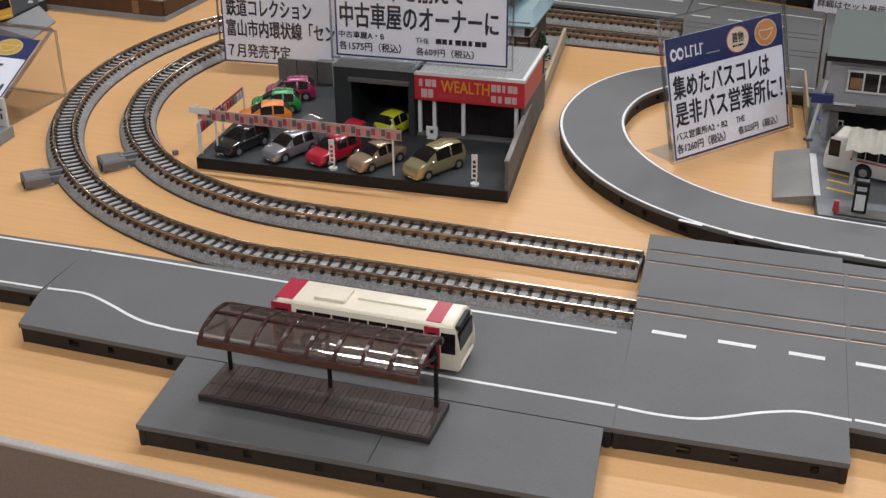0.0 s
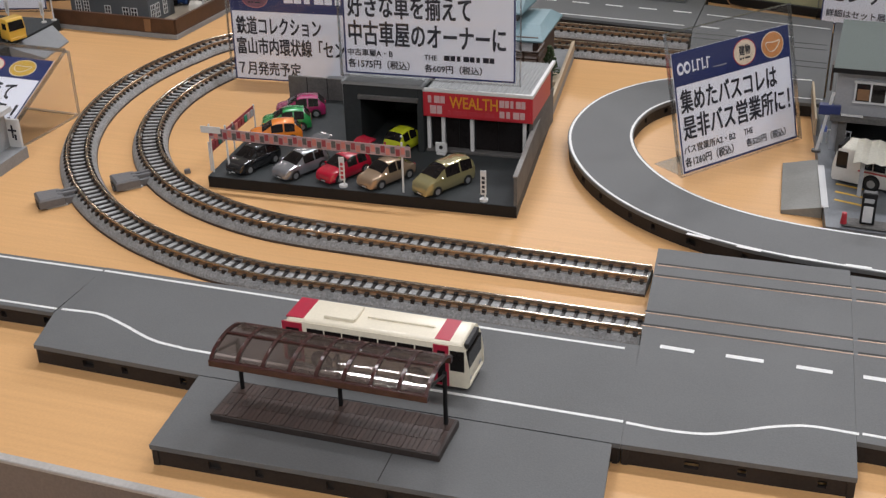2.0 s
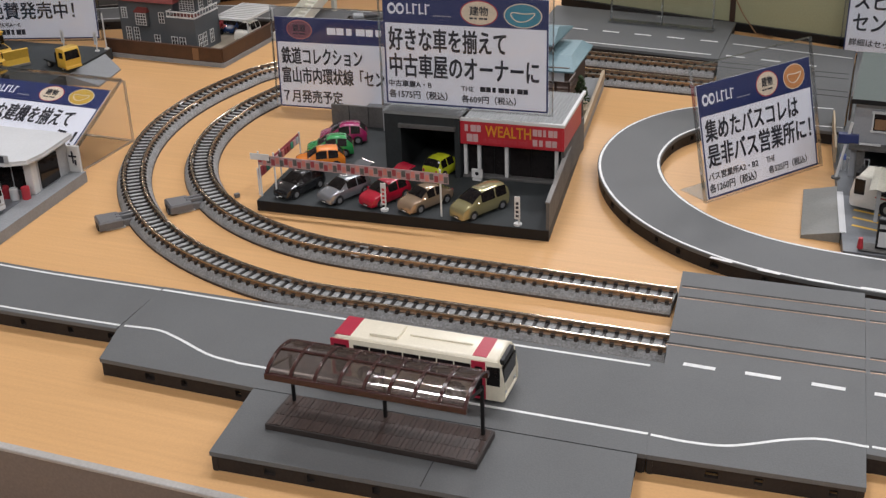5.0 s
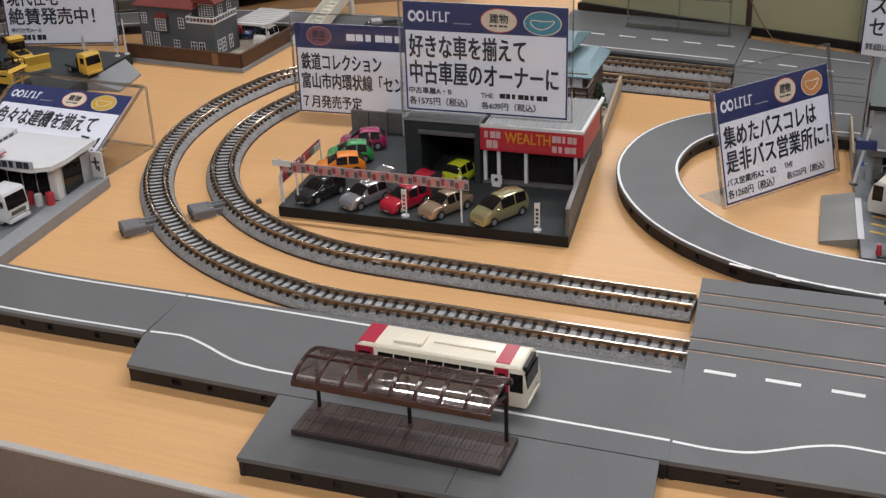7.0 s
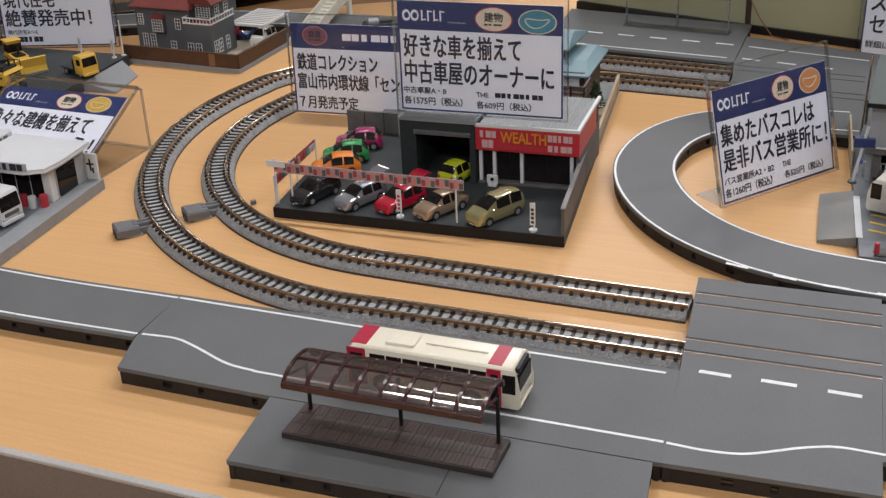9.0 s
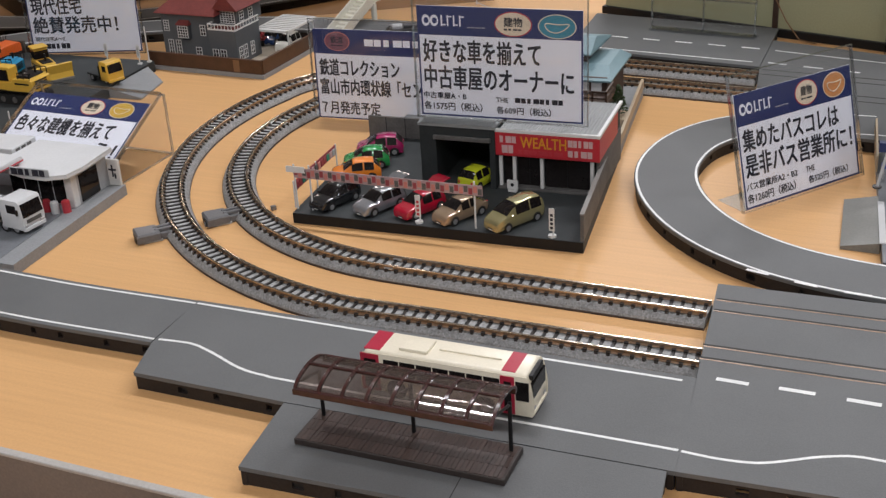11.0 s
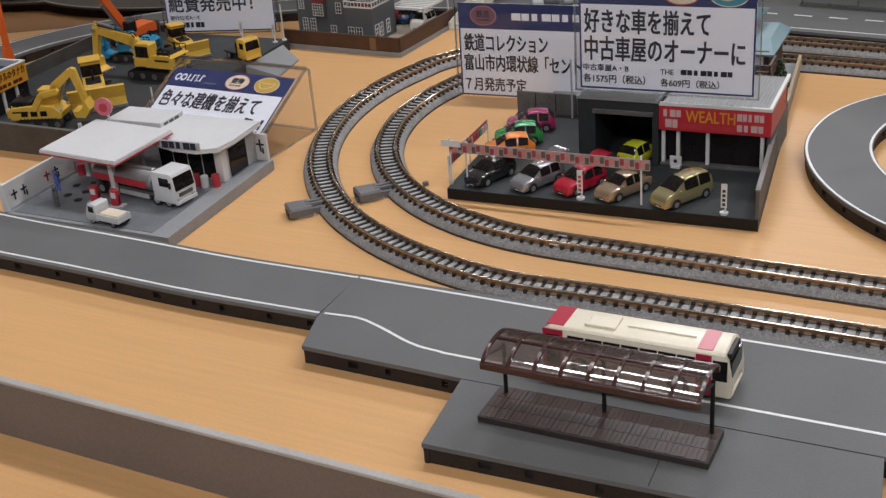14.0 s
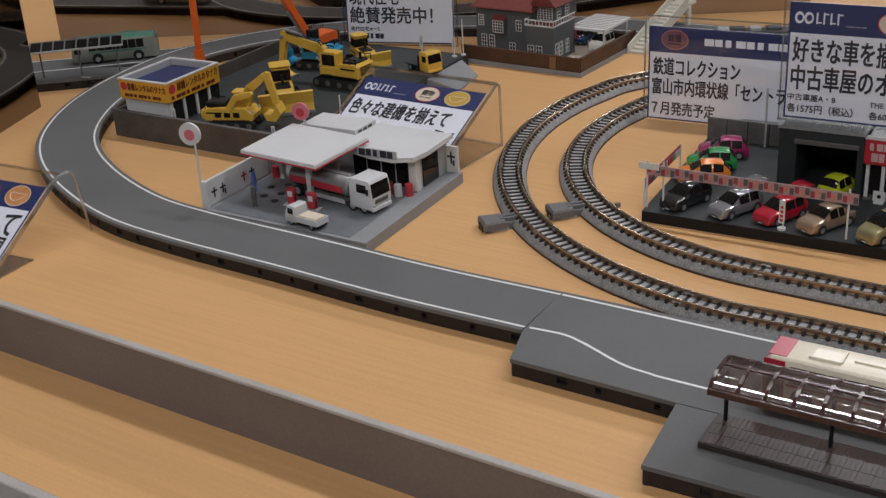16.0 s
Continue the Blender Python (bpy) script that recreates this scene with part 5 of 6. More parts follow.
def hire_office():
    t = thing("hire_office", 0, 0, 8, 0, "yellow-signed hire office with blue flat roof", "office")
    x0, x1, y0, y1 = -576, -536, 103, 152
    part("wall", box(B(), x0 + 1.5, x1 - 2.5, y0 + 2, y1, 0, 19, 0.2), ROOFWHITE, t)
    part("fascia_front", box(B(), x0, x1, y0, y0 + 1.5, 15, 27.2), HIREYELLOW, t, "yellow sign fascia")
    part("fascia_side", box(B(), x1 - 1.5, x1, y0 + 1.5, y1 + 1, 15, 27.2), HIREYELLOW, t, "yellow sign fascia")
    part("fascia_left", box(B(), x0, x0 + 1.5, y0 + 1.5, y1 + 1, 15, 27.2), HIREYELLOW, t)
    part("fascia_back", box(B(), x0 + 1.5, x1 - 1.5, y1 - 0.5, y1 + 1, 15, 27.2), GARAGE, t)
    part("roof", box(B(), x0 + 1.5, x1 - 1.5, y0 + 1.5, y1 - 0.5, 22.5, 23.4), NAVYROOF, t, "deep blue flat roof")
    inner = box(B(), x0 + 1.5, x0 + 1.8, y0 + 1.8, y1 - 0.8, 23.4, 27.2)
    box(inner, x1 - 1.8, x1 - 1.5, y0 + 1.8, y1 - 0.8, 23.4, 27.2)
    box(inner, x0 + 1.5, x1 - 1.5, y0 + 1.5, y0 + 1.8, 23.4, 27.2)
    box(inner, x0 + 1.5, x1 - 1.5, y1 - 0.8, y1 - 0.5, 23.4, 27.2)
    part("parapet_lining", inner, PALEGREY, t, "pale grey inner parapet")
    cap = box(B(), x0 - 0.4, x1 + 0.4, y0 - 0.4, y0 + 1.7, 27.2, 28.0)
    box(cap, x1 - 1.7, x1 + 0.4, y0 + 1.7, y1 + 1.4, 27.2, 28.0)
    box(cap, x0 - 0.4, x0 + 1.7, y0 + 1.7, y1 + 1.4, 27.2, 28.0)
    box(cap, x0 + 1.7, x1 - 1.7, y1 - 0.7, y1 + 1.4, 27.2, 28.0)
    part("parapet_cap", cap, WHITE, t, "white parapet cap")
    for i in range(4):
        y = y0 + 3 + i * 12
        part("pillar", box(B(), x1 - 2.6, x1 - 1.2, y, y + 1.6, 0, 15), WHITE, t)
        part("shutter_opening", box(B(), x1 - 2.6, x1 - 2.2, y + 1.8, y + 11.6, 0.4, 15), BLACK, t, "dark opening")
    fitted(t, "建機レンタルのタナカ", x0 + 7, x1 - 1.5, 20.5, 25.6, EMBBROWN, y0 - 0.12)
    bars(t, x0 + 4, x1 - 5, 16.4, 18.4, 8, EMBBROWN, y0 - 0.12)
    oval(t, x0 + 4, 23, 2.6, 2.6, EMBRED, y0 - 0.12)
    side = thing("hire_sign", x1 * 1.0, y0, 8, 90, "yellow hire sign lettering along the office side", "sign")
    fitted(side, "建機レンタルのタナカ", 9, 48, 20.5, 26, EMBBROWN, -0.12)
    bars(side, 3, 46, 16.4, 18.6, 9, EMBBROWN, -0.12)
    oval(side, 4.6, 23, 3, 3, EMBRED, -0.12)


def crawler(t, x0, x1, y, r, w):
    n = 8
    prof = [(x1 - r + r * math.cos(a), r + r * math.sin(a)) for a in [(-90 + 180 * k / n) * math.pi / 180 for k in range(n + 1)]]
    prof += [(x0 + r + r * math.cos(a), r + r * math.sin(a)) for a in [(90 + 180 * k / n) * math.pi / 180 for k in range(n + 1)]]
    tr = part("crawler", side_prism(B(), prof, y - w / 2, y + w / 2), TYRE, t, "black crawler track")
    bm = B()
    k = int((x1 - x0 - 2 * r) / 1.8)
    for i in range(k):
        xx = x0 + r + (i + 0.5) * (x1 - x0 - 2 * r) / k
        box(bm, xx - 0.4, xx + 0.4, y - w / 2 - 0.1, y + w / 2 + 0.1, 2 * r, 2 * r + 0.5)
    part("track_plates", bm, BLACK, tr)
    wb = B()
    for i in range(4):
        xx = x0 + r + i * (x1 - x0 - 2 * r) / 3
        cyl(wb, (xx, y - w / 2 - 0.2, r), (xx, y + w / 2 + 0.2, r), r * 0.62, 10)
    part("track_rollers", wb, LOTWALL, tr)


def limb(bm, p, q, w0, w1, thick):
    """A tapered arm in the x, z plane."""
    p, q = Vector(p), Vector(q)
    d = (q - p).normalized()
    n = Vector((-d.y, d.x))
    a = [p + n * w0 / 2, q + n * w1 / 2, q + d * w1 * 0.3, q - n * w1 / 2, p - n * w0 / 2, p - d * w0 * 0.3]
    return side_prism(bm, [tuple(v) for v in a], -thick / 2, thick / 2)


def fittings(t, x0, x1, w, z, back):
    """Rails, lamps, grille, steps and stripes on a machine body: x from tail to nose, half width w, top z."""
    for sy in (-1, 1):
        r = cyl(B(), (x0 + 1, sy * (w - 0.6), z + 2.6), (x0 + 8, sy * (w - 0.6), z + 2.6), 0.25, 6)
        for k in range(3):
            cyl(r, (x0 + 1 + k * 3.5, sy * (w - 0.6), z - 1.2), (x0 + 1 + k * 3.5, sy * (w - 0.6), z + 2.6), 0.25, 6)
        part("handrail", r, BLACK, t, "thin black handrail")
        part("stripe", box(B(), x0 + 1.5, x0 + 10, sy * w - 0.12, sy * w + 0.12, z - 2.9, z - 2.1), BLACK, t, "black side stripe")
        part("step", box(B(), x1 - 7, x1 - 3.4, sy * (w + 0.9) - 0.9, sy * (w + 0.9) + 0.3, z - 6.6, z - 6.0), BLACK, t)
        part("work_lamp", cyl(B(), (x1 - 0.8, sy * (w - 1.2), z - 2.2), (x1 + 0.7, sy * (w - 1.2), z - 2.2), 0.75, 10), PALEGREY, t, "small round work lamp")
    for k in range(4):
        part("grille_slat", box(B(), back - 0.2, back + 0.3, -w * 0.6, w * 0.6, z - 5.4 + k * 1.1, z - 4.8 + k * 1.1), BLACK, t)
    part("filler_cap", cyl(B(), (x0 + 4, w * 0.4, z), (x0 + 4, w * 0.4, z + 1.6), 0.8, 10), BLACK, t)


def excavator(x, y, rz, paintm, label, joints=((6, 9), (16, 27), (33, 29), (37, 12)), cab=True):
    """Digging end towards +x. joints: boom foot, boom bend, stick top, bucket pin."""
    t = thing("excavator", x, y, 8, rz, label, "excavator", "construction machines")
    for sy in (-1, 1):
        crawler(t, -13, 13, sy * 6.2, 2.4, 4.2)
    part("undercarriage", box(B(), -7, 7, -4.4, 4.4, 1.6, 4.6, 0.4), LOTWALL, t)
    part("turntable", cyl(B(), (0, 0, 4.4), (0, 0, 5.6), 4.6, 18), BLACK, t)
    part("house", rounded_loft(B(), [(-14, 5.8), (9, 5.8), (9, 9.4), (-2, 10.6), (-3, 12.2), (-12.6, 12.6), (-14, 11.4)], 13.6, 0.8, 0.96), paintm, t)
    part("engine_cover", box(B(), -12, -4, -5.4, 5.4, 12.2, 13.6, 0.5), BLACK if paintm is YELLOW else paintm, t, "dark engine cover")
    if cab:
        c = part("cab", rounded_loft(B(), [(-1.5, 9), (8.6, 9), (8.8, 13), (6.6, 17.6), (-1, 17.6), (-1.5, 17)], 5.8, 0.5, 0.95), paintm, t, "operator cab")
        c.matrix_local = pose(0, 3.6 * MM, 0)
        g = box(B(), -0.4, 7.2, 0.5, 6.7, 11, 16.4)
        part("cab_glass", g, DARKGLASS, c).matrix_local = pose(0, -3.6 * MM, 0)
    a, b, c2, d = joints
    bo = part("boom", limb(limb(B(), a, b, 4.0, 5.0, 3.2), b, c2, 5.0, 3.0, 3.2), paintm, t)
    part("boom_ram", cyl(cyl(B(), (a[0] + 3, -2.2, a[1]), (b[0] + 1, -2.2, b[1] - 4), 0.7, 8), (a[0] + 3, 2.2, a[1]), (b[0] + 1, 2.2, b[1] - 4), 0.7, 8), STEEL, bo, "steel hydraulic ram")
    part("stick", limb(B(), (c2[0] - 1, c2[1] + 2), d, 4.2, 2.6, 2.6), paintm, t)
    part("stick_ram", cyl(B(), ((b[0] + c2[0]) / 2, 0, (b[1] + c2[1]) / 2 + 3.4), (c2[0], 0, c2[1] + 3.4), 0.8, 8), STEEL, t)
    for hx in (-12, -8.4, -4.8):
        part("side_vent", box(B(), hx, hx + 2.6, -6.95, -6.6, 7.4, 10.4), BLACK, t)
    part("lower_trim", box(B(), -13.4, 8.6, -6.9, 6.9, 5.6, 6.4, 0.2), BLACK, t)
    part("exhaust", cyl(B(), (-10, -2, 13), (-10, -2, 17), 0.6, 8), BLACK, t)
    fittings(t, -14, 9, 6.8, 12.6, -14)
    for sy in (-0.9, 0.9):
        part("hose", cyl(cyl(B(), (a[0], sy, a[1] + 3.4), (b[0], sy, b[1] + 3.3), 0.3, 6), (b[0], sy, b[1] + 3.3), (c2[0], sy, c2[1] + 2.6), 0.3, 6), BLACK, bo, "black hydraulic hose")
    part("pin", cyl(B(), (c2[0], -2.6, c2[1]), (c2[0], 2.6, c2[1]), 1.1, 10), STEEL, t)
    bx, bz = d
    bk = part("bucket", side_prism(B(), [(bx + 1, bz + 1), (bx + 3, bz - 3), (bx + 1.6, bz - 7), (bx - 3, bz - 8), (bx - 6.5, bz - 5), (bx - 4, bz - 5.4), (bx - 1, bz - 4), (bx - 1, bz)], -4.2, 4.2), paintm, t)
    tb = B()
    for k in range(4):
        box(tb, bx - 7.6, bx - 5.8, -3.6 + k * 2.1, -2.6 + k * 2.1, bz - 5.8, bz - 5.0)
    part("bucket_teeth", tb, STEEL, bk)
    return t


def bulldozer(x, y, rz, label):
    t = thing("bulldozer", x, y, 8, rz, label, "bulldozer", "construction machines")
    for sy in (-1, 1):
        crawler(t, -12, 10, sy * 6.0, 2.8, 3.6)
        part("push_arm", box(B(), -2, 15, sy * 8.2 - 0.7, sy * 8.2 + 0.7, 2.4, 4.2, 0.2), YELLOW, t)
    part("hull", rounded_loft(B(), [(-11, 3.4), (10, 3.4), (10.6, 9), (9.6, 10.4), (-2, 11), (-11, 9.4)], 9.4, 0.7, 0.95), YELLOW, t)
    part("bonnet_top", box(B(), 0, 9, -3.4, 3.4, 10.6, 11.4, 0.3), BLACK, t, "dark bonnet top")
    part("exhaust", cyl(B(), (5, 0, 11), (5, 0, 16), 0.6, 8), BLACK, t)
    c = part("cab", rounded_loft(B(), [(-9.4, 9.4), (-1, 9.4), (-1.4, 17.4), (-2, 18), (-8.6, 18), (-9.4, 17.4)], 8.6, 0.5, 0.96), YELLOW, t)
    part("cab_glass", box(B(), -8.6, -1.0, -4.45, 4.45, 11.4, 16.6, 0.1), DARKGLASS, c)
    bl = [(15, 1), (16.6, 1), (15.8, 5), (16.8, 10.4), (15.6, 10.8), (14.4, 5.4)]
    b = part("blade", side_prism(B(), bl, -12.5, 12.5), YELLOW, t, "curved dozer blade")
    part("blade_edge", box(B(), 15.2, 17.2, -12.6, 12.6, 0.2, 1.6), STEEL, b)
    part("blade_ram", cyl(B(), (8, 3.6, 9.6), (14.8, 3.6, 7), 0.6, 8), STEEL, t)
    fittings(t, -11, 10, 4.7, 10.4, 10.6)
    part("cab_roof", box(B(), -10.2, -0.4, -5, 5, 18, 18.8, 0.3), YELLOW, t)
    rp = limb(B(), (-11, 7), (-17, 9), 3, 2, 4)
    limb(rp, (-17, 9), (-18, 2), 2.4, 1, 2)
    part("ripper", rp, YELLOW, t)
    return t


def backhoe(x, y, rz):
    t = thing("backhoe", x, y, 8, rz, "yellow backhoe loader with folded digging arm", "backhoe", "construction machines")
    for sy in (-1, 1):
        crawler(t, -13, 12, sy * 6.0, 2.5, 4.0)
    part("body", rounded_loft(B(), [(-15, 4.8), (11, 4.8), (12, 8), (8, 11.4), (-6, 11.8), (-14, 11), (-15.4, 9)], 12.6, 0.9, 0.94), YELLOW, t)
    part("engine_cover", box(B(), -14, -3, -4.6, 4.6, 11.2, 14.2, 0.9, 2), BLACK, t, "black engine cover")
    c = part("cab_frame", box(B(), 0, 8.4, -1, 5.6, 10.8, 18, 0.4), YELLOW, t)
    part("cab_glass", box(B(), -0.15, 8.55, -0.2, 4.8, 12.4, 17), DARKGLASS, c)
    arm = limb(B(), (6, 9), (9, 20), 4, 4.6, 3)
    limb(arm, (9, 20), (18, 27), 4.6, 3.4, 3)
    limb(arm, (19, 28), (23, 12), 4, 2.6, 2.6)
    part("loader_arm", limb(limb(B(), (-2, 10), (3, 17), 3, 3, 2.4), (3, 17), (12, 19), 3, 2.4, 2.4), YELLOW, t).location.y = -5.6 * MM
    for hx, hy in ((-9, -6.4), (-4, -6.4), (1, -6.4)):
        part("side_vent", box(B(), hx, hx + 3.4, hy - 0.1, hy + 0.2, 6.6, 9.2), BLACK, t)
    part("counterweight", box(B(), -17, -14, -5.6, 5.6, 5.4, 10.4, 0.9, 2), YELLOW, t)
    part("exhaust", cyl(B(), (-10, 3, 14), (-10, 3, 18), 0.6, 8), BLACK, t)
    fittings(t, -15, 11, 6.2, 11.4, -15.2)
    part("cab_roof", box(B(), -0.6, 9, -1.5, 6.1, 18, 18.7, 0.3), YELLOW, t)
    part("digging_arm", arm, YELLOW, t)
    part("arm_ram", cyl(B(), (9, 2, 12), (17, 2, 24), 0.8, 8), STEEL, t)
    part("bucket", side_prism(B(), [(24, 13), (26, 8), (23, 4), (18, 4.5), (17, 8), (20, 7.4), (22, 9)], -4.4, 4.4), YELLOW, t)
    return t


def cab_truck(x, y, rz):
    t = thing("flatbed_truck", x, y, 8, rz, "yellow cab of a dark flatbed truck on the yard", "truck")
    t.scale = (0.82, 0.82, 0.82)
    part("chassis", box(B(), -16, 10, -4.6, 4.6, 3, 5.2), BLACK, t)
    part("bed", box(B(), -16, 2, -7.6, 7.6, 5.2, 6.6, 0.2), GARAGE, t)
    part("headboard", box(B(), 1.6, 2.6, -7.6, 7.6, 6.6, 15), BLACK, t)
    part("cab", rounded_loft(B(), [(4, 3), (15.4, 3), (16, 9), (14.4, 18), (13.4, 19), (5, 19), (4, 18.4)], 15.4, 0.9, 0.95), YELLOW, t, smooth=True)
    part("windscreen", panel_on(B(), ((15.9, -6.8, 10), (15.9, 6.8, 10), (14.6, 6.4, 17), (14.6, -6.4, 17)), 0, 1, 0, 1, 0.25), DARKGLASS, t)
    for sy in (-1, 1):
        part("side_window", box(B(), 8, 13.4, sy * 7.6 - 0.15, sy * 7.6 + 0.15, 11, 16), DARKGLASS, t)
        for wx in (-10, 10):
            wheel(t, wx, sy * 5.8, 3.0, 2.4)
    part("bumper", box(B(), 14.8, 16.6, -7.4, 7.4, 2.2, 4.4, 0.3), YELLOW, t)


def long_reach(x, y, rz):
    """Demolition machine: the boom climbs and its stick hangs far out."""
    t = thing("demolition_machine", x, y, 8, rz, "orange demolition machine with a very long boom", "excavator", "construction machines")
    for sy in (-1, 1):
        crawler(t, -15, 15, sy * 7.4, 2.8, 5)
    part("house", rounded_loft(B(), [(-16, 6), (10, 6), (10, 11), (-4, 12.6), (-15, 12.6), (-16, 11)], 15, 0.8, 0.96), ORANGE, t)
    part("cab", box(B(), 2, 10.5, 2.0, 7.6, 9, 18, 0.6), BLACK, t, "dark cab")
    rail = B()
    for k in range(8):
        cyl(rail, (-15 + k * 2.2, -7, 12.4), (-15 + k * 2.2, -7, 17), 0.25, 6)
    box(rail, -15.4, 1, -7.2, -6.8, 16.8, 17.2)
    part("handrail", rail, BLACK, t)
    bm = limb(B(), (5, 10), (30, 52), 6, 5, 3.6)
    limb(bm, (30, 52), (104, 122), 5, 3.6, 3.2)
    part("boom", bm, ORANGE, t)
    part("boom_ram", cyl(B(), (9, 0, 9), (24, 0, 34), 1.0, 8), STEEL, t)
    st = limb(B(), (105, 124), (106, 24), 4.6, 3.4, 3)
    part("stick", st, ORANGE, t)
    part("cutter", side_prism(B(), [(104, 26), (108.5, 26), (109.5, 18), (107.5, 12), (106.5, 17), (105, 12), (103, 18)], -2, 2), ORANGE, t)


YARDWALL = mat("dark_yard_wall", (0.075, 0.066, 0.058), 0.6, vary=0.3, size=90, bump=0.1)
NAVYROOF = mat("deep_blue_roof", (0.012, 0.02, 0.1), 0.45, vary=0.1)
HIREYELLOW = mat("hire_sign_yellow", (0.66, 0.33, 0.03), 0.4)
EMBBROWN = mat("dark_red_lettering", (0.12, 0.015, 0.01), 0.5)
yard()
hire_office()
MACHINES = [
    backhoe(-497, 119, 18),
    bulldozer(-494, 164, -48, "yellow bulldozer with raised blade on the yard"),
    excavator(-482, 216, 176, YELLOW, "yellow excavator with its long arm reaching over the yard", ((6, 9), (13, 17), (36, 21), (39, 6))),
    bulldozer(-496, 262, -35, "yellow bulldozer parked beside the truck"),
    excavator(-524, 248, 190, BLUE, "bright blue excavator with folded arm", ((6, 10), (12, 18), (24, 16), (21, 9))),
]
for machine, k in zip(MACHINES, (1.2, 1.38, 1.38, 1.12, 1.15)):
    machine.scale = (k, k, k)
long_reach(-553, 284, 258)
cab_truck(-446, 262, -22)


def slim_post(x, y, z, h, board, label):
    t = thing("slim_post", x, y, z, 8, label, "post", "slim posts")
    part("foot", cyl(B(), (0, 0, 0), (0, 0, 0.8), 1.8, 14), WHITE, t)
    part("post", cyl(B(), (0, 0, 0.4), (0, 0, h), 0.5, 8), WHITE, t)
    if board:
        bd = part("board", box(B(), -1.3, 1.3, -0.6, -0.2, h * 0.35, h, 0.1), WHITE, t)
        part("lettering_bar", box(B(), -0.6, 0.6, -0.7, -0.58, h * 0.45, h * 0.9), PALEGREY, bd)


slim_post(-443, 300, 8, 14, True, "small white standing sign at the yard edge")
slim_post(-470, 300, 8, 14, True, "small white standing sign behind the truck")
slim_post(-439, 306, 8, 26, False, "thin white lamp post at the yard corner")
slim_post(-531, 101, 8, 13, True, "small white standing sign by the hire office")
slim_post(-515, 126, 8, 13, True, "small white standing sign by the backhoe")
slim_post(-452, 98, 8, 12, True, "small white standing sign by the yard wall")
slim_post(-447, 160, 8, 13, False, "short white post in the yard")


# ---- town house ----
def house_plot():
    t = thing("house_plot_base", 0, 0, 0, 0, "pale grey model plot with brown garden fence", "model base")
    q = [(-447, 314.5), (-347, 305.5), (-339, 392), (-440, 401)]
    part("base", prism(B(), q, 0, 3), CONCRETE, t)
    part("yard_floor", prism(B(), [(-444, 317), (-349, 308.5), (-342, 390), (-438, 398)], 3, 3.4), SANDY, t, "sandy yard floor")
    for a, b in (((-445.5, 316.2), (-348.6, 307.4)), ((-348.6, 307.4), (-341, 390.5))):
        part("fence", sweep(B(), [a, b], [(-0.8, 3), (0.8, 3), (0.8, 12.4), (-0.8, 12.4)]), FENCE, t, "dark brown garden fence")
        part("fence_cap", sweep(B(), [a, b], [(-1.1, 12.4), (1.1, 12.4), (1.1, 13), (-1.1, 13)]), FENCE, t)
    part("gate_panel", sweep(B(), [(-372, 308.6), (-367, 308.2)], [(-0.3, 3.4), (0.3, 3.4), (0.3, 12), (-0.3, 12)]), GATEWOOD, t, "lighter wooden gate panel")


def lattice(t, x0, x1, y, z0, z1, nx, nz, face="front"):
    """A white window with glazing bars; front faces -y, side faces +x."""
    def bx(bm, a0, a1, d0, d1, c0, c1):
        if face == "front":
            return box(bm, a0, a1, y - d1, y - d0, c0, c1)
        return box(bm, y + d0, y + d1, a0, a1, c0, c1)
    w = part("window", bx(B(), x0, x1, 0, 0.3, z0, z1), DARKGLASS, t, "dark pane with white bars")
    bm = B()
    for i in range(nx + 1):
        x = x0 + (x1 - x0) * i / nx
        bx(bm, x - 0.28, x + 0.28, 0.1, 0.65, z0 - 0.3, z1 + 0.3)
    for j in range(nz + 1):
        z = z0 + (z1 - z0) * j / nz
        bx(bm, x0 - 0.3, x1 + 0.3, 0.12, 0.7, z - 0.28, z + 0.28)
    part("glazing_lattice", bm, WHITE, w)


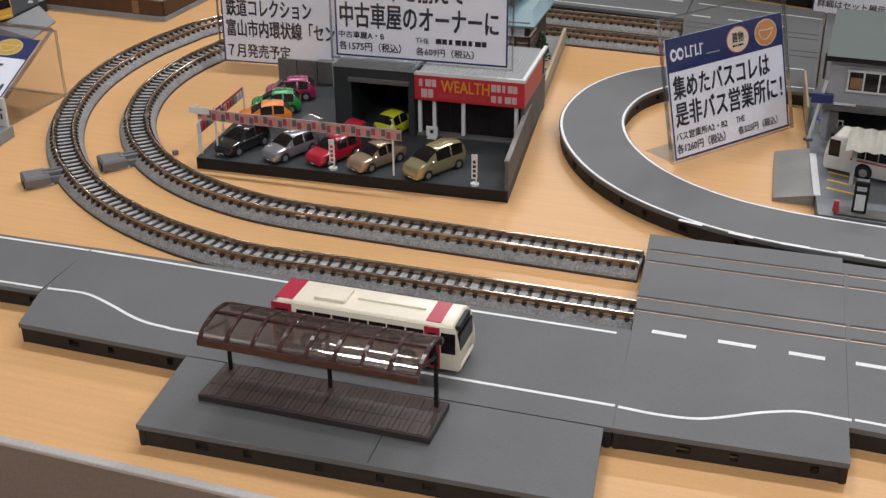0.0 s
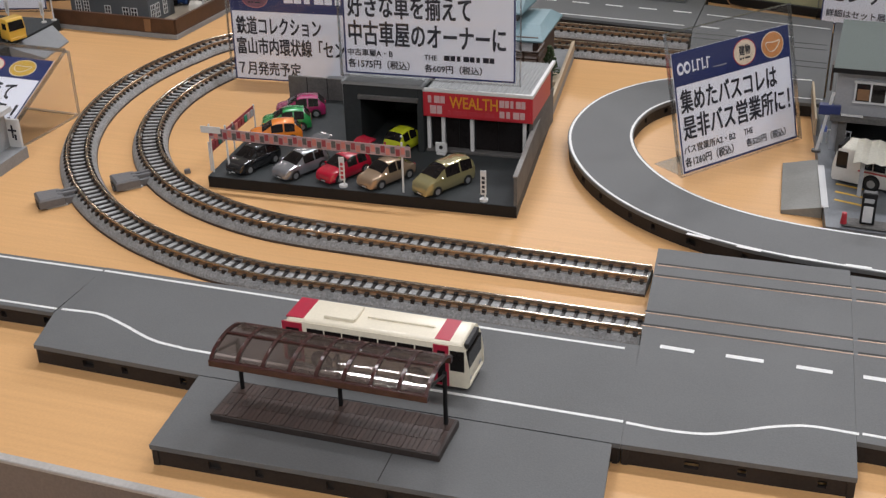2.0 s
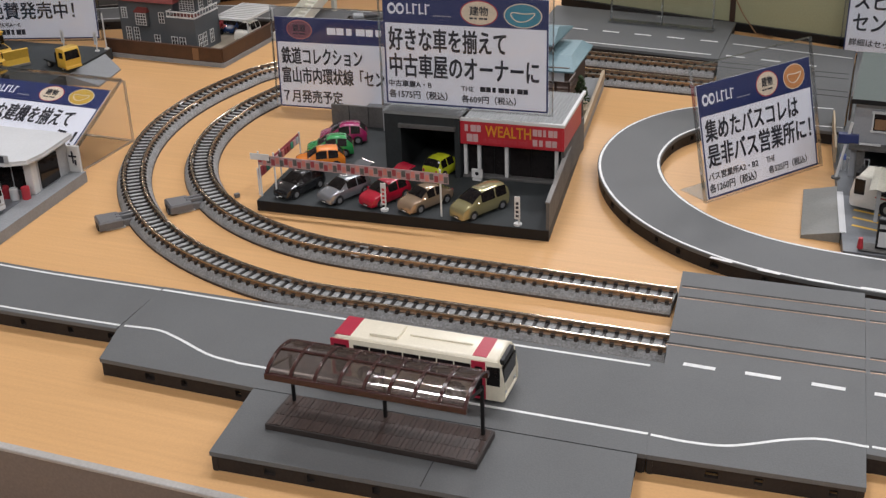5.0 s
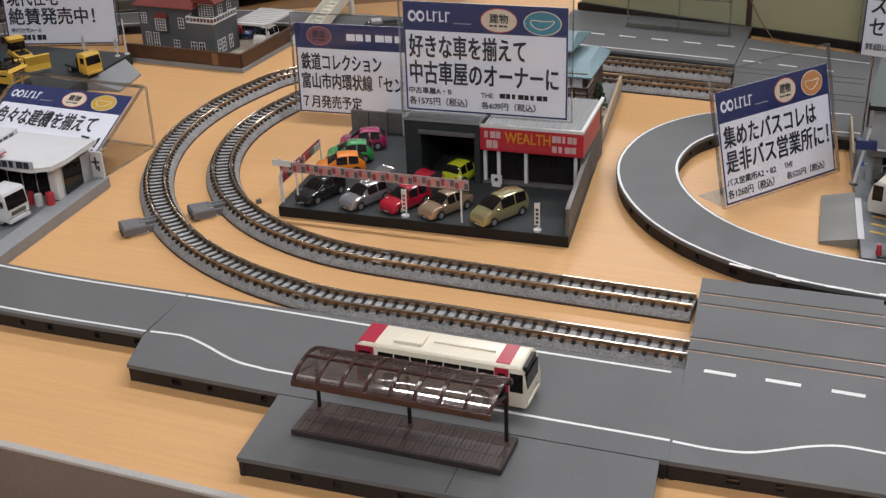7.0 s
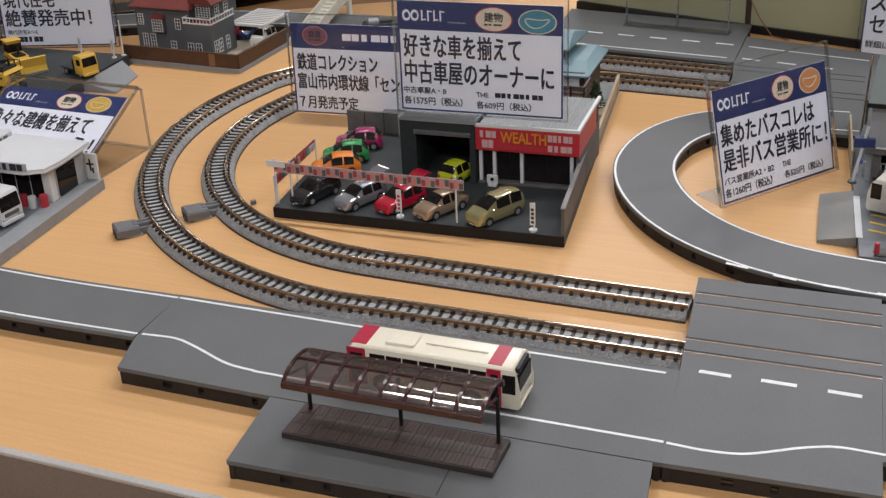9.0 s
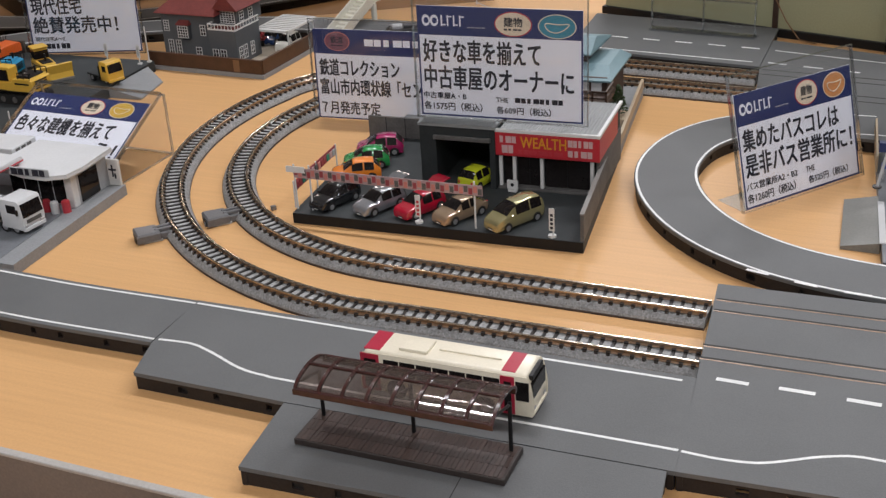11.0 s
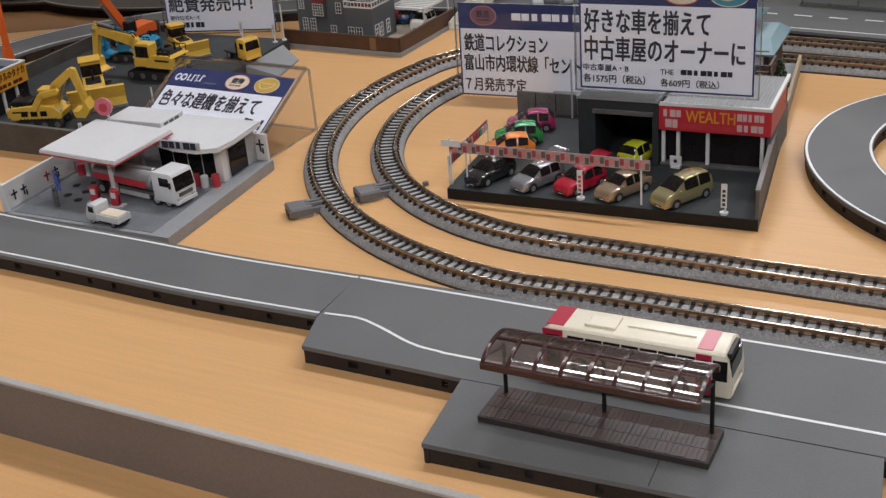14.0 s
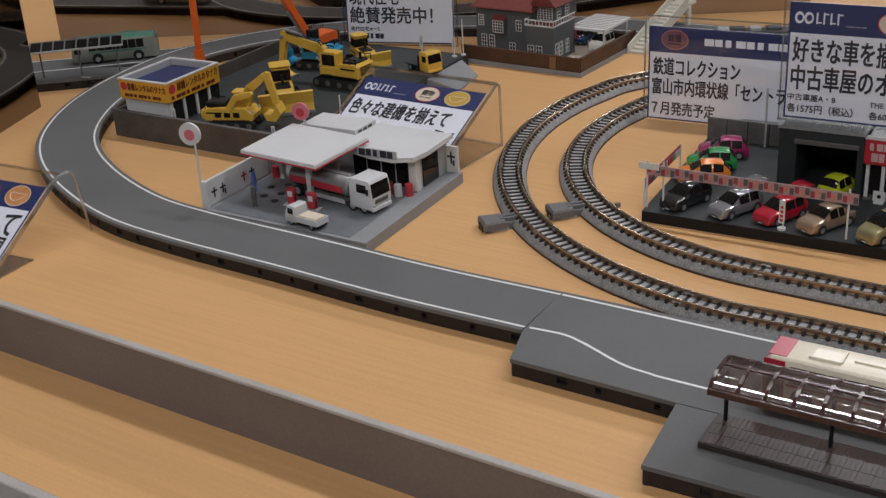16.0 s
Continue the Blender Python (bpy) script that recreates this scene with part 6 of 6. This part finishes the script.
def town_house():
    t = thing("town_house", -405, 341, 3.4, -5, "dark grey town house with red roof and white windows", "house")
    part("main_wall", box(B(), -44, 12, -12, 34, 0, 40, 0.2), HOUSEGREY, t)
    part("wing_wall", box(B(), 10, 37, -19, 18, 0, 30, 0.2), HOUSEGREY, t)
    part("upper_wing", box(B(), 12, 30, -4, 34, 30, 44), HOUSEGREY, t)
    part("porch_floor", box(B(), 10.6, 36.4, -18.4, -4, 29.6, 30.2), EMBBROWN, t)
    bal = B()
    for a in ((9.6, 37.4, -19.4, -18.6), (36.6, 37.4, -18.6, 18), (9.6, 10.4, -18.6, -4)):
        box(bal, a[0], a[1], a[2], a[3], 34.2, 35.2)
        box(bal, a[0], a[1], a[2], a[3], 29.6, 30.8)
    for k in range(9):
        box(bal, 9.8 + k * 3.4, 10.3 + k * 3.4, -19.3, -18.7, 30.6, 34.4)
        box(bal, 36.7, 37.3, -18.6 + k * 4.4, -18.1 + k * 4.4, 30.6, 34.4)
    part("balcony_rail", bal, WHITE, t, "white balcony rail")
    rf = rings(B(), [[(-48, -16, 40), (15, -16, 40), (15, 38, 40), (-48, 38, 40)], [(-47, -15, 41), (14, -15, 41), (14, 37, 41), (-47, 37, 41)], [(-30, 10, 58), (4, 10, 58), (4, 12, 58), (-30, 12, 58)]])
    part("roof", rf, ROOFRED, t, "dull red hipped roof")
    rf = rings(B(), [[(8, -9, 44), (34, -9, 44), (34, 38, 44), (8, 38, 44)], [(20, -8, 57), (22, -8, 57), (22, 38, 57), (20, 38, 57)]])
    part("gable_roof", rf, ROOFRED, t, "dull red gable roof")
    for x0, x1, z0, z1, nx, nz in ((-41, -36, 24, 33, 2, 4), (-3, 2, 22, 31, 2, 3), (-38.5, -33.5, 0.8, 16, 2, 5), (-30.5, -25.5, 0.8, 16, 2, 5), (-10, -4.6, 2, 11, 2, 3)):
        lattice(t, x0, x1, -12, z0, z1, nx, nz)
    part("bay_window", box(B(), -25, -13, -16, -12, 19, 31, 0.2), HOUSEGREY, t)
    lattice(t, -24, -14, -16, 20, 30, 4, 4)
    part("bay_roof", rings(B(), [[(-26, -17.4, 31), (-12, -17.4, 31), (-12, -12, 31), (-26, -12, 31)], [(-24, -12.6, 34.5), (-14, -12.6, 34.5), (-14, -12, 34.5), (-24, -12, 34.5)]]), ROOFRED, t)
    for x0, x1 in ((12.5, 18), (20.5, 26)):
        lattice(t, x0, x1, -19, 3, 13, 2, 3)
    for y0, y1 in ((-16, -11), (-9, -4), (2, 7)):
        lattice(t, y0, y1, 37, 4, 15, 2, 3, "side")
    lattice(t, 14, 28, -4, 32, 42, 5, 5)
    t.scale = (0.84, 0.84, 0.84)
    for y0, y1 in ((0, 6), (14, 20)):
        lattice(t, y0, y1, 30, 33, 41, 2, 3, "side")


def carport():
    t = thing("carport", -359, 372, 3.4, -5, "white slatted carport on thin posts", "carport")
    for x, y in ((-15, -17), (10, -17), (-15, 19), (10, 19)):
        part("post", cyl(B(), (x, y, 0), (x, y, 17), 0.6, 8), WHITE, t)
    fr = B()
    for a in ((-17, -15.6, -20, 22), (10.6, 12, -20, 22), (-17, 12, -20, -18.6), (-17, 12, 20.6, 22)):
        box(fr, *a, 16.6, 18.2)
    part("roof_frame", fr, WHITE, t)
    for i in range(9):
        part("slat", box(B(), -16, 11, -18 + i * 4.4, -15.6 + i * 4.4, 17.2, 18.0), WHITE, t)
    car_at(-357, 366, 3.4, 262, paint("car_paint", (0.7, 0.68, 0.62), 0.2), "small cream van under the carport", 22, 11, 12.5, "van")
    car_at(-375, 381, 3.4, 262, paint("car_paint", (0.03, 0.07, 0.2), 0.2), "dark blue car beside the carport", 20, 9, 9.5)
    s = thing("potted_shrub", -383, 372, 3.4, 0, "dark red shrub in a tub beside the house", "shrub")
    part("tub", cyl(B(), (0, 0, 0), (0, 0, 4), 2.6, 12, 3), BLACK, s)
    bm = B()
    rnd = random.Random(4)
    for _ in range(60):
        c = Vector((rnd.gauss(0, 2), rnd.gauss(0, 2), 7 + rnd.gauss(0, 2)))
        bmesh.ops.create_icosphere(bm, subdivisions=1, radius=rnd.uniform(0.5, 1.0), matrix=Matrix.Translation(c))
    part("foliage", bm, EMBRED, s)


SANDY = mat("sandy_yard", (0.38, 0.33, 0.26), 0.7, vary=0.15)
FENCE = mat("dark_brown_fence", (0.075, 0.035, 0.018), 0.5, vary=0.2, size=120)
GATEWOOD = mat("light_wood_gate", (0.22, 0.12, 0.06), 0.5)
HOUSEGREY = mat("dark_grey_house_wall", (0.095, 0.102, 0.11), 0.6, vary=0.1)
ROOFRED = mat("dull_red_roof", (0.17, 0.035, 0.03), 0.5, vary=0.2, size=150)
house_plot()
town_house()
carport()


# ---- footbridge stair beside the house ----
def footbridge():
    t = thing("footbridge", -333, 373, 0, 80, "cream plastic footbridge stair beside the house plot", "footbridge")
    n, run, rise = 14, 62.0, 24.0
    for i in range(n):
        part("step", box(B(), i * run / n, (i + 1) * run / n + 0.4, -6, 6, i * rise / n, (i + 1) * rise / n), CREAMROOF, t)
    for y in (-7.2, 6.0):
        part("side_panel", side_prism(B(), [(-1, 0), (4, 0), (run, rise - 3), (run, rise + 6), (-1, 6)], y, y + 1.2), CREAMROOF, t, "cream side panel")
        part("pillar", box(B(), run - 1, run + 3, y - 1, y + 2.2, 0, rise - 2, 0.4), CREAMROOF, t)
    part("landing", box(B(), run, run + 12, -7.2, 7.2, rise - 2, rise, 0.2), CREAMROOF, t)


# ---- station house behind the shop ----
def station_house():
    t = thing("station_plot_base", 0, 0, 0, 0, "grey model plot behind the used-car shop", "model base")
    part("base", prism(B(), [(-215, 206), (-75.5, 206), (-83, 318), (-215, 318)], 0, 6), CONCRETE, t)
    part("side_wall", prism(B(), [(-77, 206), (-75.2, 206), (-82.6, 318), (-84.4, 318)], 6, 11.5), IVORYWALL, t, "pale tan side wall")
    h = thing("station_house", 0, 0, 6, 0, "dark brown house with teal roofs behind the shop", "house")
    part("lower_wall", box(B(), -150, -90, 243, 290, 0, 30, 0.2), DARKWOOD, h)
    part("upper_wall", box(B(), -150, -106, 262, 290, 30, 41, 0.2), DARKWOOD, h)
    part("lower_roof", rings(B(), [[(-152, 240, 28.0), (-87, 240, 28.0), (-86, 294, 28.0), (-152, 294, 28.0)], [(-152, 240, 29.0), (-87, 240, 29.0), (-86, 294, 29.0), (-152, 294, 29.0)], [(-152, 258, 33), (-92, 258, 33), (-92, 290, 33), (-152, 290, 33)]]), TEAL, h, "teal lower roof")
    part("upper_roof", rings(B(), [[(-154, 254, 39), (-102, 254, 39), (-99, 296, 39), (-154, 296, 39)], [(-154, 254, 40), (-102, 254, 40), (-99, 296, 40), (-154, 296, 40)], [(-150, 272, 45), (-103, 272, 45), (-103, 276, 45), (-150, 276, 45)]]), TEAL, h, "teal upper roof")
    for k in range(2):
        rail = box(B(), -118, -86, 224, 225, 23.4 + k * 3.6, 24.4 + k * 3.6)
        box(rail, -87, -86, 225, 243, 23.4 + k * 3.6, 24.4 + k * 3.6)
        part("balcony_rail", rail, DARKWOOD, h, "dark brown balcony rail")
    for k in range(5):
        part("balcony_post", box(B(), -118 + k * 7.8, -116.9 + k * 7.8, 224, 225, 0, 28), DARKWOOD, h)
    part("balcony_floor", box(B(), -118, -86, 224, 243, 19.6, 21), DARKWOOD, h)
    for k in range(3):
        part("window", box(B(), -114 + k * 7.5, -108 + k * 7.5, 242.4, 243.1, 22, 27), ROOFWHITE, h, "pale paper window")
    p = thing("potted_tree", -85, 252, 6, 0, "small dark green tree in a tan planter", "tree")
    part("planter", box(B(), -6, 6, -8, 8, 0, 5, 0.4), IVORYWALL, p)
    part("trunk", cyl(B(), (0, 0, 4), (0.4, 0, 14), 0.9, 8, 0.4), DARKWOOD, p)
    bm = B()
    rnd = random.Random(9)
    for _ in range(420):
        z = rnd.uniform(7, 23)
        r = 5.2 * (1.08 - (z - 7) / 18) * rnd.uniform(0.5, 1.05)
        a = rnd.uniform(0, 6.283)
        c = Vector((r * math.cos(a), r * math.sin(a), z))
        g = bmesh.ops.create_icosphere(bm, subdivisions=1, radius=rnd.uniform(0.35, 0.85))
        bmesh.ops.transform(bm, matrix=Matrix.Translation(c) @ Matrix.Diagonal((1, 1, 0.55, 1)), verts=g["verts"])
    part("crown", bm, LEAF, p)


IVORYWALL = mat("tan_wall", (0.45, 0.36, 0.25), 0.6, vary=0.12)
DARKWOOD = mat("dark_brown_timber", (0.055, 0.03, 0.02), 0.5, vary=0.25, size=120)
TEAL = mat("teal_roof", (0.15, 0.24, 0.27), 0.5, vary=0.12)
LEAF = mat("dark_green_foliage", (0.035, 0.06, 0.02), 0.7, vary=0.5, size=300)
station_house()


# ---- bus depot ----
def depot():
    t = thing("bus_depot_base", 0, 0, 0, 0, "pale grey model base of a bus depot", "model base")
    part("base", prism(B(), [(66.5, 99), (210, 86), (216, 250), (58, 263)], 0, 6), ROADPALE, t)
    part("kerb_strip", prism(B(), [(64.6, 118), (67.6, 118), (65.4, 166), (62.4, 166)], 6, 6.4), ROOFWHITE, t, "white painted kerb strip")
    for k in range(4):
        part("hatch_mark", sweep(B(), [(70 + k * 0.4, 128 + k * 9), (82 + k * 0.4, 124 + k * 9)], [(-0.8, 6), (0.8, 6), (0.8, 6.1), (-0.8, 6.1)]), YELLOW, t, "yellow floor marking")
    part("fence", prism(B(), [(60, 205), (61, 205), (58.8, 262), (57.8, 262)], 6, 15), IVORYWALL, t)
    r = thing("road_ramp", 0, 0, 0, 0, "grey plastic ramp against the depot base", "ramp")
    part("slope", rings(B(), [[(47.5, 121, 0), (65, 119.5, 0), (65, 119.5, 5.4), (47.5, 121, 1.6)], [(46.5, 176, 0), (62.5, 175, 0), (62.5, 175, 5.4), (46.5, 176, 1.6)]]), FEEDGREY2, r)
    h = thing("depot_building", 0, 0, 6, -4, "white depot building with dark green roof", "building")
    x0, y0 = 54, 190
    part("upper_wall", box(B(), x0, 205, y0, y0 + 60, 19, 42, 0.2), PALEWALL, h)
    part("side_wall", box(B(), x0, x0 + 3, y0 + 2, y0 + 60, 0, 19), PALEWALL, h)
    part("back_wall", box(B(), x0, 205, y0 + 56, y0 + 60, 0, 19), GARAGE, h)
    part("lintel", box(B(), x0 - 1, 206, y0 - 3, y0 + 1, 16.5, 19.6, 0.2), LOTWALL, h)
    for x in (x0 + 3, x0 + 40, x0 + 80):
        part("bay_pillar", box(B(), x, x + 4, y0, y0 + 4, 0, 17), LOTWALL, h)
    part("roof", rings(B(), [[(x0 - 2, y0 - 4, 42), (207, y0 - 4, 42), (207, y0 + 64, 46), (x0 - 2, y0 + 64, 46)], [(x0 - 2, y0 - 4, 43.6), (207, y0 - 4, 43.6), (207, y0 + 64, 47.6), (x0 - 2, y0 + 64, 47.6)]]), DARKGREEN, h, "dark green roof")
    part("roof_edge", box(B(), x0 - 2.2, 207, y0 - 4.6, y0 - 4, 41.4, 43.8), BLACK, h)
    for xa in (x0 + 9, x0 + 44, x0 + 74):
        w = part("window", box(B(), xa, xa + 21, y0 - 0.5, y0, 27, 36), DARKGLASS, h, "brown-tinted window")
        fr = B()
        for k in range(4):
            box(fr, xa + k * 7 - 0.4, xa + k * 7 + 0.4, y0 - 0.8, y0 - 0.3, 26.6, 36.4)
        box(fr, xa - 0.8, xa + 21.8, y0 - 1.4, y0 - 0.3, 36, 37.2)
        box(fr, xa - 0.8, xa + 21.8, y0 - 1.0, y0 - 0.3, 26, 26.8)
        part("window_frame", fr, ROOFWHITE, w)
        part("curtain", box(B(), xa + 1, xa + 6.4, y0 - 0.7, y0 - 0.5, 27.6, 33), GATEWOOD, w)
    part("lamp_strip", box(B(), x0 + 4, x0 + 14, y0 - 3.8, y0 - 3.0, 20, 20.9), ROOFWHITE, h, "pale lamp strip")
    part("side_board", box(B(), x0 - 3, x0 - 2, y0 + 2, y0 + 9, 30, 43, 0.2), DARKWOOD, h, "dark side board")
    c = thing("depot_canopy", 0, 0, 6, -6, "white corrugated canopy over the bus", "canopy")
    n = 16
    bm = B()
    rows = []
    for j in range(2):
        rows.append([bm.verts.new((62 + i * 3.0, 133 + j * 24 - (0 if i else 0), 19.2 + (0.9 if i % 2 else 0) + (2 if j else 0))) for i in range(3 * n)])
    for i in range(3 * n - 1):
        bm.faces.new((rows[0][i], rows[0][i + 1], rows[1][i + 1], rows[1][i]))
    bmesh.ops.solidify(bm, geom=list(bm.faces), thickness=0.8)
    part("roof_sheet", bm, CREAMROOF, c, "white corrugated sheet")
    for x in (66, 112):
        part("post", box(B(), x - 0.9, x + 0.9, 141, 142.8, 0, 19.6), PALEGREY, c)
    m = thing("depot_mast", 64.5, 186, 6, 0, "pale mast with blue boxes and a dark panel", "mast")
    part("post", cyl(B(), (-3, -2, 0), (2, 0, 30), 0.8, 8), ROOFWHITE, m)
    part("foot", cyl(B(), (-3, -2, 0), (-3, -2, 1), 2.2, 12), LOTWALL, m)
    part("blue_box", box(B(), -4, 6, -2, 2, 19, 24, 0.3), NAVY, m, "dark blue box")
    part("blue_joint", box(B(), -2, 1, -1.4, 1.4, 10, 12.6, 0.3), STAFFBLUE, m)
    g = thing("guard_rail", 64, 196, 6, -4, "white guard rail beside the depot", "rail")
    gr = B()
    for k in range(7):
        cyl(gr, (k * 2.2, 0, 0), (k * 2.2, 0, 7), 0.3, 6)
    box(gr, -0.4, 13.6, -0.35, 0.35, 6.8, 7.4)
    part("rail_bars", gr, ROOFWHITE, g)
    pump_d = thing("fuel_pump", 83, 103, 6, -6, "black fuel pump with white panel on an island", "fuel pump", "fuel pumps")
    part("island", box(B(), -10, 26, -4, 4, 0, 1.4, 0.6), LOTWALL, pump_d)
    part("cabinet", box(B(), -3, 3, -1.8, 1.8, 1.4, 16, 0.4), BLACK, pump_d)
    part("display", box(B(), -2, 2, -2.0, -1.75, 2.6, 10.0), ROOFWHITE, pump_d)
    part("dials", box(B(), -2, 2, -2.0, -1.75, 11.6, 13.6), PALEGREY, pump_d)
    k = thing("fire_bucket", 73.5, 101, 7.4, 0, "small dark red bucket beside the pump", "bucket")
    part("shell", cyl(B(), (0, 0, 0), (0, 0, 5), 1.4, 12, 1.0), EMBRED, k)


FEEDGREY2 = mat("ramp_grey", (0.19, 0.19, 0.175), 0.5)
PALEWALL = mat("pale_depot_wall", (0.3, 0.31, 0.33), 0.6, vary=0.08)
DARKGREEN = mat("dark_green_roof", (0.03, 0.05, 0.042), 0.6, vary=0.12)
depot()
footbridge()
BUSRED = paint("bus_red", (0.5, 0.06, 0.06), 0.3)
bus_at(100.5, 144, 6.2, 160, "white and red model bus under the depot canopy", paint("bus_white", (0.72, 0.7, 0.66), 0.3), CREAMROOF, BUSRED, 62, 16, 18, bands=False)


# ---- far side: road, crossing, board ----
BACK = deck_piece([(-150, 389), (-16.5, 366.5), (-13, 457), (-150, 480)], "grey plastic road piece at the far side")
painted(BACK, [(-149, 394.5), (-22, 376)])
for k in range(6):
    x = -149 + k * 23.3
    painted(BACK, [(x, 424 - k * 3.2), (x + 12, 422 - k * 3.2)], 1.0)
BCROSS = deck_piece([(-9, 254), (64, 246), (70, 403), (-13.6, 428), (-16.1, 366.5)], "grey plastic tram crossing piece at the far side", 7.85)
painted(BCROSS, [(-10, 404), (68, 386)], 0.65, 7.85)
painted(BCROSS, [(-7, 262), (64, 254)], 0.65, 7.85)
for a, b in (((-12, 376.5), (0, 374)), ((11, 372), (23, 369.5)), ((34, 367), (46, 364.5)), ((6, 290), (16, 289)), ((28, 287), (38, 286)), ((48, 284), (58, 283))):
    painted(BCROSS, [a, b], 1.0, 7.85)
for y0 in (361.4, 351.6, 326.4, 316.6):
    part("groove", sweep(B(), [(-14, y0), (66, y0 - 9.5)], [(-0.6, 7.85), (0.6, 7.85), (0.6, 7.92), (-0.6, 7.92)]), SEAM, BCROSS, "dark rail groove")
BRIGHT = deck_piece([(65, 246), (230, 228), (236, 352), (71, 403)], "grey plastic tram road piece by the depot", 7.85)
BRANCH = road_strip([(-640, 254.5), (-700, 206), (-820, 110)], 17, "grey plastic branch road at the far corner", (15.4, -15.4), 7.7)

st = thing("acrylic_stand", -102, 443, 8, -9, "empty clear acrylic stand on the far road", "stand")
bm = box(B(), 0, 77, -4, 4, 0, 1.6)
part("base", bm, ACRYL_EDGE, st)
part("sheet", box(B(), 0, 77, -0.4, 0.4, 1.6, 70), ACRYL, st).visible_shadow = False
fr = B()
for x in (1, 39, 76):
    box(fr, x - 0.5, x + 0.5, -1, 1, 1.6, 70)
box(fr, 0, 77, -1, 1, 24, 25)
part("edges", fr, ACRYL_EDGE, st).visible_shadow = False
OLIVE = mat("pale_olive_board", (0.36, 0.36, 0.22), 0.5, vary=0.08, size=8)
bk = thing("back_board", -150, 511, 0, -18.5, "pale olive display board behind the layout", "board")
part("left_panel", box(B(), 0, 139, 0, 4, 6, 160), OLIVE, bk)
part("right_panel", box(B(), 143, 420, 0, 4, 6, 160), OLIVE, bk)
part("base_strip", box(B(), -2, 420, -3, 5, 0, 6, 0.5), BLACK, bk, "black base strip")
part("centre_post", box(B(), 139, 143, -1.5, 5, 6, 160, 0.4), DARKWOOD, bk, "dark joint post")
bars(bk, 42, 62, 20, 22, 5, INK, -0.1)
bars(bk, 64, 100, 22, 30, 6, LOTWALL, -0.1)
cab = thing("cable", 0, 0, 0, 0, "thin brown and white cable on the board", "cable")
pts = [Vector((-60, 473, 22)), Vector((-45, 470, 30)), Vector((-22, 462, 38)), Vector((-8, 456, 14)), Vector((2, 452, 2)), Vector((14, 448, 0.8))]
bm = B()
for a, b in zip(pts, pts[1:]):
    cyl(bm, a, b, 0.5, 6)
part("wire", bm, GATEWOOD, cab)


# ---- bus stop on the branch road ----
STOP = deck_piece([(-661, 203), (-689.5, 191.5), (-752, 141), (-735, 121), (-704, 146), (-660, 180)], "dark grey plastic pavement piece on the branch road", 7.6)


def branch_shelter():
    t = thing("bus_shelter", -683, 172, 7.6, 40, "small dark bus shelter with a pale roof edge", "bus shelter")
    L = 66.0
    for x in (-27.0, 0.0, 27.0):
        part("post", cyl(B(), (x, 3, 0), (x, 3, 22.5), 0.6, 8), FEEDGREY, t, "grey post")
    part("roof_edge", box(B(), -L / 2, L / 2, -7.6, -6.8, 20.6, 22.0, 0.15), PALEGREY, t, "pale roof edge")
    part("ridge", box(B(), -L / 2, L / 2, 5.6, 6.6, 24.6, 25.8, 0.15), FEEDGREY, t)
    for i in range(9):
        x = -L / 2 + 0.5 + i * (L - 1) / 8
        part("roof_bar", limb(B(), (-6.8, 21.6), (5.8, 25.2), 0.9, 0.9, 0.9), FEEDGREY, t).matrix_local = pose(x * MM, 0, 0, 0, 0, 90)
    for i in range(8):
        x0 = -L / 2 + 1 + i * (L - 1) / 8
        bm = rings(B(), [[(x0, -6.8, 21.2), (x0 + 7.2, -6.8, 21.2), (x0 + 7.2, -6.8, 21.5), (x0, -6.8, 21.5)], [(x0, 5.8, 24.8), (x0 + 7.2, 5.8, 24.8), (x0 + 7.2, 5.8, 25.1), (x0, 5.8, 25.1)]])
        part("roof_pane", bm, DARKGLASS, t, "dark roof pane")


branch_shelter()
part("notice", box(B(), -680, -672, 168, 170.5, 7.6, 7.75), PALEGREY, STOP, "small white patch")

# ---- mirror panels at the far left ----
def mirror_mat(colour):
    m = bpy.data.materials.new("mirror_silver")
    m.use_nodes = True
    b = m.node_tree.nodes["Principled BSDF"]
    b.inputs["Base Color"].default_value = (*colour, 1)
    b.inputs["Metallic"].default_value, b.inputs["Roughness"].default_value = 1.0, 0.04
    return m


MIRROR = mirror_mat((0.42, 0.37, 0.33))
# same silver, tint darkened so the reflection in it comes out dimmer
DIMMED_MIRROR = mirror_mat((0.27, 0.235, 0.21))


def mirror_panel(a, b, h, label, silver):
    d = Vector(b) - Vector(a)
    t = thing("mirror_panel", a[0], a[1], 0, math.degrees(math.atan2(d.y, d.x)), label, "mirror", "mirror panels")
    part("glass", box(B(), 0, d.length, 0, 3, 0, h), silver, t, "silvered mirror glass")
    part("backing", box(B(), 0, d.length, 3.2, 6, 0, h), BLACK, t)


mirror_panel((-800, 263), (-250, 536), 260, "tall mirror panel behind the far road", MIRROR)
mirror_panel((-640, 20), (-674, 122), 260, "tall mirror panel beside the road bend", DIMMED_MIRROR)
